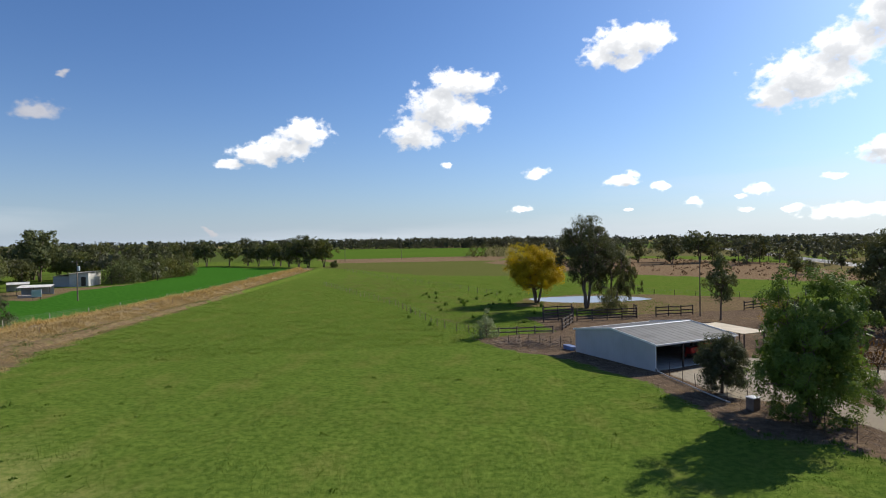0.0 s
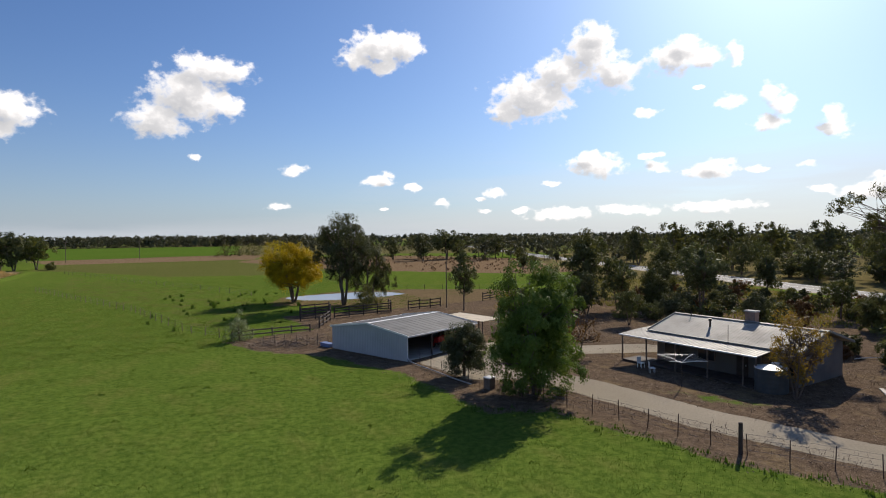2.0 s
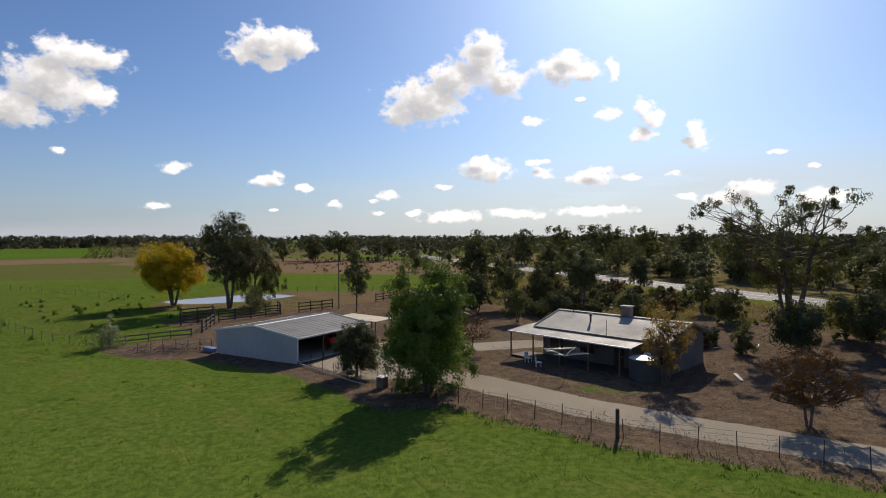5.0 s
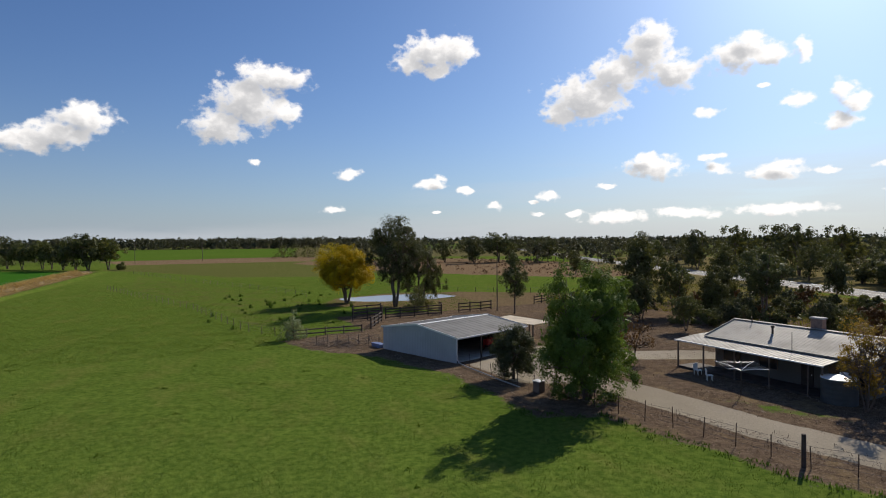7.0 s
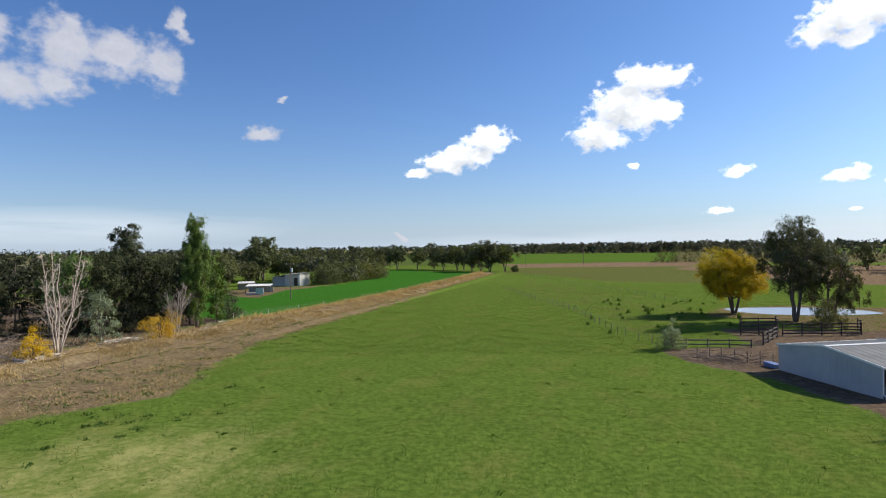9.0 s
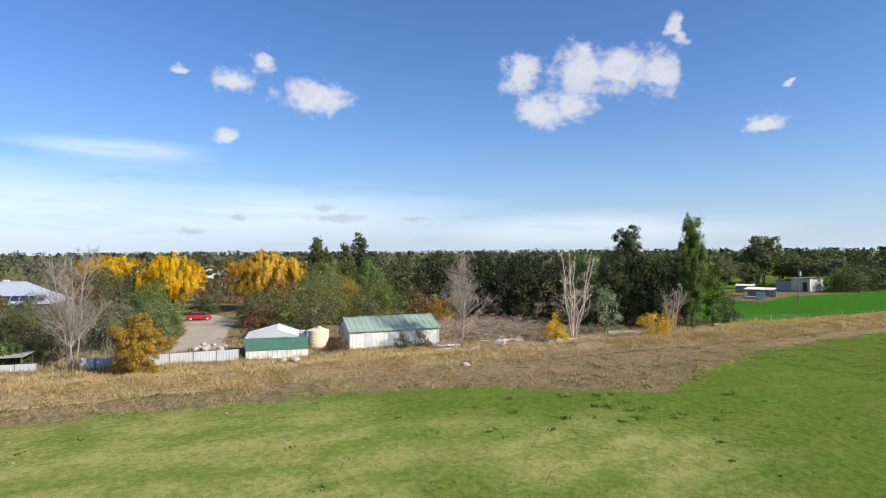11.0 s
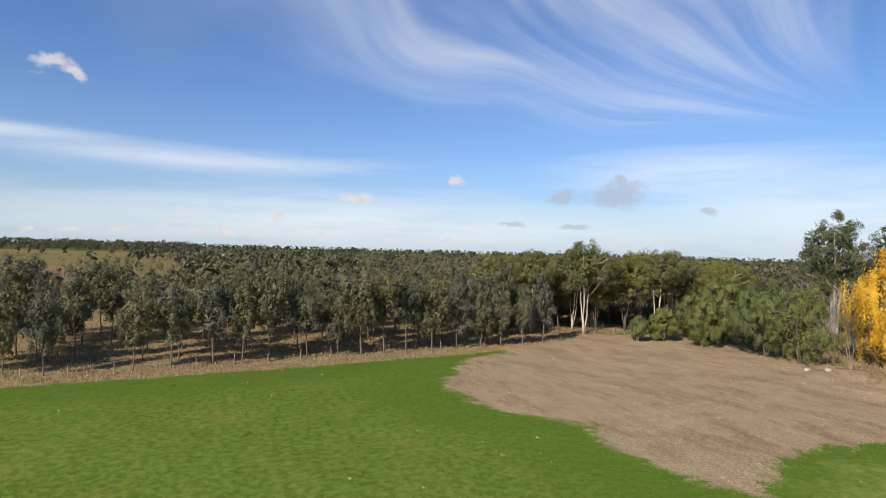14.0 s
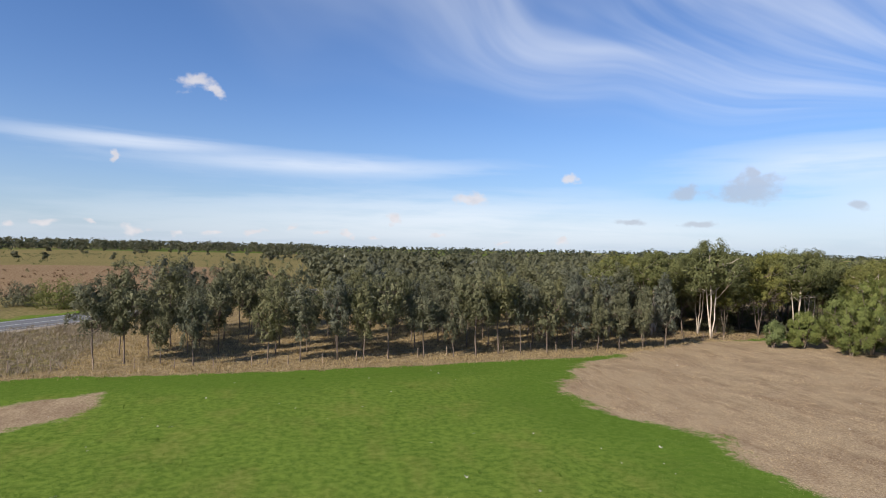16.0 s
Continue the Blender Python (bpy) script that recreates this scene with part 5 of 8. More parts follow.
stand(bare_tree("bare_tree", "tall bare pale-branched tree in the garden", 94, 13.2, 0.75, BARK_GREY, 0.075, 4, 3, 0.75, 110), -72.9, -6.8)
stand(make_tree("bronze_bush", "dense bronze-yellow bush at the garden fence", 95, 6.3, 2.6, -1.2, BARK, LEAF_BRONZE, 0.12, 80, 150, 0.62, 0.15, 8, 0.1, 0.35, 0.0, 4, 0.25, category="shrub", thin=0.012), -67.4, -0.6)
stand(shrub("olive_bush", "broad grey-olive bush in the garden", 96, 7.0, 4.4, LEAF_OLIVE, 34, 80, 0.32), -90, -13.5)
stand(shrub("olive_bush", "broad grey-olive bush in the garden", 97, 6.6, 3.8, LEAF_GUM, 30, 80, 0.32), -86, -4.5)
stand(shrub("green_bush", "soft green bush in the garden", 98, 6.6, 3.0, LEAF_PALE, 24, 70, 0.3), -84, 1.0)
stand(shrub("green_bush", "rounded green garden tree", 99, 7.2, 4.4, LEAF_GREEN, 34, 80, 0.34), -104, 0.5)
stand(shrub("green_bush", "dark green shrub beside the gravel path", 100, 4.6, 3.0, LEAF_GREEN, 24, 80, 0.28), -95, 2.5)
stand(shrub("green_bush", "dark green shrub behind the red car", 101, 5.4, 3.6, LEAF_DARK, 24, 70, 0.34), -126, 11)
stand(shrub("rusty_bush", "rust-brown shrub beside the gravel path", 102, 4.2, 2.8, LEAF_RUST, 24, 80, 0.26), -99, 17)
stand(shrub("green_bush", "green shrub beside the gravel path", 103, 4.2, 2.0, LEAF_OLIVE, 18, 80, 0.26), -96, 20)
stand(shrub("rusty_bush", "tall bare brown shrub before the willow", 104, 8.5, 4.2, LEAF_RUST, 26, 60, 0.32), -118, 24.5)
stand(shrub("rusty_bush", "tall brown-leaved tree behind the palm", 105, 11.0, 4.6, LEAF_RUST, 30, 60, 0.4), -150, 18.5)
stand(shrub("green_bush", "rounded light green garden tree", 106, 11.4, 5.4, LEAF_PALE, 40, 80, 0.42), -134, 37.5)
stand(shrub("green_bush", "fresh green garden tree", 107, 10.6, 4.0, LEAF_GREEN, 34, 80, 0.42), -132, 48)
stand(shrub("rusty_bush", "shrub with rust and yellow leaves", 108, 7.0, 4.0, LEAF_BRONZE, 28, 70, 0.34), -112, 35)
stand(shrub("green_bush", "dark green garden shrub", 109, 6.6, 3.6, LEAF_OLIVE, 26, 80, 0.34), -110, 41)
stand(shrub("orange_bush", "rusty orange bush behind the long shed", 110, 5.4, 3.2, LEAF_RUST, 26, 70, 0.28), -100, 45)
stand(shrub("orange_bush", "yellow-orange bush beside the long shed", 111, 4.4, 3.0, LEAF_BRONZE, 22, 70, 0.26), -93, 47)
stand(shrub("rusty_bush", "small brown bush at the long shed's end", 112, 2.6, 1.7, LEAF_RUST, 16, 60, 0.16), -70.2, 21.2)
stand(shrub("green_bush", "small dark bush against the long shed", 113, 2.4, 1.2, LEAF_DARK, 12, 60, 0.16), -68.2, 29.0)
stand(shrub("green_bush", "small dark bush against the long shed", 114, 2.2, 1.2, LEAF_OLIVE, 12, 60, 0.16), -68.0, 31.3)
stand(make_tree("pine_tree", "dark ragged pine beyond the garden", 115, 17.0, 3.2, 3.0, BARK, LEAF_DARK, 0.3, 50, 50, 1.2, 0.55, 12, 0.35, 0.3, 0.0, 1, 0.5), -170.7, 45.6)
stand(make_tree("pine_tree", "dark ragged pine beyond the garden", 116, 18.4, 2.6, 3.0, BARK, LEAF_DARK, 0.3, 50, 50, 1.2, 0.55, 12, 0.35, 0.3, 0.0, 1, 0.5), -165, 56.5)
stand(make_tree("pine_tree", "dark ragged pine beyond the garden", 117, 15.0, 2.4, 3.0, BARK, LEAF_DARK, 0.3, 50, 50, 1.2, 0.55, 12, 0.35, 0.3, 0.0, 1, 0.5), -163, 51.5)
# the dark belt between the long shed and the crop
for i, (x, y, h_, rx, lf) in enumerate(((-120, 52, 12, 5, LEAF_OLIVE), (-110, 56, 12, 5, LEAF_DARK), (-100, 58, 12, 5, LEAF_DARK), (-93, 60, 12.2, 4.6, LEAF_DARK), (-86, 58, 11, 4.2, LEAF_DARK), (-92, 68, 12.6, 5, LEAF_DARK), (-84, 70, 11.8, 4.4, LEAF_OLIVE), (-78, 66, 12.3, 3.6, LEAF_GREEN), (-72, 66.5, 11, 2.6, LEAF_OLIVE), (-74, 75, 12.2, 3.4, LEAF_DARK), (-69, 80, 11.5, 3.2, LEAF_DARK), (-104, 72, 13, 5, LEAF_DARK), (-118, 68, 12.5, 5.5, LEAF_DARK), (-130, 62, 12, 5, LEAF_OLIVE), (-80, 84, 12, 4, LEAF_DARK), (-92, 88, 13, 4.5, LEAF_OLIVE), (-104, 96, 13, 5, LEAF_OLIVE), (-86, 98, 12, 4.5, LEAF_OLIVE))):
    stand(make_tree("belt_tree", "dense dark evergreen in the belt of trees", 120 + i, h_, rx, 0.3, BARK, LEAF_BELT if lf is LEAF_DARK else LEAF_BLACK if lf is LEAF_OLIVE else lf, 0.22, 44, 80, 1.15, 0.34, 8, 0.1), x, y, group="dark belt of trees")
for i in range(26):
    y = rng.uniform(52, 82)
    x = -70 - rng.uniform(0, 8) - max(0.0, 66 - y) * 1.6
    h_ = rng.uniform(2.5, 6.0)
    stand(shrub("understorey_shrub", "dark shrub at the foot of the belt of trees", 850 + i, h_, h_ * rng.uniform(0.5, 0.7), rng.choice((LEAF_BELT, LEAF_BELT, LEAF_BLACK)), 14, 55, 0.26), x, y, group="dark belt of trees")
stand(make_tree("poplar_spire", "tall narrow green poplar at the crop's corner", 140, 19.4, 1.9, -1.0, BARK, LEAF_GREEN, 0.3, 120, 200, 0.75, 0.2, 30, 0.22, 0.25, 0.0, 1, 0.35, flat=1.6), -63.4, 75.0)
stand(make_tree("young_poplar", "slim green poplar beside the tall one", 141, 12.4, 1.7, -0.2, BARK, LEAF_GREEN, 0.14, 40, 70, 0.75, 0.28, 8), -64.8, 81.5)
stand(shrub("green_bush", "dark green bush at the corner of the crop", 142, 5.2, 2.6, LEAF_DARK, 22, 70, 0.26), -67, 87)
stand(bare_tree("bare_tree", "forked bare tree with pale trunks", 143, 13.2, 0.55, BARK_PALE, 0.11, 5, 3, 0.72, 30), -64.4, 52.6)
stand(bare_tree("bare_tree", "bare grey dead tree above the fallen logs", 144, 11.8, 0.8, BARK_GREY, 0.1, 2, 3, 0.55, 90), -64.5, 35.2)
stand(bare_tree("bare_tree", "fallen bare grey branches by the poplar", 145, 7.0, 1.0, BARK_GREY, 0.12, 3, 3, 0.5), -63.0, 70.0)
stand(shrub("yellow_bush", "small bright yellow bush on the bank", 146, 3.9, 1.7, LEAF_YELLOW, 20, 90, 0.16), -63.4, 48.8)
stand(shrub("orange_bush", "small orange-gold bush on the bank", 147, 3.9, 2.2, LEAF_GOLD, 24, 90, 0.16), -59.3, 63.0)
stand(shrub("grey_bush", "blue-grey wattle on the bank", 148, 7.2, 2.1, LEAF_GREY, 22, 60, 0.26), -66.5, 60.5)
for x, y, h_, rx, lf, seed in ((-135, -72, 13.5, 4.2, LEAF_OLIVE, 150), (-128, -66, 13.2, 3.6, LEAF_DARK, 151), (-152, -36, 8, 4.0, LEAF_OLIVE, 153), (-113, -45, 8, 3.5, LEAF_RUST, 154), (-107, -23, 7, 4.0, LEAF_RUST, 155), (-175, -32, 9, 5, LEAF_OLIVE, 156), (-190, -40, 9, 5, LEAF_OLIVE, 157), (-180, -10, 9, 5, LEAF_OLIVE, 158), (-190, 0, 10, 5, LEAF_DARK, 159), (-110, -11, 3.6, 3, LEAF_OLIVE, 160), (-98, -30, 6, 3.6, LEAF_OLIVE, 161), (-205, 12, 10, 5, LEAF_OLIVE, 162), (-170, 30, 10, 5, LEAF_DARK, 163), (-185, 22, 11, 5, LEAF_OLIVE, 164)):
    stand(make_tree("garden_tree", "mid-green garden tree among the western houses", seed, h_, rx, 0.9, BARK, lf, 0.22, 36, 55, 1.1, 0.42, 8), x, y)
for i in range(70):
    x, y = rng.uniform(-215, -100), rng.uniform(-75, 62)
    if distance(np.array([x]), np.array([y]), GARDEN_PATH)[0] < 5 or math.hypot(x + 131, y + 20.5) < 12 or abs(y - 9) < 7 and x > -140 or (x > -131 and abs(y + 19) < 9) or (x > -170 and -56 < y < -44) or (x > -160 and abs(y - 0.308 * x) < 7):
        continue
    h_ = rng.uniform(3.5, 7.5)
    stand(shrub("garden_shrub", "mixed green and brown shrub in the western garden", 500 + i, h_, h_ * rng.uniform(0.5, 0.75), rng.choice((LEAF_OLIVE, LEAF_DARK, LEAF_GREEN, LEAF_GUM, LEAF_OLIVE, LEAF_RUST)), 16, 60, 0.42), x, y, group="western garden shrubs")
GARDEN_MASS = (
    (-93.0, 24.0, 5.5, 3.2, LEAF_OLIVE), (-96.5, 28.5, 6.5, 3.4, LEAF_SUNNY), (-101.0, 24.0, 6.0, 3.4, LEAF_PALE),
    (-92.0, 33.0, 5.0, 3.0, LEAF_OLIVE), (-88.0, 40.0, 4.5, 2.8, LEAF_RUST), (-97.0, 41.0, 6.5, 3.6, LEAF_GREEN),
    (-104.0, 30.0, 8.0, 4.0, LEAF_OLIVE), (-116.0, 44.0, 9.0, 4.4, LEAF_GREEN), (-122.0, 33.0, 9.0, 4.2, LEAF_PALE),
    (-84.0, 36.0, 3.0, 1.8, LEAF_DARK), (-86.5, 14.5, 3.0, 2.2, LEAF_RUST), (-83.5, 17.0, 2.6, 1.8, LEAF_OLIVE),
    (-117.0, -17.0, 5.6, 3.6, LEAF_OLIVE), (-116.0, -24.0, 5.2, 3.4, LEAF_GUM), (-119.0, -30.0, 4.8, 3.2, LEAF_DARK),
    (-83.0, -13.0, 6.6, 3.8, LEAF_OLIVE), (-79.4, -9.0, 5.4, 2.7, LEAF_GUM), (-76.8, -13.2, 3.2, 1.6, LEAF_GREEN),
    (-148.0, -24.0, 11.9, 6.5, LEAF_GUM), (-153.9, -17.8, 11.1, 5.9, LEAF_OLIVE), (-119.6, -9.3, 10.1, 3.4, LEAF_RUST),
    (-149.8, -7.4, 9.5, 2.4, LEAF_DARK), (-149.9, -3.5, 8.8, 2.4, LEAF_DARK), (-94.7, -6.4, 5.0, 3.2, LEAF_OLIVE),
    (-95.9, 2.1, 6.2, 3.2, LEAF_PALE), (-110.5, 18.1, 4.7, 3.2, LEAF_RUST), (-130.0, 51.7, 11.3, 4.7, LEAF_GREEN),
    (-112.1, 29.4, 6.4, 3.3, LEAF_OLIVE), (-102.1, 35.0, 4.6, 3.1, LEAF_OLIVE), (-78.1, -30.4, 3.5, 2.8, LEAF_DARK),
    (-122.5, -42.9, 8.8, 3.7, LEAF_OLIVE), (-107.0, -23.5, 8.4, 4.2, LEAF_RUST), (-87.9, -18.1, 4.5, 3.0, LEAF_DARK),
    (-84.8, -12.8, 5.4, 3.3, LEAF_OLIVE), (-149.7, -25.2, 5.8, 5.1, LEAF_GUM), (-96.8, -40.3, 5.4, 3.0, LEAF_DARK),
    (-91.7, -2.3, 7.0, 3.5, LEAF_OLIVE), (-104.7, 1.5, 8.2, 3.5, LEAF_GREEN),
)
for i, (x, y, h_, rx, lf) in enumerate(GARDEN_MASS):
    stand(shrub("garden_shrub", "dense mixed shrub filling the western garden", 900 + i, h_, rx, lf, 18, 60, 0.3), x, y, group="western garden shrubs")
for x, y, seed in ((-73.8, -50.4, 170), (-76.3, -51, 171), (-73, -53.5, 172), (-78, -57, 173), (-82, -66, 174)):
    stand(bare_tree("bare_tree", "bare grey sapling between the garden trees", seed, 9.6, 0.45, BARK_GREY, 0.035, 4, 3, 0.8, 50), x, y)

# the plantation south of the paddock
gums = [make_tree("plantation_gum", "young grey-green plantation gum in a straight row", 180 + i, 9.6, (2.15, 1.9, 2.4, 2.0)[i], (2.2, 1.6, 2.7, 1.2)[i], BARK, LEAF_GUM, 0.09, 46, 66, 0.66, 0.24, 9, (0.15, 0.25, 0.0, 0.3)[i], 0.25, 0.0, 1, 0.4, flat=1.3) for i in range(4)]
for r in range(6):
    n = 0
    x = 27.6 - r * 1.0
    while x > (-40 if r < 2 else -46 - r * 4.0):
        y = -63.0 - r * 5.6 - max(0.0, (10 - x)) * 0.155
        x -= rng.uniform(2.7, 3.7)
        if rng.random() < 0.16 or (y < -118):
            continue
        k = rng.choice((0, 0, 1, 1, 2, 2, 3))
        t = repeat(gums[k], x + rng.uniform(-0.4, 0.4), y + rng.uniform(-0.6, 0.6), rng.uniform(0, 360), rng.uniform(0.68, 1.18), rng.uniform(0.8, 1.1))
        t["group"] = "plantation rows"
# taller pale-trunked gums at the plantation's corner
tall = [make_tree("pale_gum_tree", "tall gum with forked white trunks and a high crown", 190 + i, 13.6, 3.6, (6.0, 4.6)[i], (BARK_PALE, BARK)[i], LEAF_SUNNY, (0.15, 0.14)[i], 62, 140, 0.95, 0.25, 16, 0.0, 0.35, 0.0, 3, 0.4, flat=1.25) for i in range(2)]
for x, y, s in ((-53.2, -77.5, 1.12), (-45.5, -80.5, 1.02), (-38.5, -80, 0.96), (-42, -84, 0.98), (-48, -84, 0.96), (-57, -80, 0.92), (-62, -79, 0.98), (-66, -76, 1.05), (-70, -78, 1.07), (-74, -80, 1.0), (-64, -86, 1.0), (-56, -90, 0.95), (-72, -88, 1.05), (-79, -84, 0.98), (-50, -94, 0.92), (-80, -76, 0.95), (-76, -72, 0.9), (-84, -80, 1.0), (-68, -95, 1.0), (-60, -100, 0.96), (-80, -96, 1.0), (-54, -82, 0.98), (-59, -84, 1.04), (-67, -82, 1.1), (-61, -92, 1.0), (-71, -84, 1.08), (-75, -92, 1.04), (-55, -97, 1.0), (-66, -104, 1.0), (-52, -104, 0.95), (-90, -90, 1.0), (-46, -90, 0.95)):
    t = repeat(tall[0] if x > -53 and y > -82 else rng.choice((tall[1], tall[1], tall[1], tall[0])), x, y, rng.uniform(0, 360), s * rng.uniform(0.82, 0.93), rng.uniform(1.0, 1.25))
    t["group"] = "tall pale gums"
for i in range(34):
    x, y = rng.uniform(-92, -42), rng.uniform(-112, -74)
    if y > -74 - 0.25 * (x + 60) - 6 or y > -79:
        continue
    h_ = rng.uniform(2.0, 5.5)
    stand(shrub("understorey_shrub", "dark shrub beneath the tall pale gums", 800 + i, h_, h_ * 0.6, rng.choice((LEAF_DARK, LEAF_OLIVE, LEAF_GUM)), 14, 55, 0.3), x, y, group="plantation shrubs")
for ob in kinds + far_kinds + gums + tall:
    for o in list(ob.children_recursive) + [ob]:
        bpy.data.objects.remove(o)
stand(shrub("roadside_bush", "olive bush beside the highway", 200, 5.9, 4.2, LEAF_OLIVE, 30, 70, 0.34), 49.5, -116.5)
stand(shrub("roadside_bush", "olive bush beside the highway", 201, 4.6, 3.2, LEAF_GUM, 24, 70, 0.34), 58, -121)
stand(shrub("roadside_bush", "dark low scrub beside the highway", 202, 2.6, 5.0, LEAF_RUST, 24, 70, 0.3), 64, -112)

# ---- far woods ----


def woods(name, label, trees, mat, seed, per=46, lobes=6, leaf_=0.13):
    """Trees too far off to be told apart, as one thing."""
    rs = np.random.RandomState(seed)
    t = np.array(trees)
    n = len(t)
    h_, w = t[:, 2], t[:, 3]
    bare_ = rs.uniform(0.0, 0.16, n)
    lean_ = rs.uniform(-0.62, 0.62, (n, lobes, 2)) * w[:, None, None]
    up = (bare_[:, None] + (0.86 - bare_)[:, None] * rs.uniform(0, 1, (n, lobes)) ** 0.8) * h_[:, None]
    heads = np.concatenate([t[:, None, :2] + lean_, up[:, :, None]], 2).reshape(-1, 3)
    r = np.repeat(w * rs.uniform(0.36, 0.55, n), lobes) * rs.uniform(0.6, 1.15, n * lobes)
    at, facing = puffs(rs, heads, r, n * per, 4, 0.7)
    at[:, 2] = np.maximum(at[:, 2], 0.1)
    size = r[rs.randint(0, n * lobes, n * per)] * leaf_ * 2.6
    crowns = leaf_mesh(name, at, facing, size, mat, rs, 0.2, 0.7)
    ob = tagged(new(name, crowns), label, "woods", kind="stuff")
    wood = Geo()
    for x, y, hh, _ in trees:
        if hh > 3:
            q = 0.018 * hh
            wood.v += [(x - q, y, -0.3), (x + q, y, -0.3), (x, y + q, -0.3), (x, y, hh * 0.7)]
            k = len(wood.v) - 4
            wood.f += [(k, k + 1, k + 3), (k + 1, k + 2, k + 3), (k + 2, k, k + 3)]
    if wood.v:
        part("trunks", wood, BARK, ob)
    return ob


def belt(rnd, az0, az1, d0, d1, n, h0, h1):
    """Trees in a stretch of the horizon; azimuth from +y to the left, in degrees."""
    out = []
    for _ in range(n):
        a, d = radians(rnd.uniform(az0, az1)), rnd.uniform(d0, d1)
        h_ = rnd.uniform(h0, h1)
        out.append((-math.sin(a) * d, math.cos(a) * d, h_, h_ * rnd.uniform(0.35, 0.6)))
    return out


fr = random.Random(5)
ring = []
for d0, d1, n, h0, h1 in ((800, 1300, 1800, 10, 16), (1500, 2200, 1700, 11, 18), (2600, 3800, 1700, 15, 24)):
    ring += belt(fr, 0, 360, d0, d1, n, h0, h1)
ring = [t for t in ring if noise.noise(Vector((t[0] * 0.0022, t[1] * 0.0022, 0.3))) > -0.25 or math.hypot(t[0], t[1]) > 2500]
woods("far_woods", "dark woods along the far horizon", ring, LEAF_FAR, 1, 60, 5, 0.3)
near = []
near += belt(fr, -25, -75, 250, 620, 240, 8, 12.5) + belt(fr, -75, -110, 120, 600, 260, 8, 13) + belt(fr, -8, -80, 560, 850, 330, 8, 12) + belt(fr, -20, -36, 480, 800, 80, 9, 13)
near += belt(fr, 12, 50, 330, 600, 110, 9, 12) + belt(fr, 26, 58, 190, 330, 60, 9, 12) + belt(fr, 50, 70, 170, 420, 120, 5, 14) + belt(fr, 70, 100, 210, 600, 110, 8, 11)
near += belt(fr, -14, 16, 820, 900, 380, 12, 17) + belt(fr, -7, -14, 430, 520, 40, 8, 11)
near += belt(fr, 119, 150, 190, 700, 100, 8, 11.5) + belt(fr, 96, 119, 620, 900, 60, 5, 8) + belt(fr, 96, 119, 215, 250, 24, 4, 6) + belt(fr, 118, 150, 130, 330, 150, 9, 12) + belt(fr, 150, 183, 125, 330, 260, 8, 11.5) + belt(fr, 145, 187, 330, 800, 260, 7, 11) + belt(fr, 186, 215, 420, 900, 36, 5, 9) + belt(fr, 182, 216, 1000, 1230, 620, 13, 19)
BUSHLAND = foliage("bushland_leaves", (0.062, 0.064, 0.036), (0.15, 0.145, 0.084), 0.2, 0.06)
woods("near_woods", "scattered olive-grey bushland trees", [t for t in near if math.hypot(t[0], t[1]) < 340], BUSHLAND, 2, 300, 7, 0.16)
woods("bushland", "olive-grey bushland beyond the paddocks", [t for t in near if math.hypot(t[0], t[1]) >= 340], BUSHLAND, 6, 190, 6, 0.2)
heath_scrub = [(x, y, rng.uniform(0.5, 1.3), rng.uniform(1.0, 2.4)) for x, y in ((rng.uniform(30, 150), rng.uniform(150, 330)) for _ in range(420)) if distance(np.array([x]), np.array([y]), HEATH)[0] < 0]
heath_scrub += [(rng.uniform(0, 260), rng.uniform(-260, -135), rng.uniform(0.4, 1.3), rng.uniform(0.9, 2.4)) for _ in range(380)]
woods("heath_scrub", "low brown scrub on the rough paddock", heath_scrub, LEAF_RUST, 3, 40, 3, 0.14)
olive_scrub = [(rng.uniform(20, 420), rng.uniform(-620, -250), rng.uniform(0.8, 3.0), rng.uniform(1.5, 4)) for _ in range(320)] + [(rng.uniform(66, 112), rng.uniform(0, 110), rng.uniform(0.5, 1.4), rng.uniform(0.8, 2.0)) for _ in range(130)]
olive_scrub = [s for s in olive_scrub if along(np.array([s[0]]), np.array([s[1]]), [tuple(p) for p in HW])[0] > 8]
woods("olive_scrub", "low olive scrub on rough ground", olive_scrub, LEAF_OLIVE, 4, 40, 3, 0.14)

# ---- buildings ----


def prism(points, thick, way):
    """A flat outline given depth along way."""
    g, w = Geo(), Vector(way) * thick
    p = [Vector(q) for q in points]
    g.quad(*p)
    g.quad(*[q + w for q in reversed(p)])
    for a, b_ in zip(p, p[1:] + p[:1]):
        g.quad(b_, a, a + w, b_ + w)
    return g


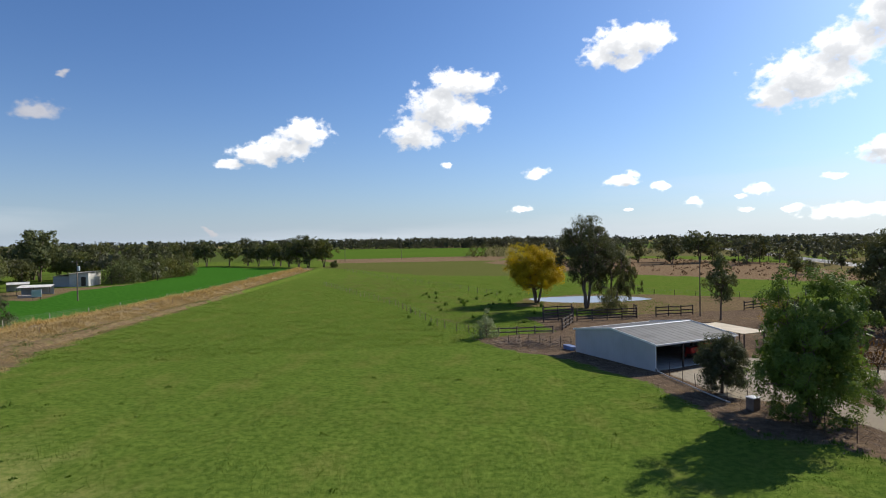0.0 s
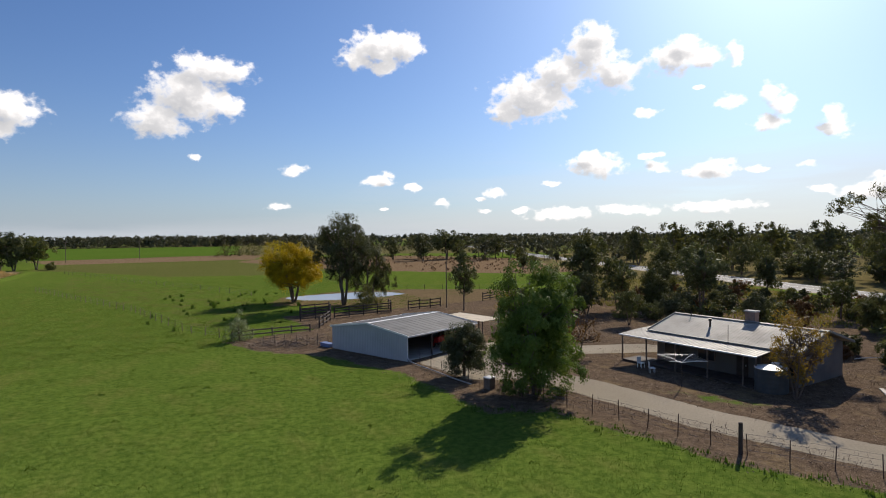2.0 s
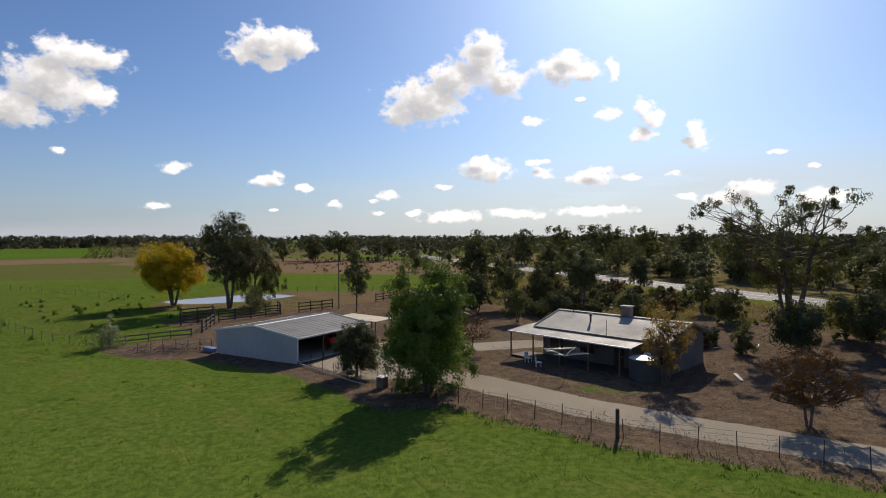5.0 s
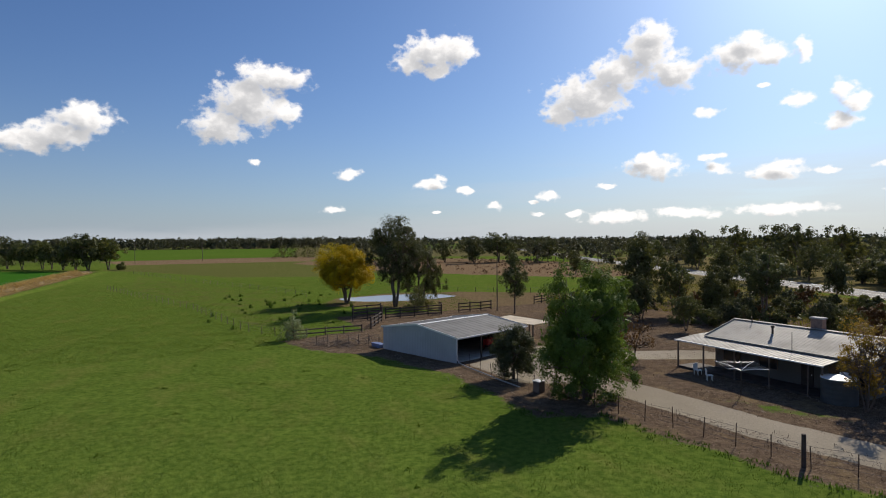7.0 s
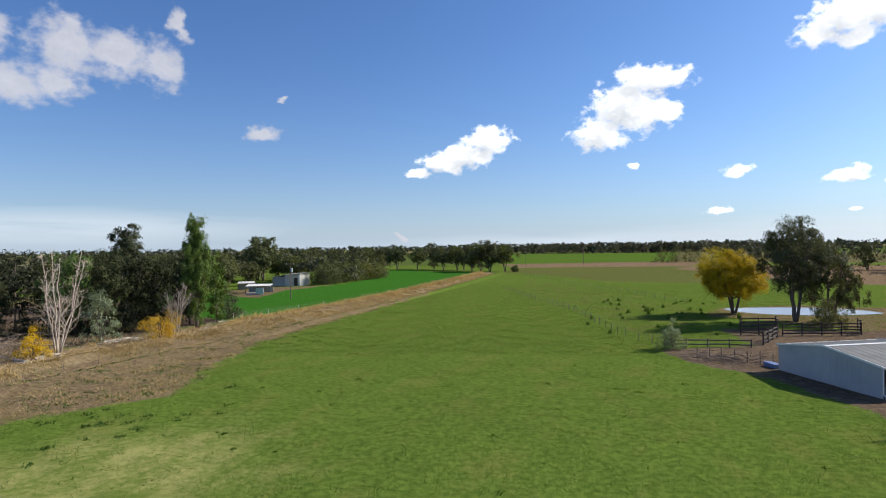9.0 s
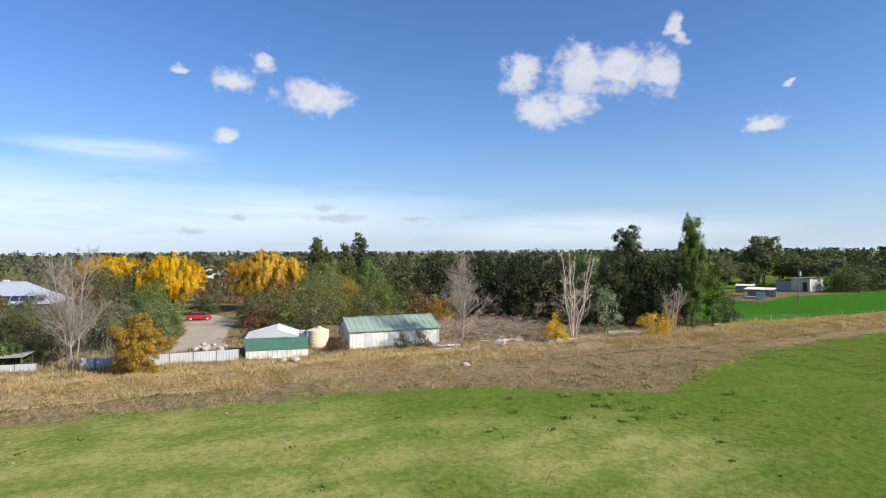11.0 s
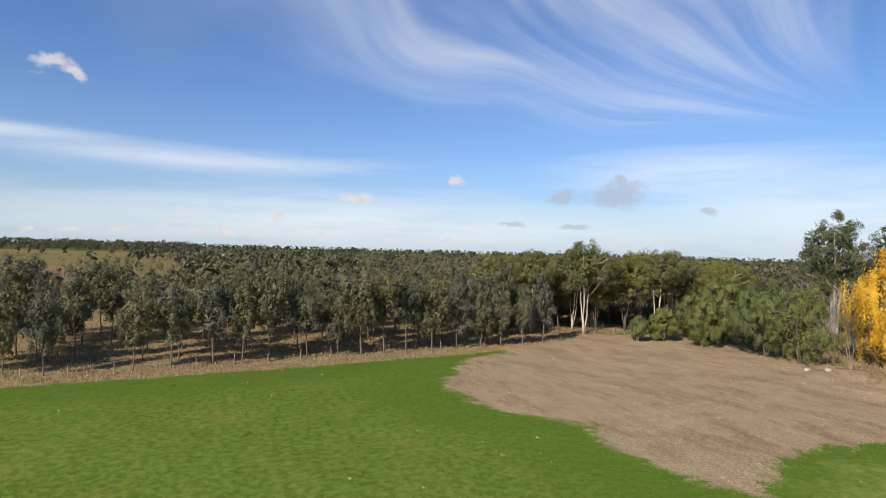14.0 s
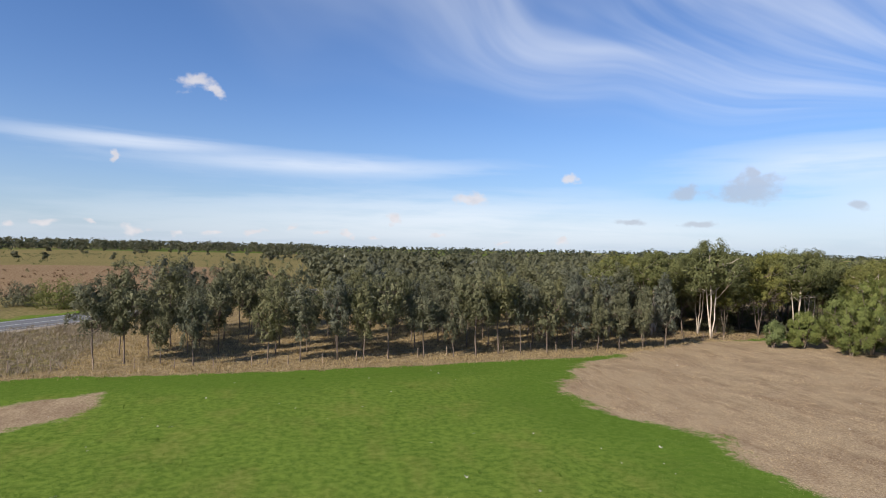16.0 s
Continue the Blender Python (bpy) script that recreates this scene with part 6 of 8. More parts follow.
def gable_roof(root, x0, x1, y0, y1, eave, ridge, mat, over=0.25, pitch=0.76, rib=0.02, trim=TRIM_WHITE):
    ym = (y0 + y1) / 2
    slope = (ridge - eave) / (ym - y0)
    lo = eave - over * slope
    a0, a1 = x0 - over, x1 + over
    part("roof", Geo().sheet((a0, y0 - over, lo), (a1, y0 - over, lo), (a1, ym, ridge), (a0, ym, ridge), 0.03, pitch, rib), mat, root)
    part("roof", Geo().sheet((a1, y1 + over, lo), (a0, y1 + over, lo), (a0, ym, ridge), (a1, ym, ridge), 0.03, pitch, rib), mat, root)
    part("ridge_cap", prism([(a0, ym - 0.22, ridge + 0.02), (a0, ym, ridge + 0.075), (a0, ym + 0.22, ridge + 0.02)], a1 - a0, (1, 0, 0)), trim, root, "pale ridge capping")
    for x in (a0, a1):
        for y in (y0 - over, y1 + over):
            part("barge_board", Geo().beam((x, y, lo + 0.02), (x, ym, ridge + 0.02), 0.06, 0.16), trim, root, "pale metal barge board")
    for y in (y0 - over - 0.07, y1 + over + 0.07):
        part("gutter", Geo().box(((a0 + a1) / 2, y, lo - 0.04), (a1 - a0, 0.13, 0.11)), trim, root, "pale gutter")


def window_in(root, x, y, z, w, h, face=-1, frame_=TRIM_WHITE):
    """A window in a wall that runs along x; face: the way it looks along y."""
    f = part("window", Geo().box((x, y + face * 0.03, z), (w + 0.12, 0.07, h + 0.12)), frame_, root)
    part("pane", Geo().box((x, y + face * 0.07, z), (w, 0.02, h)), GLASS, f, "dark window glass")


def machinery_shed():
    s = thing("machinery_shed", "open-fronted farm shed of pale ribbed steel sheet", "shed", 18.35, 52.4, 0.0, 26.5)
    L, W, E_, R_ = 10.6, 11.0, 2.42, 3.15
    part("floor_slab", Geo().box((L / 2, W / 2, 0.04), (L - 0.1, W - 0.1, 0.16)), CONCRETE, s)
    gable = Geo().sheet((0, W, 0), (0, 0, 0), (0, 0, E_), (0, W, E_), 0.05, 0.24, 0.02)
    part("end_wall", gable, WALL_ZINC, s, "pale bluish ribbed end wall")
    part("gable", prism([(0, 0, E_), (0, W / 2, R_ - 0.03), (0, W, E_)], 0.06, (1, 0, 0)), WALL_ZINC, s)
    part("end_wall", Geo().sheet((L, 0, 0), (L, W, 0), (L, W, E_), (L, 0, E_), 0.05, 0.24, 0.02), WALL_ZINC, s)
    part("gable", prism([(L, 0, E_), (L, W / 2, R_ - 0.03), (L, W, E_)], 0.06, (-1, 0, 0)), WALL_ZINC, s)
    part("back_wall", Geo().sheet((L, W, 0), (0, W, 0), (0, W, E_), (L, W, E_), 0.05, 0.24, 0.02), WALL_ZINC, s)
    for x in (0.12, 3.6, 7.1, L - 0.12):
        part("front_post", Geo().box((x, 0.1, E_ / 2), (0.14, 0.14, E_)), DARK_STEEL, s)
    part("lintel", Geo().box((L / 2, 0.1, E_ - 0.12), (L, 0.1, 0.22)), WALL_ZINC, s)
    for x in (3.6, 7.1):
        part("rafter", Geo().beam((x, 0.1, E_ - 0.15), (x, W / 2, R_ - 0.15), 0.1, 0.16), DARK_STEEL, s)
    gable_roof(s, 0, L, 0, W, E_, R_, ROOF_GREY, 0.12, 0.76, 0.02)
    part("downpipe", Geo().tube([(-0.06, -0.12, E_ - 0.1), (-0.06, -0.12, 0.4), (-0.06, -0.3, 0.25)], 0.05, 8), TRIM_WHITE, s)


machinery_shed()


def tractor(x, y, turn):
    t = thing("tractor", "red farm tractor parked inside the shed", "tractor", x, y, 0.12, turn)
    part("hood", Geo().box((0.95, 0, 0.95), (1.5, 0.62, 0.55), 0, 0.92).box((1.72, 0, 0.9), (0.06, 0.5, 0.5)), RED_PAINT, t)
    part("chassis", Geo().box((0.3, 0, 0.6), (2.6, 0.4, 0.35)), DARK_STEEL, t)
    part("seat", Geo().box((-0.55, 0, 1.05), (0.45, 0.5, 0.12)).box((-0.78, 0, 1.3), (0.1, 0.5, 0.5)), RUBBER, t)
    part("steering_wheel", Geo().tube([(0.05, 0.2 * math.cos(a), 1.4 + 0.2 * math.sin(a)) for a in np.linspace(0, 6.283, 13)], 0.02, 5), RUBBER, t)
    part("exhaust", Geo().tube([(1.2, 0.2, 1.2), (1.2, 0.2, 2.0)], 0.04, 8), DARK_STEEL, t)
    for wx, wy, r, w in ((-0.6, 0.75, 0.72, 0.38), (-0.6, -0.75, 0.72, 0.38), (1.3, 0.65, 0.4, 0.24), (1.3, -0.65, 0.4, 0.24)):
        wheel = part("wheel", Geo().tube([(wx, wy - w / 2, r), (wx, wy - w / 2.4, r), (wx, wy + w / 2.4, r), (wx, wy + w / 2, r)], [r * 0.9, r, r, r * 0.9], 22), RUBBER, t)
        part("rim", Geo().tube([(wx, wy - w / 2 - 0.01, r), (wx, wy + w / 2 + 0.01, r)], r * 0.55, 16), RED_PAINT, wheel, "red wheel rim")
    for wy in (0.75, -0.75):
        part("mudguard", Geo().box((-0.6, wy, 1.5), (1.1, 0.42, 0.05)), RED_PAINT, t)


tractor(24.4, 57.5, 215)


def car(label, x, y, turn, paint, z=0.0, length=4.6):
    c = thing("car", label, "car", x, y, z, turn)
    k = length / 4.6
    body = Geo()
    rows_ = ((-2.3, 0.45, 0.78, 0.74), (-2.2, 0.3, 0.92, 0.84), (-1.2, 0.26, 0.98, 0.88), (0.9, 0.26, 0.96, 0.88), (2.0, 0.28, 0.84, 0.84), (2.3, 0.4, 0.66, 0.7))
    for i, (xx, lo, hi, w) in enumerate(rows_):
        for yy, zz in ((-w, lo), (w, lo), (w * 1.0, (lo + hi) / 2 + 0.1), (w * 0.9, hi), (-w * 0.9, hi), (-w, (lo + hi) / 2 + 0.1)):
            body.v.append((xx * k, yy, zz))
        if i:
            n = (i - 1) * 6
            body.f += [(n + j, n + (j + 1) % 6, n + 6 + (j + 1) % 6, n + 6 + j) for j in range(6)]
    body.f += [(5, 4, 3, 2, 1, 0), tuple(range(30, 36))]
    bo = part("body", body, paint, c, smooth=False)
    cab = Geo()
    for zz, x0, x1, w in ((0.95, -1.75, 1.05, 0.76), (1.4, -1.15, 0.35, 0.6)):
        cab.v += [(x0 * k, -w, zz), (x1 * k, -w, zz), (x1 * k, w, zz), (x0 * k, w, zz)]
    cab.f = [(4, 5, 6, 7), (0, 1, 5, 4), (1, 2, 6, 5), (2, 3, 7, 6), (3, 0, 4, 7)]
    part("windows", cab, GLASS, bo, "dark tinted glass")
    part("roof", Geo().box((-0.4 * k, 0, 1.41), (1.5 * k, 1.2, 0.05), 0, 0.9), paint, bo)
    for wx in (-1.4, 1.4):
        for wy in (-0.78, 0.78):
            wh = part("wheel", Geo().tube([(wx * k, wy - 0.1, 0.32), (wx * k, wy + 0.1, 0.32)], 0.32, 16), RUBBER, c)
            part("rim", Geo().tube([(wx * k, wy - 0.11, 0.32), (wx * k, wy + 0.11, 0.32)], 0.2, 12), ZINC, wh, "bright wheel rim")
    for wy in (-0.6, 0.6):
        part("headlight", Geo().box((2.27 * k, wy, 0.62), (0.08, 0.3, 0.14)), TRIM_WHITE, c, "clear headlight")
        part("tail_light", Geo().box((-2.27 * k, wy, 0.7), (0.08, 0.3, 0.14)), RED_PAINT, c, "red tail light")
    return c


car("glossy red sedan parked on the garden's gravel", -115.2, 9.0, 78, RED_PAINT, 0.02)
car("dark blue car on the sealed highway", 141.5, 172, 74, BLUE_PAINT, 0.17)
car("pale blue car on the sealed highway", 150, 196, 73, BLUE_ROOF, 0.17)


def lean_to():
    s = thing("carport", "low open carport with a pale iron roof", "carport", 29.8, 59.2, 0.0, 26.5)
    part("roof", Geo().sheet((0, 0, 2.15), (3.4, 0, 2.15), (3.4, 6.0, 2.35), (0, 6.0, 2.35), 0.03, 0.3, 0.012), BEIGE, s)
    for x in (0.15, 3.25):
        for y in (0.15, 3.0, 5.85):
            part("post", Geo().box((x, y, 1.08), (0.11, 0.11, 2.16)), TIMBER_DARK, s)
    part("back_wall", Geo().box((1.7, 5.95, 1.1), (3.4, 0.08, 2.2)), TIMBER_DARK, s, "dark board back wall")


lean_to()


def farmhouse():
    h = thing("farmhouse", "low grey farmhouse with a cream iron roof and veranda", "house", 39.4, 43.1, 0.0, math.degrees(math.atan2(-0.987, 0.163)))
    L, W, E_, R_ = 13.2, 7.8, 2.95, 4.1
    part("wall", Geo().box((L / 2, 0.35, 1.45), (L - 0.7, 0.14, 2.9)), WALL_HOUSE, h)
    part("wall", Geo().box((L / 2, W - 0.35, 1.45), (L - 0.7, 0.14, 2.9)), WALL_HOUSE, h)
    for x in (0.35, L - 0.35):
        part("wall", prism([(x, 0.42, 0), (x, W - 0.42, 0), (x, W - 0.42, E_ - 0.05), (x, W / 2, R_ - 0.1), (x, 0.42, E_ - 0.05)], 0.14, (1 if x < 1 else -1, 0, 0)), WALL_HOUSE, h)
    gable_roof(h, 0, L, 0, W, E_, R_, ROOF_CREAM, 0.28, 0.3, 0.012, ROOF_CREAM)
    part("veranda_roof", Geo().sheet((-1.7, -2.5, 2.5), (11.4, -2.5, 2.5), (11.4, -0.1, 2.74), (-1.7, -0.1, 2.74), 0.03, 0.3, 0.022), ROOF_CREAM, h, "cream skillion veranda roof")
    part("veranda_roof", Geo().sheet((-1.7, -0.1, 2.74), (0.3, -0.1, 2.74), (0.3, 3.5, 2.85), (-1.7, 3.5, 2.85), 0.03, 0.3, 0.022), ROOF_CREAM, h)
    part("veranda_gutter", Geo().box((4.85, -2.56, 2.47), (13.1, 0.12, 0.1)), TRIM_WHITE, h)
    for x in (-1.5, 1.2, 4.2, 7.2, 10.2, 11.2):
        part("veranda_post", Geo().box((x, -2.35, 1.24), (0.1, 0.1, 2.48)), TIMBER, h)
    part("veranda_floor", Geo().box((4.9, -1.15, 0.08), (12.8, 2.4, 0.2)), TIMBER_DARK, h)
    ch = part("chimney", Geo().box((6.9, 4.6, 4.35), (0.9, 0.65, 1.1)), BRICK, h, "brick chimney with a pale cap")
    part("chimney_cap", Geo().box((6.9, 4.6, 4.95), (1.05, 0.8, 0.12)), CONCRETE, ch)
    part("flue", Geo().tube([(4.6, 2.0, 3.3), (4.6, 2.0, 4.15)], 0.09, 10).tube([(4.6, 2.0, 4.05), (4.6, 2.0, 4.25)], 0.15, 10), DARK_STEEL, h, "dark stove flue with a cowl")
    part("flue", Geo().tube([(1.6, 3.6, 3.7), (1.6, 3.6, 4.5)], 0.05, 8), DARK_STEEL, h)
    part("antenna", Geo().tube([(7.9, -0.6, 2.6), (7.9, -0.6, 4.3)], 0.025, 6), DARK_STEEL, h)
    d = part("door", Geo().box((8.6, 0.26, 1.15), (0.95, 0.08, 2.1)), TIMBER_DARK, h, "dark timber door")
    part("handle", Geo().box((8.95, 0.2, 1.05), (0.05, 0.08, 0.12)), ZINC, d)
    for x, w in ((2.0, 1.5), (5.4, 1.5), (10.8, 1.1), (12.6, 0.9)):
        window_in(h, x, 0.28, 1.5, w, 1.1, -1, TIMBER)


farmhouse()


def water_tank(x, y, r, h_, wall, lid, label, cone=0.25):
    t = thing("water_tank", label, "tank", x, y, height(x, y))
    part("tank_wall", Geo().tube([(0, 0, -0.05)] + [(0, 0, h_ * i / 10) for i in range(11)], [r] + [r * (1.0 if i % 2 else 0.985) for i in range(11)], 32), wall, t)
    part("lid", Geo().tube([(0, 0, h_), (0, 0, h_ + 0.05), (0, 0, h_ + cone)], [r * 1.02, r * 1.02, 0.15], 32), lid, t, "pale shallow conical lid")
    part("hatch", Geo().tube([(r * 0.4, 0, h_ + cone * 0.5), (r * 0.4, 0, h_ + cone + 0.1)], 0.28, 14), lid, t)


water_tank(39.6, 30.9, 1.15, 1.75, TANK_GREY, TRIM_WHITE, "grey round water tank with a white lid")
water_tank(-75.4, 20.0, 1.4, 2.1, BEIGE, BEIGE, "beige round water tank beside the green shed", 0.5)


def clothes_line(x, y):
    c = thing("clothes_line", "rotary clothes line with thin metal arms", "clothes line", x, y, height(x, y), 20)
    part("pole", Geo().tube([(0, 0, -0.1), (0, 0, 2.35)], 0.035, 8), DARK_STEEL, c)
    tips = []
    for k in range(4):
        a = k * math.pi / 2
        tip = (2.0 * math.cos(a), 2.0 * math.sin(a), 2.25)
        tips.append(Vector(tip))
        part("arm", Geo().tube([(0, 0, 1.85), (1.0 * math.cos(a), 1.0 * math.sin(a), 2.12), tip], 0.022, 6), ZINC, c)
    wires = Geo()
    for u in (1.0, 0.8, 0.6):
        for k in range(4):
            wires.tube([tips[k] * u + Vector((0, 0, 2.3 * (1 - u))), tips[(k + 1) % 4] * u + Vector((0, 0, 2.3 * (1 - u)))], 0.006, 3)
    part("line", wires, ZINC, c)


clothes_line(34.5, 34.6)


def small_things():
    b_ = thing("pump_box", "small weathered box with a white lid by the fence", "box", 20.9, 40.6, height(20.9, 40.6), 25)
    part("body", Geo().box((0, 0, 0.4), (0.68, 0.6, 0.9)), TIMBER, b_)
    part("lid", Geo().box((0, 0, 0.88), (0.78, 0.7, 0.06)), TRIM_WHITE, b_, "white lid")
    p = thing("plank", "pale plank lying on bare dirt", "plank", 46.2, 26.8, height(46.2, 26.8) + 0.06, 42)
    part("board", Geo().box((0, 0, 0), (2.6, 0.28, 0.07)), TIMBER_BLEACHED, p)
    pipe = thing("pipe", "long pale grey pipe lying along the fence", "pipe", 0, 0, 0)
    pts = [(18.4, 52.0), (18.5, 50.0), (19.1, 47.2), (19.5, 44.4), (19.9, 41.8)]
    part("pipe_run", Geo().tube([(x, y, height(x, y) + 0.14) for x, y in pts], 0.05, 8), CONCRETE, pipe)
    hose = thing("hose", "pale garden hose on the dirt", "hose", 0, 0, 0)
    part("hose_run", Geo().tube([(56 + 3 * t + math.sin(t * 2.4) * 0.8, 34 + math.cos(t * 2) * 1.1, 0.08) for t in np.linspace(0, 2.2, 14)], 0.05, 6), TRIM_WHITE, hose)
    tub = thing("tub", "blue plastic trough beside the shed", "trough", 13.2, 63.6, height(13.2, 63.6), 110)
    part("shell", Geo().box((0, 0, 0.2), (1.7, 0.7, 0.42), 0, 1.1), BLUE_PLASTIC, tub)
    for x, y, a in ((36.2, 41.0, 10), (35.6, 39.0, 60)):
        c = thing("garden_chair", "pale garden chair in the house shade", "chair", x, y, height(x, y), a)
        part("seat", Geo().box((0, 0, 0.42), (0.5, 0.5, 0.05)), TRIM_WHITE, c)
        part("backrest", Geo().box((0, 0.25, 0.68), (0.5, 0.05, 0.5)), TRIM_WHITE, c)
        for lx in (-0.2, 0.2):
            for ly in (-0.2, 0.2):
                part("leg", Geo().box((lx, ly, 0.2), (0.04, 0.04, 0.42)), TRIM_WHITE, c)


small_things()

# ---- fences ----


def spread(line, gap):
    """Points at even steps along a line."""
    out, left = [], 0.0
    for (ax, ay), (bx, by) in zip(line, line[1:]):
        n = math.hypot(bx - ax, by - ay)
        while left < n:
            out.append((ax + (bx - ax) * left / n, ay + (by - ay) * left / n, math.atan2(by - ay, bx - ax)))
            left += gap
        left -= n
    return out


def wire_fence(label, line, gap, h_, mat, wires=(0.3, 0.6, 0.9, 1.15), r=0.03, lean=0.05, seed=3):
    rnd = random.Random(seed)
    f = thing("fence", label, "fence")
    pts = spread(line, gap)
    for x, y, a in pts:
        z = height(x, y)
        hh = h_ * rnd.uniform(0.92, 1.08)
        part("post", Geo().tube([(x, y, z - 0.2), (x + rnd.gauss(0, lean), y + rnd.gauss(0, lean), z + hh)], [r, r * 0.85], 5), mat, f)
    g = Geo()
    for w in wires:
        for (ax, ay, _), (bx, by, _) in zip(pts, pts[1:]):
            g.tube([(ax, ay, height(ax, ay) + w), (bx, by, height(bx, by) + w)], 0.006, 3, False)
    part("wire", g, WIRE, f, "thin strained wires")
    return f


def rail_fence(label, line, gap, h_, rails, mat, seed=4, r=0.09):
    rnd = random.Random(seed)
    f = thing("rail_fence", label, "fence")
    pts = spread(line, gap)
    for x, y, a in pts:
        z = height(x, y)
        part("post", Geo().tube([(x, y, z - 0.2), (x, y, z + h_ * rnd.uniform(1.0, 1.12))], r, 7), mat, f)
    for (ax, ay, _), (bx, by, _) in zip(pts, pts[1:]):
        for k in range(rails):
            w = h_ * (k + 0.7) / rails
            part("rail", Geo().beam((ax, ay, height(ax, ay) + w + rnd.gauss(0, 0.03)), (bx, by, height(bx, by) + w + rnd.gauss(0, 0.03)), 0.06, 0.15), mat, f)
    return f


wire_fence("thin steel post and wire fence along the drive", [(18.9, 50.5), (20.3, 42), (22.6, 35), (24.9, 29), (26.7, 22.9), (29.6, 18.6), (32.4, 13.6), (36, 5), (41, -8)], 1.95, 1.25, POST_STEEL, seed=5)
strainer = thing("fence_post", "thick dark timber strainer post", "fence post", 26.75, 22.75, height(26.75, 22.75))
part("post", Geo().tube([(0, 0, -0.2), (0, 0, 1.72)], [0.12, 0.11], 8), TIMBER_DARK, strainer)
wire_fence("post and wire fence along the plantation", [(44, -56), (31, -60.4), (18, -61), (5.8, -61.8), (-10, -66.2), (-27.5, -69.3), (-51.3, -75.9), (-66, -77)], 3.6, 1.05, DEAD_BRANCH, r=0.05, seed=6)
wire_fence("sparse timber post fence along the western bank", [(-66, -45), (-63.6, -28), (-57.2, -9.9), (-55, 10.9), (-55.6, 40), (-55.4, 75), (-54.6, 118), (-57, 200)], 4.2, 0.75, DEAD_BRANCH, r=0.05, seed=7)
wire_fence("post and wire fence across the northern paddock", [(-33, 160), (-18, 126), (-9.3, 107.8), (-4, 90.2), (-0.7, 80.1), (3.5, 73)], 3.0, 1.1, TIMBER, r=0.05, seed=8)
wire_fence("far post and wire fence across the paddock", [(-40, 235), (-15, 178.6), (1.7, 144.9), (12, 122)], 4.5, 1.1, TIMBER, r=0.05, seed=9)
wire_fence("post and wire fence beside the green strip", [(40, 125), (57, 115), (66, 110), (90, 142), (100, 150)], 4.0, 1.1, TIMBER_DARK, r=0.06, seed=10)
wire_fence("post and wire fence along the crop", [(-65, 86), (-61, 106), (-59.8, 120), (-59.2, 136), (-61, 190), (-64, 250)], 8.0, 1.1, TIMBER_BLEACHED, r=0.06, seed=12)
wire_fence("rough wire fence beside the shed", [(13.4, 64.2), (10, 66.2), (6.5, 66.4)], 1.2, 1.25, TIMBER, r=0.05, seed=13)
rail_fence("low timber rail fence in the paddock", [(4, 72.7), (7.6, 73.6), (11.3, 74.4), (15.5, 75.2)], 2.4, 0.95, 2, TIMBER, 14)
rail_fence("dark timber stock yard rails", [(13.8, 84.3), (18.6, 86.0), (19.2, 90.4), (14.4, 88.8), (13.8, 84.3)], 2.4, 1.7, 4, TIMBER_DARK, 15)
rail_fence("dark timber stock yard rails", [(18.8, 85.2), (24, 86.4), (28.4, 87.4), (29.4, 93)], 2.4, 1.6, 4, TIMBER_DARK, 16)
rail_fence("dark timber stock yard rails", [(15, 77), (16.8, 81), (18.6, 85)], 2.2, 1.5, 3, TIMBER_DARK, 17)
rail_fence("dark timber stock yard rails", [(31.5, 88.7), (35.5, 89.8), (39.8, 91.2)], 2.2, 1.5, 3, TIMBER_DARK, 18)
rail_fence("dark timber rails beside the green strip", [(48, 95), (51, 96.7), (54.5, 98.8), (62, 102.2)], 2.4, 1.4, 3, TIMBER_DARK, 19)


def power_pole(x, y, h_, arm, label, box=False, turn=0.0, r=0.15):
    p = thing("power_pole", label, "power pole", x, y, height(x, y), turn)
    part("pole", Geo().tube([(0, 0, -0.3), (0, 0, h_)], [r, r * 0.7], 9), TIMBER, p)
    if arm:
        a = part("crossarm", Geo().box((0, 0, h_ - 0.35), (arm, 0.12, 0.12)), TIMBER, p)
        for x_ in (-arm * 0.45, 0.0, arm * 0.45):
            part("insulator", Geo().tube([(x_, 0, h_ - 0.28), (x_, 0, h_ - 0.08)], [0.06, 0.04], 8), TRIM_WHITE, a)
    if box:
        part("transformer", Geo().tube([(0.32, 0, h_ - 2.2), (0.32, 0, h_ - 1.2)], 0.25, 12), ZINC, p, "grey transformer")


power_pole(-78.6, 125.6, 8.6, 1.9, "timber power pole with a crossarm and transformer", True, 20)
power_pole(38.1, 88.6, 8.6, 0, "plain timber pole beside the stock yards", r=0.1)
for x, y in ((-27, 372), (-58, 345), (20, 420)):
    power_pole(x, y, 10.5, 2.0, "distant timber power pole at the field's edge")

# ---- the western sheds and houses ----


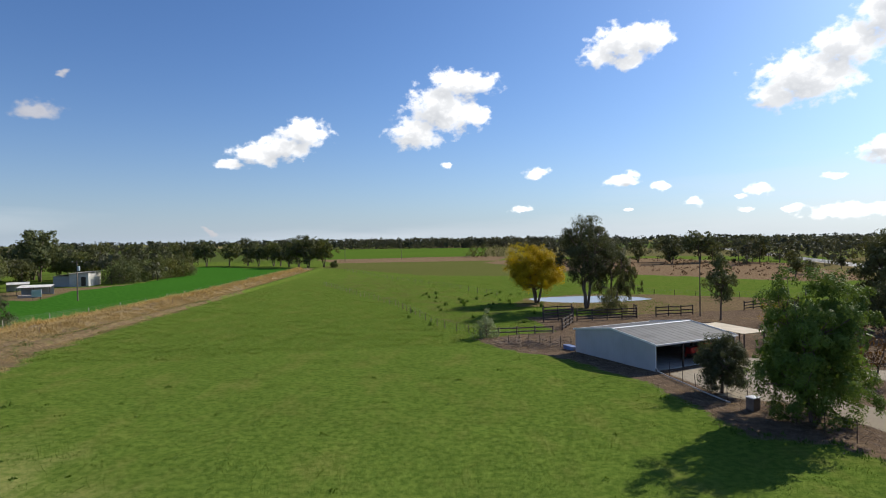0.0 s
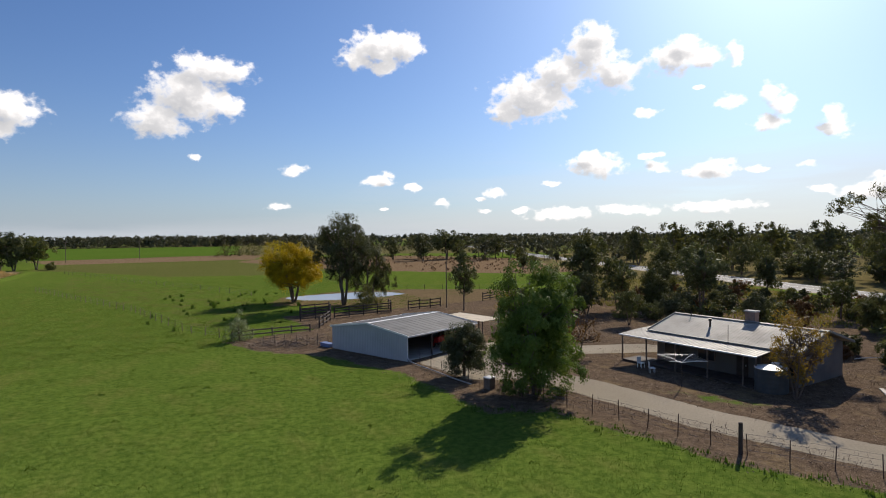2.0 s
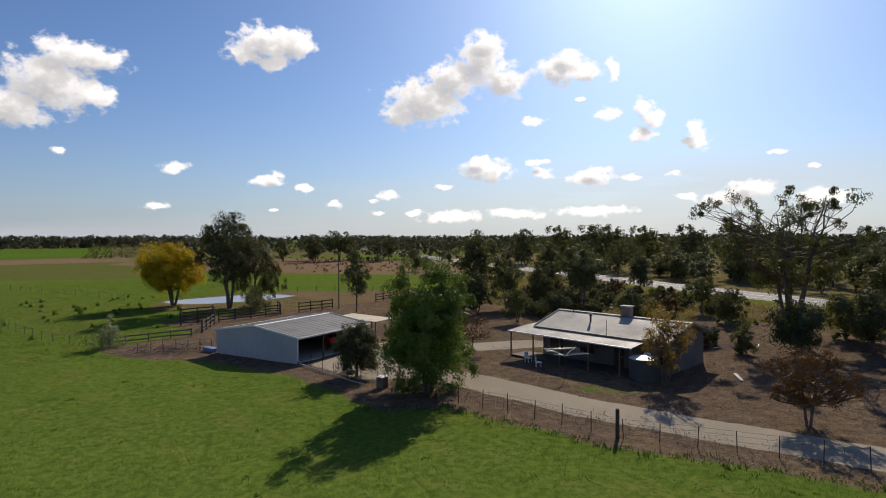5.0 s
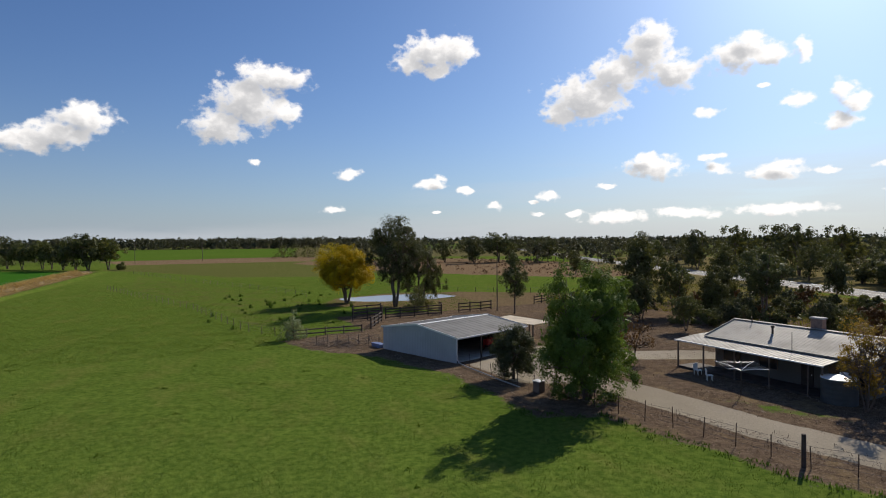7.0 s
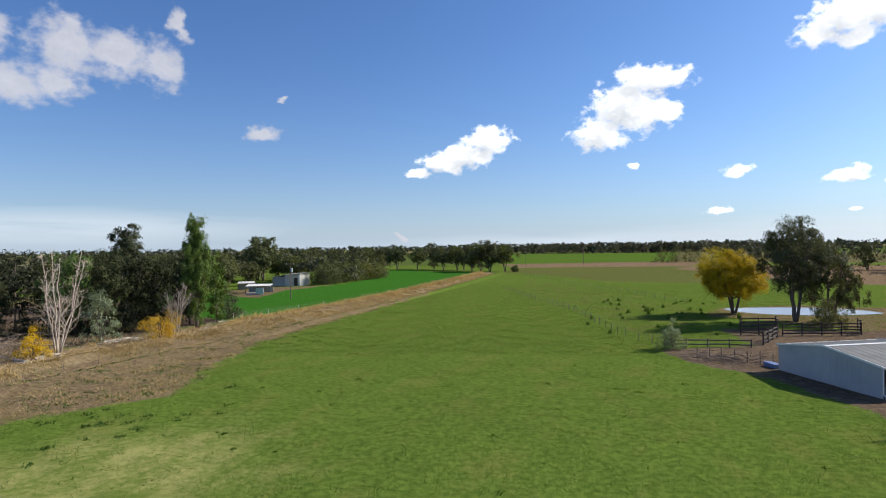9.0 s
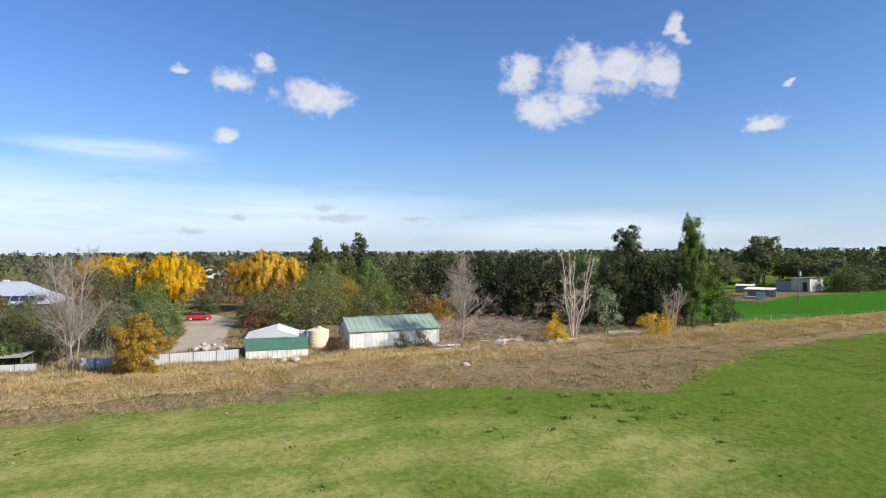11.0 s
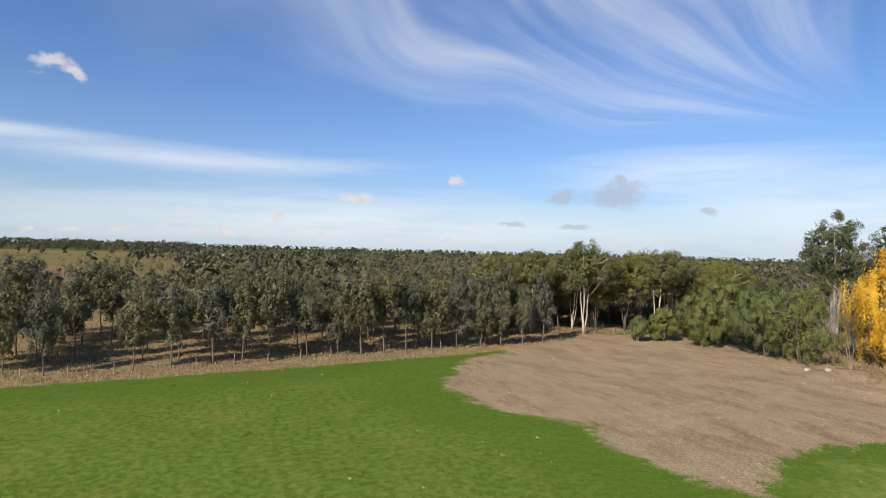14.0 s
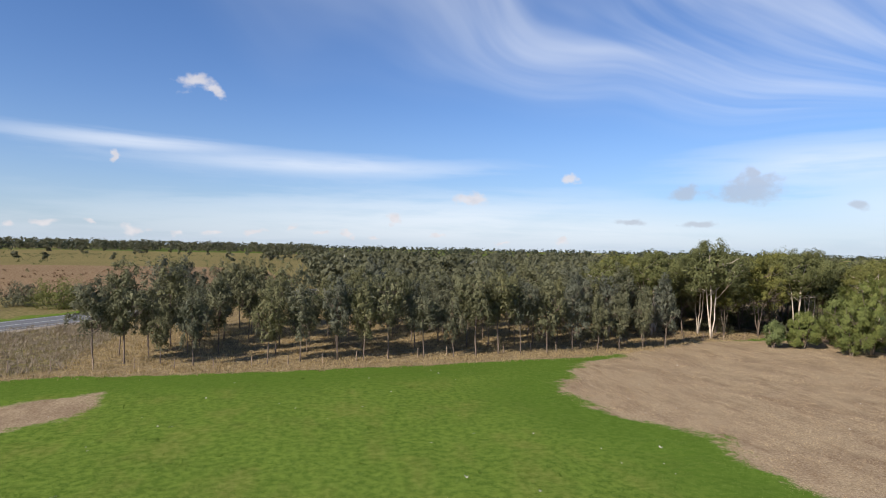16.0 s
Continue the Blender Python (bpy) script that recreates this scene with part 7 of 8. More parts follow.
def long_shed():
    s = thing("garden_shed", "long white-walled shed with a pale green iron roof", "shed", -71.2, 22.9, 0.0, math.degrees(math.atan2(0.993, 0.119)))
    L, W, E_, R_ = 11.9, 7.4, 2.25, 3.55
    part("wall", Geo().sheet((0, 0, 0), (L, 0, 0), (L, 0, E_), (0, 0, E_), 0.08, 0.5, 0.02), WALL_WHITE, s, "weathered white sheet wall")
    part("wall", Geo().sheet((L, W, 0), (0, W, 0), (0, W, E_), (L, W, E_), 0.08, 0.5, 0.02), WALL_WHITE, s)
    for x, w in ((0.05, 1), (L - 0.05, -1)):
        part("wall", prism([(x, 0.1, 0), (x, W - 0.1, 0), (x, W - 0.1, E_), (x, W / 2, R_ - 0.06), (x, 0.1, E_)], 0.08, (w, 0, 0)), WALL_WHITE, s)
    gable_roof(s, 0, L, 0, W, E_, R_, ROOF_GREEN, 0.15, 0.76, 0.03, ROOF_GREEN)
    for x in (2.4, 5.6):
        part("grey_panel", Geo().box((x, -0.03, 1.1), (0.9, 0.04, 2.0)), ZINC, s, "grey replaced wall sheet")


long_shed()


def green_shed():
    s = thing("garden_shed", "small grey-roofed shed with green cloth on its front", "shed", -69.9, 10.2, 0.0, math.degrees(math.atan2(6.7, 1.6)))
    L, W = 6.9, 6.0
    part("wall", Geo().sheet((0, 0, 0), (L, 0, 0), (L, 0, 0.95), (0, 0, 0.95), 0.08, 0.5, 0.02), WALL_WHITE, s, "weathered white lower wall")
    part("cloth", Geo().box((L / 2, -0.02, 1.65), (L + 0.1, 0.05, 1.42)), CLOTH_GREEN, s, "green shade cloth")
    part("wall", Geo().box((0.05, W / 2, 1.2), (0.08, W, 2.4)), WALL_ZINC, s)
    part("wall", Geo().box((L - 0.05, W / 2, 1.2), (0.08, W, 2.4)), WALL_ZINC, s)
    part("wall", Geo().box((L / 2, W, 1.2), (L, 0.08, 2.4)), WALL_ZINC, s)
    m = L * 0.5
    part("roof", Geo().sheet((-0.1, W, 2.4), (-0.1, 0.1, 2.4), (m, 0.1, 3.3), (m, W, 3.3), 0.03, 0.3, 0.025), WALL_ZINC, s)
    part("roof", Geo().sheet((L * 0.85, 0.1, 2.4), (L * 0.85, W, 2.4), (m, W, 3.3), (m, 0.1, 3.3), 0.03, 0.3, 0.025), WALL_ZINC, s)
    part("gable", prism([(-0.1, 0.12, 2.38), (L * 0.85, 0.12, 2.38), (m, 0.12, 3.27)], 0.05, (0, 1, 0)), WALL_ZINC, s)
    part("awning", Geo().sheet((L * 0.85, 0.0, 2.36), (L + 0.2, 0.0, 2.3), (L + 0.2, 3.0, 2.3), (L * 0.85, 3.0, 2.36), 0.03, 0.3, 0.025), ROOF_GREY, s)


green_shed()


def sheet_fence(label, line, h_, mat):
    f = thing("sheet_fence", label, "fence")
    for (ax, ay), (bx, by) in zip(line, line[1:]):
        part("panel", Geo().sheet((bx, by, -0.1), (ax, ay, -0.1), (ax, ay, h_), (bx, by, h_), 0.04, 0.3, 0.02), mat, f)
        part("post", Geo().box((ax, ay, h_ / 2), (0.08, 0.08, h_ + 0.1)), TIMBER, f)


sheet_fence("low weathered white sheet fence", [(-70.6, 9.6), (-70.9, 7.2), (-71.0, 4.8), (-71.2, 2.4), (-71.6, 0.0)], 1.15, WALL_ZINC)
sheet_fence("low weathered white sheet fence", [(-71.9, -3.1), (-72.6, -4.7), (-73.2, -6.2)], 1.1, WALL_ZINC)
sheet_fence("low weathered white sheet wall before the shelter", [(-74.0, -10.0), (-74.4, -12.0), (-74.8, -14.0)], 0.75, WALL_ZINC)


def shelter():
    s = thing("shelter", "low open shelter with a flat pale roof", "shelter", -76.6, -13.6, 0.0, 78)
    part("roof", Geo().sheet((-2.7, -1.6, 1.45), (2.7, -1.6, 1.45), (2.7, 1.6, 1.6), (-2.7, 1.6, 1.6), 0.05, 0.3, 0.025), ROOF_CREAM, s)
    for x in (-2.5, 0, 2.5):
        for y in (-1.45, 1.45):
            part("post", Geo().box((x, y, 0.72), (0.1, 0.1, 1.46)), TIMBER, s)
    part("back_panel", Geo().box((0, 1.45, 0.6), (5.2, 0.06, 1.1)), TIMBER_DARK, s)


shelter()


def hip_house(label, x, y, turn, L, W, e, r, roof, wall, panels=0):
    h = thing("house", label, "house", x, y, 0.0, turn)
    part("wall", Geo().box((0, 0, e / 2), (L, W, e)), wall, h)
    o, k = 0.6, max(0.05, (L - W) / 2)
    c = [(-L / 2 - o, -W / 2 - o, e - 0.1), (L / 2 + o, -W / 2 - o, e - 0.1), (L / 2 + o, W / 2 + o, e - 0.1), (-L / 2 - o, W / 2 + o, e - 0.1)]
    g = Geo()
    g.quad(c[0], c[1], (k, 0, r), (-k, 0, r)).quad(c[2], c[3], (-k, 0, r), (k, 0, r)).quad(c[1], c[2], (k, 0, r)).quad(c[3], c[0], (-k, 0, r)).quad(*reversed(c))
    rf = part("roof", g, roof, h)
    part("ridge_vent", Geo().box((0, 0, r + 0.1), (1.2, 1.0, 0.5), 0, 0.6), roof, rf)
    for i in range(panels):
        px = (i - (panels - 1) / 2) * 1.35
        q = Vector((px, -W / 2 - o + 1.5, e - 0.1 + 1.5 * (r - e + 0.1) / (W / 2 + o)))
        s = Vector((0, W / 2 + o, r - e + 0.1)).normalized()
        up = Vector((1, 0, 0)).cross(s)
        a = q - Vector((0.6, 0, 0)) - s * 0.75 + up * 0.08
        part("solar_panel", Geo().quad(a, a + Vector((1.2, 0, 0)), a + Vector((1.2, 0, 0)) + s * 1.5, a + s * 1.5).quad(a - up * 0.05, a + s * 1.5 - up * 0.05, a + s * 1.5 + Vector((1.2, 0, 0)) - up * 0.05, a + Vector((1.2, 0, 0)) - up * 0.05), SOLAR, rf, "dark blue solar panel")
    for x_ in (-L * 0.3, 0, L * 0.3):
        window_in(h, x_, -W / 2, 1.4, 1.4, 1.1)


hip_house("house with a blue-grey hipped roof and solar panels", -131, -22.2, 82, 17.0, 11.0, 3.5, 7.2, BLUE_ROOF, WALL_HOUSE, 11)
hip_house("far pale-roofed farm building behind trees", -225, 28, 80, 26, 12, 3.5, 6.5, WALL_WHITE, WALL_WHITE)
hip_house("far pale-roofed farm building behind trees", -70, -330, 10, 22, 10, 3.5, 6.0, WALL_WHITE, WALL_WHITE)
hip_house("far pale-roofed farm building behind trees", 5, -420, 10, 26, 10, 3.5, 6.5, WALL_WHITE, WALL_WHITE)


def white_house():
    s = thing("farm_building", "white-walled farm building with a cream low roof", "farm building", -105, 172, 0.0, 10)
    part("wall", Geo().box((0, 0, 1.9), (5.0, 9.0, 3.8)), WALL_WHITE, s)
    part("roof", Geo().sheet((-3, -5.1, 3.75), (3, -5.1, 4.1), (3, 5.1, 4.1), (-3, 5.1, 3.75), 0.06, 0.6, 0.04), ROOF_CREAM, s)
    part("lean_to", Geo().box((-4.7, 0, 1.5), (4.4, 8.0, 3.0)), WALL_ZINC, s)
    part("roof", Geo().sheet((-7.2, -4.5, 3.0), (-2.6, -4.5, 3.6), (-2.6, 4.5, 3.6), (-7.2, 4.5, 3.0), 0.06, 0.6, 0.04), ROOF_CREAM, s)
    # no opening is cut: the doorway's inner shade is this dark panel's colour
    part("door", Geo().box((1.2, -4.52, 1.4), (1.2, 0.08, 2.6)), DARK_STEEL, s, "dark panel standing in for a doorway's inner shade")
    box = thing("water_trough_sign", "pale box on two posts by the crop", "box", -89, 128, 0.0, 30)
    part("board", Geo().box((0, 0, 1.5), (1.8, 0.5, 1.5)), ZINC, box)
    for x in (-0.7, 0.7):
        part("post", Geo().box((x, 0, 0.4), (0.12, 0.12, 0.9)), TIMBER, box)


white_house()


def low_shed(x, y, turn, length, label):
    s = thing("low_shed", label, "shed", x, y, 0.0, turn)
    part("roof", Geo().sheet((0, 0, 1.9), (length, 0, 1.9), (length, 3.6, 2.3), (0, 3.6, 2.3), 0.05, 0.4, 0.03), WALL_WHITE, s)
    part("back_wall", Geo().box((length / 2, 3.5, 1.1), (length - 0.2, 0.08, 2.2)), WALL_ZINC, s)
    for u in (0.15, length / 2, length - 0.15):
        part("post", Geo().box((u, 0.15, 0.95), (0.12, 0.12, 1.9)), TIMBER, s)


low_shed(-101.5, 139.0, 20, 7.0, "low open shed with a pale flat roof beside the crop")
low_shed(-112.0, 150.0, 35, 5.0, "small open shed with a pale roof under the trees")
stack = thing("timber_stack", "stack of pale sawn timber beside the crop", "timber", -95.0, 134.0, 0.0, 25)
for k in range(9):
    part("plank", Geo().box(((k % 3) * 0.05, (k % 3) * 0.45 - 0.45, 0.12 + 0.2 * (k // 3)), (4.2 - 0.3 * (k % 2), 0.4, 0.16)), TIMBER_BLEACHED, stack)


def caravan(label, x, y, turn, length, tall_, paint):
    c = thing("caravan", label, "caravan", x, y, 0.0, turn)
    part("body", Geo().box((0, 0, 0.55 + tall_ / 2), (length, 2.3, tall_), 0, 0.94), paint, c)
    for u in (-0.29, 0.03, 0.31):
        part("window", Geo().box((u * length, -1.13, 0.5 + tall_ * 0.64), (length * 0.16, 0.06, 0.6)), GLASS, c, "dark caravan window")
    for u in (-0.5, 0.4):
        for y_ in (-1.0, 1.0):
            part("wheel", Geo().tube([(u, y_ - 0.1, 0.36), (u, y_ + 0.1, 0.36)], 0.36, 14), RUBBER, c)
    part("chassis", Geo().box((0, 0, 0.5), (length - 0.2, 1.6, 0.16)).box((length * 0.58, 0, 0.5), (1.4, 0.2, 0.12)), DARK_STEEL, c)


caravan("white caravan parked among garden trees", -156.7, -51.2, 50, 5.0, 2.1, TRIM_WHITE)
caravan("taller cream caravan behind the white one", -160.7, -48.4, 50, 3.4, 3.0, WALL_WHITE)


def palm(x, y, h_):
    p = thing("palm_tree", "short fan palm with a thick brown trunk", "palm tree", x, y, 0.0)
    rnd = random.Random(9)
    part("trunk", Geo().tube([(0, 0, -0.2), (0.05, 0, h_ * 0.4), (0, 0.05, h_ * 0.72)], [0.5, 0.42, 0.4], 10), BARK_GREY, p)
    for i in range(44):
        a, t = rnd.uniform(0, 6.283), rnd.uniform(-0.5, 1.2)
        d = Vector((math.cos(a) * math.cos(t), math.sin(a) * math.cos(t), math.sin(t)))
        base = Vector((0, 0, h_ * 0.72))
        hub = base + d * 1.1
        g = Geo().tube([base, hub], 0.03, 4)
        side = d.cross(Vector((0, 0, 1))).normalized()
        up = side.cross(d)
        for k in range(9):
            u = radians(-70 + 140 * k / 8)
            e = d * math.cos(u) + side * math.sin(u)
            w = e.cross(up).normalized() * 0.1
            g.quad(hub, hub + e * 0.6 + w, hub + e * 1.75 - Vector((0, 0, 0.3)), hub + e * 0.6 - w)
        part("frond", g, LEAF_PALE, p)


palm(-133, 19.6, 9.0)

# ---- logs, brush and tufts ----


def log_at(x, y, turn, length, r, seed):
    rnd = random.Random(seed)
    g_ = thing("log", "bleached fallen log on the straw bank", "log", x, y, height(x, y) + r * 0.8, turn)
    part("bole", Geo().tube([(-length / 2, 0, 0), (-length / 6, rnd.gauss(0, 0.15), 0.05), (length / 6, rnd.gauss(0, 0.15), 0.1), (length / 2, rnd.gauss(0, 0.2), 0.02)], [r, r * 0.9, r * 0.75, r * 0.4], 8), TIMBER_BLEACHED, g_)
    for k in range(3):
        s = rnd.uniform(-0.3, 0.4) * length
        part("branch", Geo().tube([(s, 0, 0.05), (s + rnd.uniform(0.2, 1.0), rnd.uniform(-1, 1), rnd.uniform(0.2, 0.9))], [r * 0.4, r * 0.12], 5), TIMBER_BLEACHED, g_)


for i in range(26):
    y = rng.uniform(33, 86)
    log_at(-60.5 - rng.uniform(0, 6) + (0.04 * (y - 50)), y, rng.uniform(0, 180), rng.uniform(1.4, 5.0), rng.uniform(0.07, 0.2), 300 + i)
for i, (x, y) in enumerate(((-55.7, -10.8), (-55.0, -10.2), (-66.5, 15.0), (-67, 13.8), (-61, -44), (-60.5, -46), (-56, 31), (-79.5, 5.6), (-80.3, 7.1), (-78.8, 6.6), (-81.4, 6.2), (-82.2, 8.0), (-80.6, 9.2), (-77.9, 8.4), (-83.5, 6.9))):
    rk = thing("rock", "pale rough rock in the dry grass", "rock", x, y, height(x, y))
    rr = random.Random(400 + i)
    bmr = bmesh.new()
    bmesh.ops.create_icosphere(bmr, subdivisions=2, radius=rr.uniform(0.3, 0.6))
    for q in bmr.verts:
        q.co = Vector((q.co.x * 1.3, q.co.y, q.co.z * 0.7)) * (1 + 0.35 * noise.noise(q.co * 2.5 + Vector((i, 0, 0)))) + Vector((0, 0, 0.15))
    mr = bpy.data.meshes.new("rock")
    bmr.to_mesh(mr)
    bmr.free()
    mr.materials.append(ROCK)
    part("stone", mr, None, rk)


def sticks(name, label, n, spot, mat, seed, length=(0.6, 2.2), lift=0.9):
    """A heap of dead branches."""
    rnd = random.Random(seed)
    g_ = Geo()
    for _ in range(n):
        x, y = spot(rnd)
        z = height(x, y) + rnd.uniform(0, lift)
        a, l = rnd.uniform(0, 6.283), rnd.uniform(*length)
        d = Vector((math.cos(a), math.sin(a), rnd.uniform(-0.3, 0.45))) * l
        r = rnd.uniform(0.006, 0.024) * (0.5 if lift < 0.1 else 1.5)
        g_.tube([Vector((x, y, z)), Vector((x, y, z)) + d * 0.5 + Vector((0, 0, rnd.uniform(-0.1, 0.2))), Vector((x, y, max(z + d.z, 0.05))) + Vector((d.x, d.y, 0))], [r, r * 0.8, r * 0.3], 3, False)
    return tagged(part(name, g_, mat), label, "brush", kind="stuff")


sticks("brush_heap", "grey heaps of dead branches beside the long shed", 3200, lambda r: (-75 + r.gauss(0, 5), 43 + r.gauss(0, 6)), DEAD_BRANCH, 1, (0.5, 2.4), 1.7)
sticks("brush_heap", "dead branches strewn along the bank", 700, lambda r: (-61.5 + r.gauss(0, 1.8), r.uniform(35, 88)), DEAD_BRANCH, 2, (0.4, 1.8), 0.35)
sticks("brush_heap", "twigs and bark along the drive's fence", 1800, lambda r: (lambda t: (18.0 + t * 14.5 + r.gauss(0, 0.9), 47 - t * 33 + r.gauss(0, 1.2) + 3 * math.sin(t * 3)))(r.random()), TIMBER, 3, (0.06, 0.2), 0.02)
sticks("brush_heap", "timber scraps beside the shed", 260, lambda r: (9 + r.gauss(0, 2.2), 66 + r.gauss(0, 1.5)), TIMBER, 4, (0.4, 1.6), 0.4)
sticks("brush_heap", "twigs and chips on the house yard's dirt", 2200, lambda r: (r.uniform(40, 66), r.uniform(12, 36)), TIMBER, 5, (0.06, 0.25), 0.01)


def tufts(name, label, spots, mat, seed, h_=(0.06, 0.14), blades=5, spread_=0.12, wide=0.035, lean=0.6):
    """Grass in tufts of single blades."""
    rnd = np.random.RandomState(seed)
    n = len(spots)
    s = np.repeat(spots, blades, axis=0)
    m = len(s)
    a = rnd.uniform(0, 6.283, m)
    foot = s[:, :2] + rnd.normal(0, spread_, (m, 2))
    z = lie(foot[:, 0], foot[:, 1]) - 0.01
    hh = rnd.uniform(*h_, m) * np.repeat(rnd.uniform(0.6, 1.4, n), blades) * (0.35 + 1.3 * lumps(foot[:, 0], foot[:, 1]))
    out = rnd.uniform(0.1, lean, m) * hh
    w = wide * rnd.uniform(0.6, 1.4, m)
    side = np.stack([-np.sin(a), np.cos(a)], -1) * w[:, None]
    p0 = np.column_stack([foot - side, z])
    p1 = np.column_stack([foot + side, z])
    p2 = np.column_stack([foot[:, 0] + np.cos(a) * out, foot[:, 1] + np.sin(a) * out, z + hh])
    v = np.stack([p0, p1, p2], 1).reshape(-1, 3)
    me = bpy.data.meshes.new(name)
    me.vertices.add(len(v))
    me.vertices.foreach_set("co", v.astype(np.float32).ravel())
    me.loops.add(len(v))
    me.loops.foreach_set("vertex_index", np.arange(len(v), dtype=np.int32))
    me.polygons.add(m)
    me.polygons.foreach_set("loop_start", np.arange(0, 3 * m, 3, dtype=np.int32))
    me.polygons.foreach_set("loop_total", np.full(m, 3, np.int32))
    me.update(calc_edges=True)
    me.materials.append(mat)
    return tagged(new(name, me), label, "grass", kind="stuff")


def scatter(seed, n, x0, x1, y0, y1, inside=(), outside=(), near_=0.0, far_=1e9, clump=0.0):
    rnd = np.random.RandomState(seed)
    p = np.column_stack([rnd.uniform(x0, x1, n), rnd.uniform(y0, y1, n)])
    d = np.hypot(p[:, 0], p[:, 1])
    keep = (d > near_) & (d < far_)
    for o in inside:
        keep &= distance(p[:, 0], p[:, 1], o) < rnd.uniform(-0.4, 1.0, n)
    for o in outside:
        keep &= distance(p[:, 0], p[:, 1], o) > rnd.uniform(-0.8, 0.8, n)
    if clump:
        keep &= np.array([noise.noise(Vector((x * clump, y * clump, 0.7))) > -0.08 for x, y in p])
    return p[keep]


def fade(p, d0, d1):
    """Fewer and fewer from d0 to d1."""
    d = np.hypot(p[:, 0], p[:, 1])
    return p[np.random.RandomState(77).uniform(0, 1, len(p)) > (d - d0) / (d1 - d0)]


DRIVE_STRIP = [(42.8, 1), (36, 18.4), (32, 28.5), (30.4, 37), (27.8, 46), (23.4, 46), (26, 37), (27.6, 27.5), (31.2, 16.8), (38.2, 0)]
bare = (STUBBLE, BARE_EAST, VERGE, WEST_DIRT, WEST_STRAW, YARD, GARDEN, CROP)
tufts("paddock_grass", "short green paddock grass in tufts", fade(scatter(1, 190000, -62, 40, -66, 100, (), bare, 20, 95), 50, 95), GRASS_BLADE, 21, (0.02, 0.06), 5, 0.3, 0.026, 1.3)
tufts("paddock_grass", "short green paddock grass in tufts", fade(scatter(2, 80000, -62, 40, 60, 190, (), bare, 66, 200), 66, 200), GRASS_BLADE, 22, (0.04, 0.10), 4, 0.4, 0.05)
tufts("weeds", "darker green weeds along the paddock's edges", np.array([(x + dx, y + dy) for (x, y, _) in spread([(17.0, 36), (21.8, 33), (25.0, 21.8), (30.4, 12.6), (36, 1)], 0.3) for dx, dy in [(random.Random(int(x * 977 + y * 131)).gauss(0, 0.35), random.Random(int(x * 577 + y * 331)).gauss(0, 0.35))]]), WEED_BLADE, 23, (0.08, 0.26), 10, 0.2, 0.04)
tussock = scatter(4, 46, -6, 17, 80, 135, (), (YARD, DAM_BARE), 70, 160)
tufts("tussocks", "dark green tussocks in the northern paddock", tussock, WEED_BLADE, 24, (0.3, 0.66), 34, 0.14, 0.055, 0.4)
tufts("weeds", "scattered dark weeds in the paddock", scatter(6, 170, -50, 30, -62, 60, (), bare, 22, 70), WEED_BLADE, 26, (0.05, 0.15), 14, 0.16, 0.05)
rank = np.random.RandomState(12)
tufts("weeds", "rank dark weed clumps at the drain's end of the paddock", np.column_stack([rank.normal(-35.0, 3.4, 24), rank.normal(34.0, 4.2, 24)]), WEED_BLADE, 39, (0.06, 0.19), 26, 0.24, 0.06, 1.0)
tufts("straw_grass", "dry straw grass on the western bank", scatter(5, 40000, -72, -52, -35, 130, (WEST_STRAW,), (), 0, 1e9, 0.18), GOLD_STRAW, 25, (0.08, 0.3), 9, 0.45, 0.022, 2.4)
tufts("straw_grass", "dry straw grass along the plantation fence", scatter(7, 45000, -66, 50, -130, -50, (VERGE,), (OLIVE_VERGE,)), STRAW_BLADE, 27, (0.06, 0.28), 6, 0.25, 0.035)
tufts("straw_grass", "dry stalks in the western dirt", scatter(8, 60000, -68, -36, -40, 150, (WEST_DIRT,), (), 0, 1e9, 0.5), GOLD_STRAW, 28, (0.05, 0.2), 4, 0.3, 0.02, 2.0)
tufts("stubble_stalks", "short dry stubble on bare ground", scatter(9, 40000, -68, -18, -78, -15, (STUBBLE,), ()), STUBBLE_BLADE, 29, (0.02, 0.07), 4, 0.2, 0.02)
tufts("straw_grass", "dry grass in the garden's edge", scatter(10, 14000, -90, -68, -60, 80, (GARDEN,), (GARDEN_PATH,)), STRAW_BLADE, 30, (0.15, 0.5), 6, 0.22, 0.04)
tufts("straw_grass", "dry tufts beside the highway", scatter(12, 30000, 30, 130, -130, 130, (OLIVE_EAST,), ()), foliage("olive_blades", (0.11, 0.12, 0.03), (0.24, 0.21, 0.08), 0.3, 0.2), 31, (0.15, 0.5), 6, 0.3, 0.06)
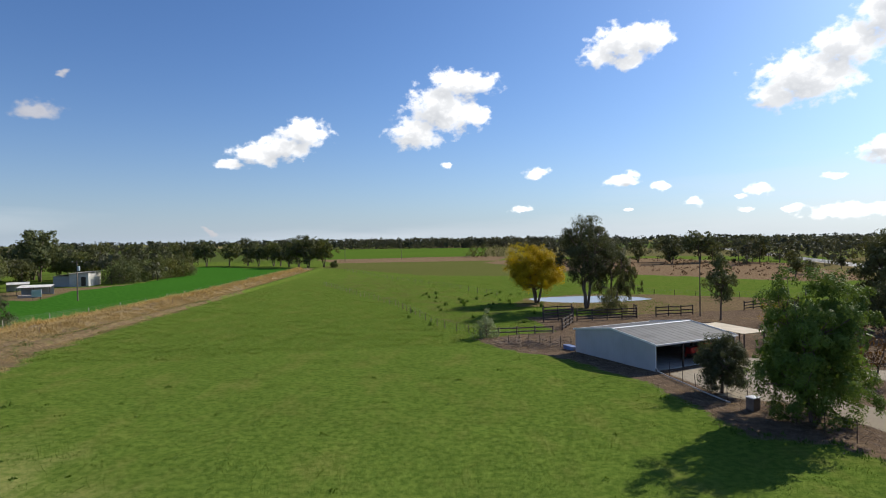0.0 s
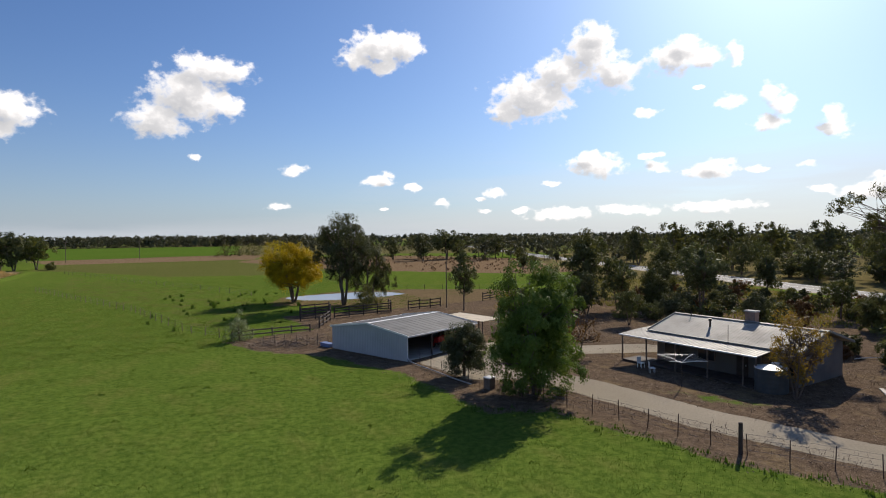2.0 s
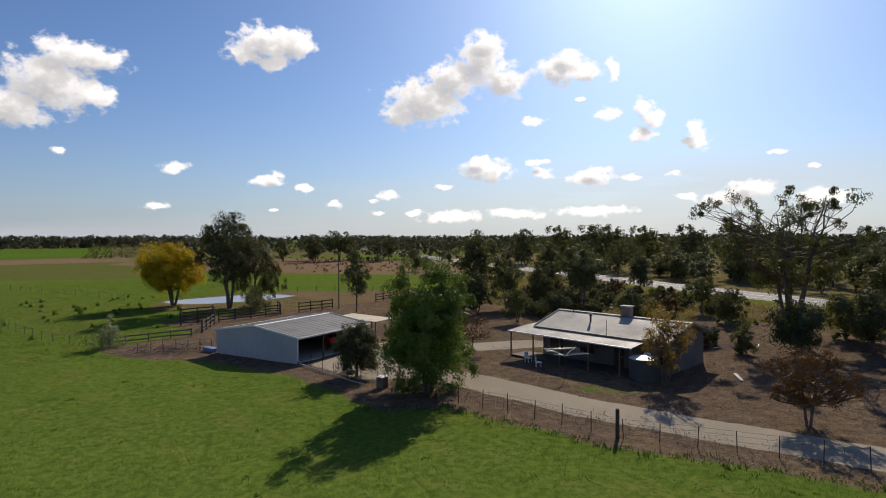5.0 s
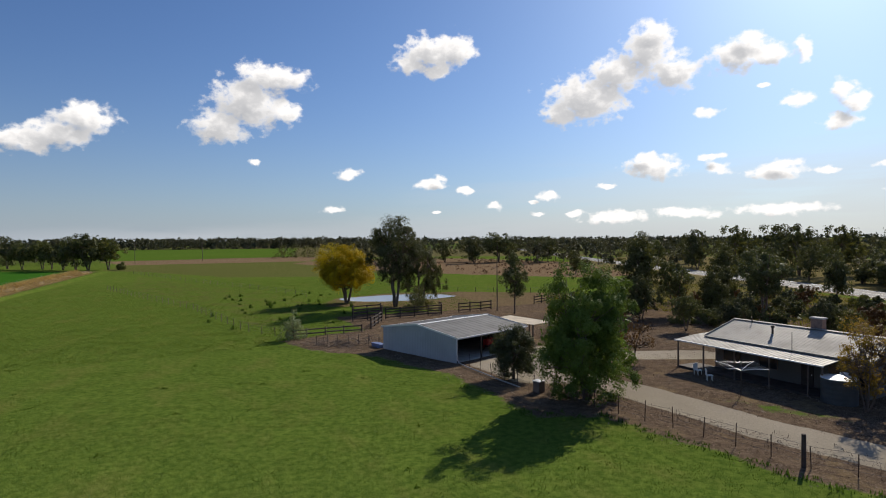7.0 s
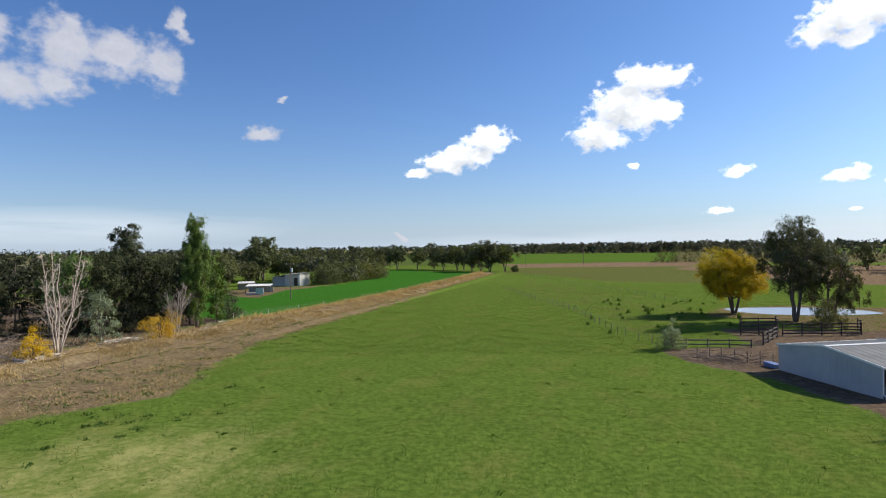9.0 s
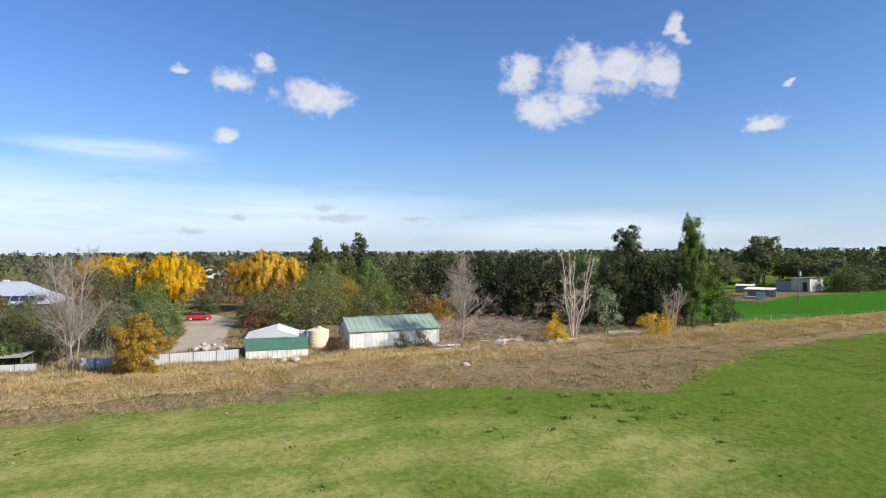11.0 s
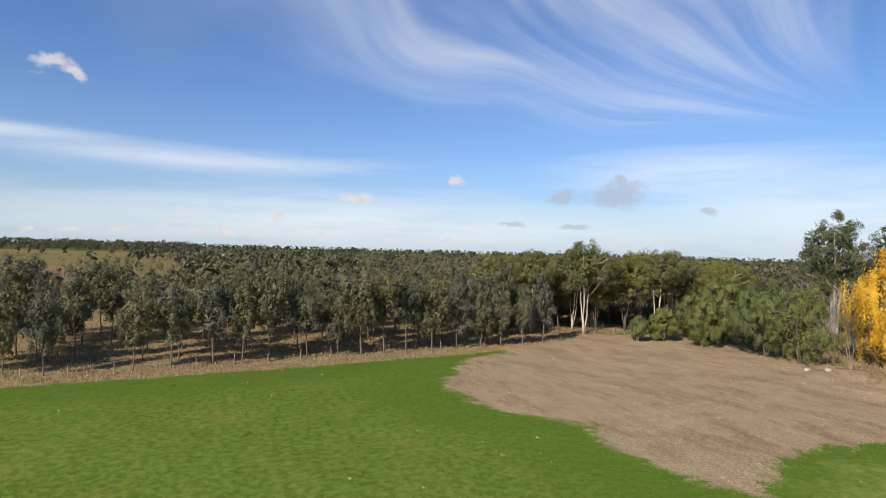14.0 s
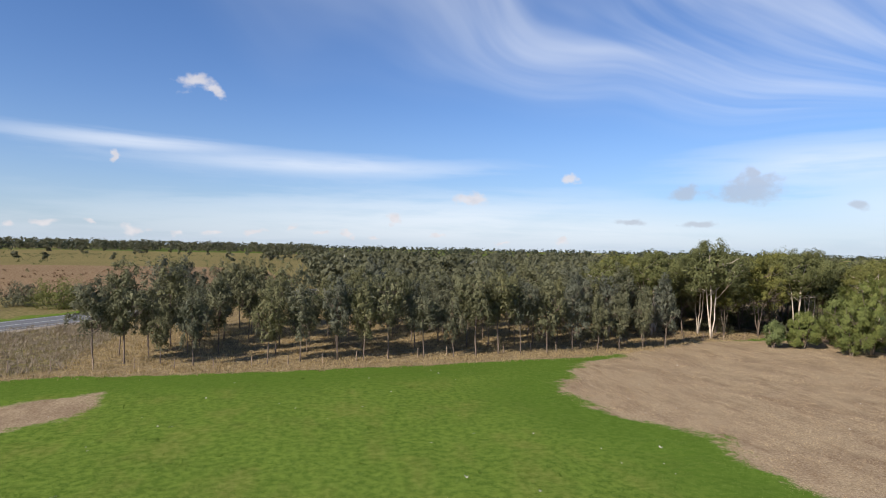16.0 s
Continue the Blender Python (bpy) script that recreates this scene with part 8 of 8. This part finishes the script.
tufts("leaf_litter", "dry brown leaf litter over the house yard", scatter(14, 60000, 5, 70, 0, 72, (YARD,), (DRIVE_STRIP, APRON)), DRY_LEAF, 33, (0.01, 0.05), 2, 0.15, 0.05, 2.5)
tufts("pale_litter", "small pale scraps lying in the paddock grass", scatter(15, 150, -60, 20, -60, 10, (), (VERGE, WEST_DIRT), 20, 70), TIMBER_BLEACHED, 34, (0.03, 0.1), 3, 0.05, 0.05, 2.0)
tufts("straw_grass", "tall golden sheaves of dry grass on the western bank", scatter(16, 40000, -72, -52, -32, 250, (WEST_STRAW,), (), 0, 1e9, 0.4), GOLD_STRAW, 35, (0.15, 0.5), 12, 0.4, 0.026, 2.4)
tufts("weeds", "green weeds creeping over the drain's dirt", scatter(17, 5200, -62, -38, -20, 120, (WEST_DIRT,), (WEST_STRAW,), 0, 1e9, 0.3), WEED_BLADE, 36, (0.04, 0.16), 8, 0.3, 0.05, 1.5)
sticks("brush_heap", "broken sticks and bark on the drain's dirt", 1500, lambda r: (lambda y: (-51.5 - abs(y - 20) * 0.03 + r.gauss(0, 3.0), y))(r.uniform(-20, 75)), DEAD_BRANCH, 6, (0.2, 1.1), 0.06)
for x, y, h_, rx, lf, seed in ((-107.1, 104.7, 18.2, 3.3, LEAF_DARK, 330),):
    stand(make_tree("tall_gum_tree", "tall round-headed dark gum above the belt of trees", seed, h_, rx, 9.0, BARK, lf, 0.35, 50, 110, 1.1, 0.32, 14, 0.0, 0.3, 0.0, 2, 0.3), x, y)
edge = np.array([(x, y) for x, y, _ in spread([(-60, 78), (-62.4, 87), (-59.2, 106), (-57.8, 120), (-57.2, 136), (-59, 190), (-62, 250)], 0.05)])
edge = edge + np.random.RandomState(8).normal(0, 0.8, edge.shape)
tufts("straw_grass", "tall golden grass between the drain and the crop", edge, GOLD_STRAW, 37, (0.25, 0.75), 9, 0.35, 0.05, 1.0)
tufts("straw_grass", "rough brown grass beside the highway", scatter(18, 22000, 20, 75, -125, -48, (OLIVE_VERGE,), ()), STRAW_BLADE, 38, (0.1, 0.4), 7, 0.3, 0.04, 1.4)
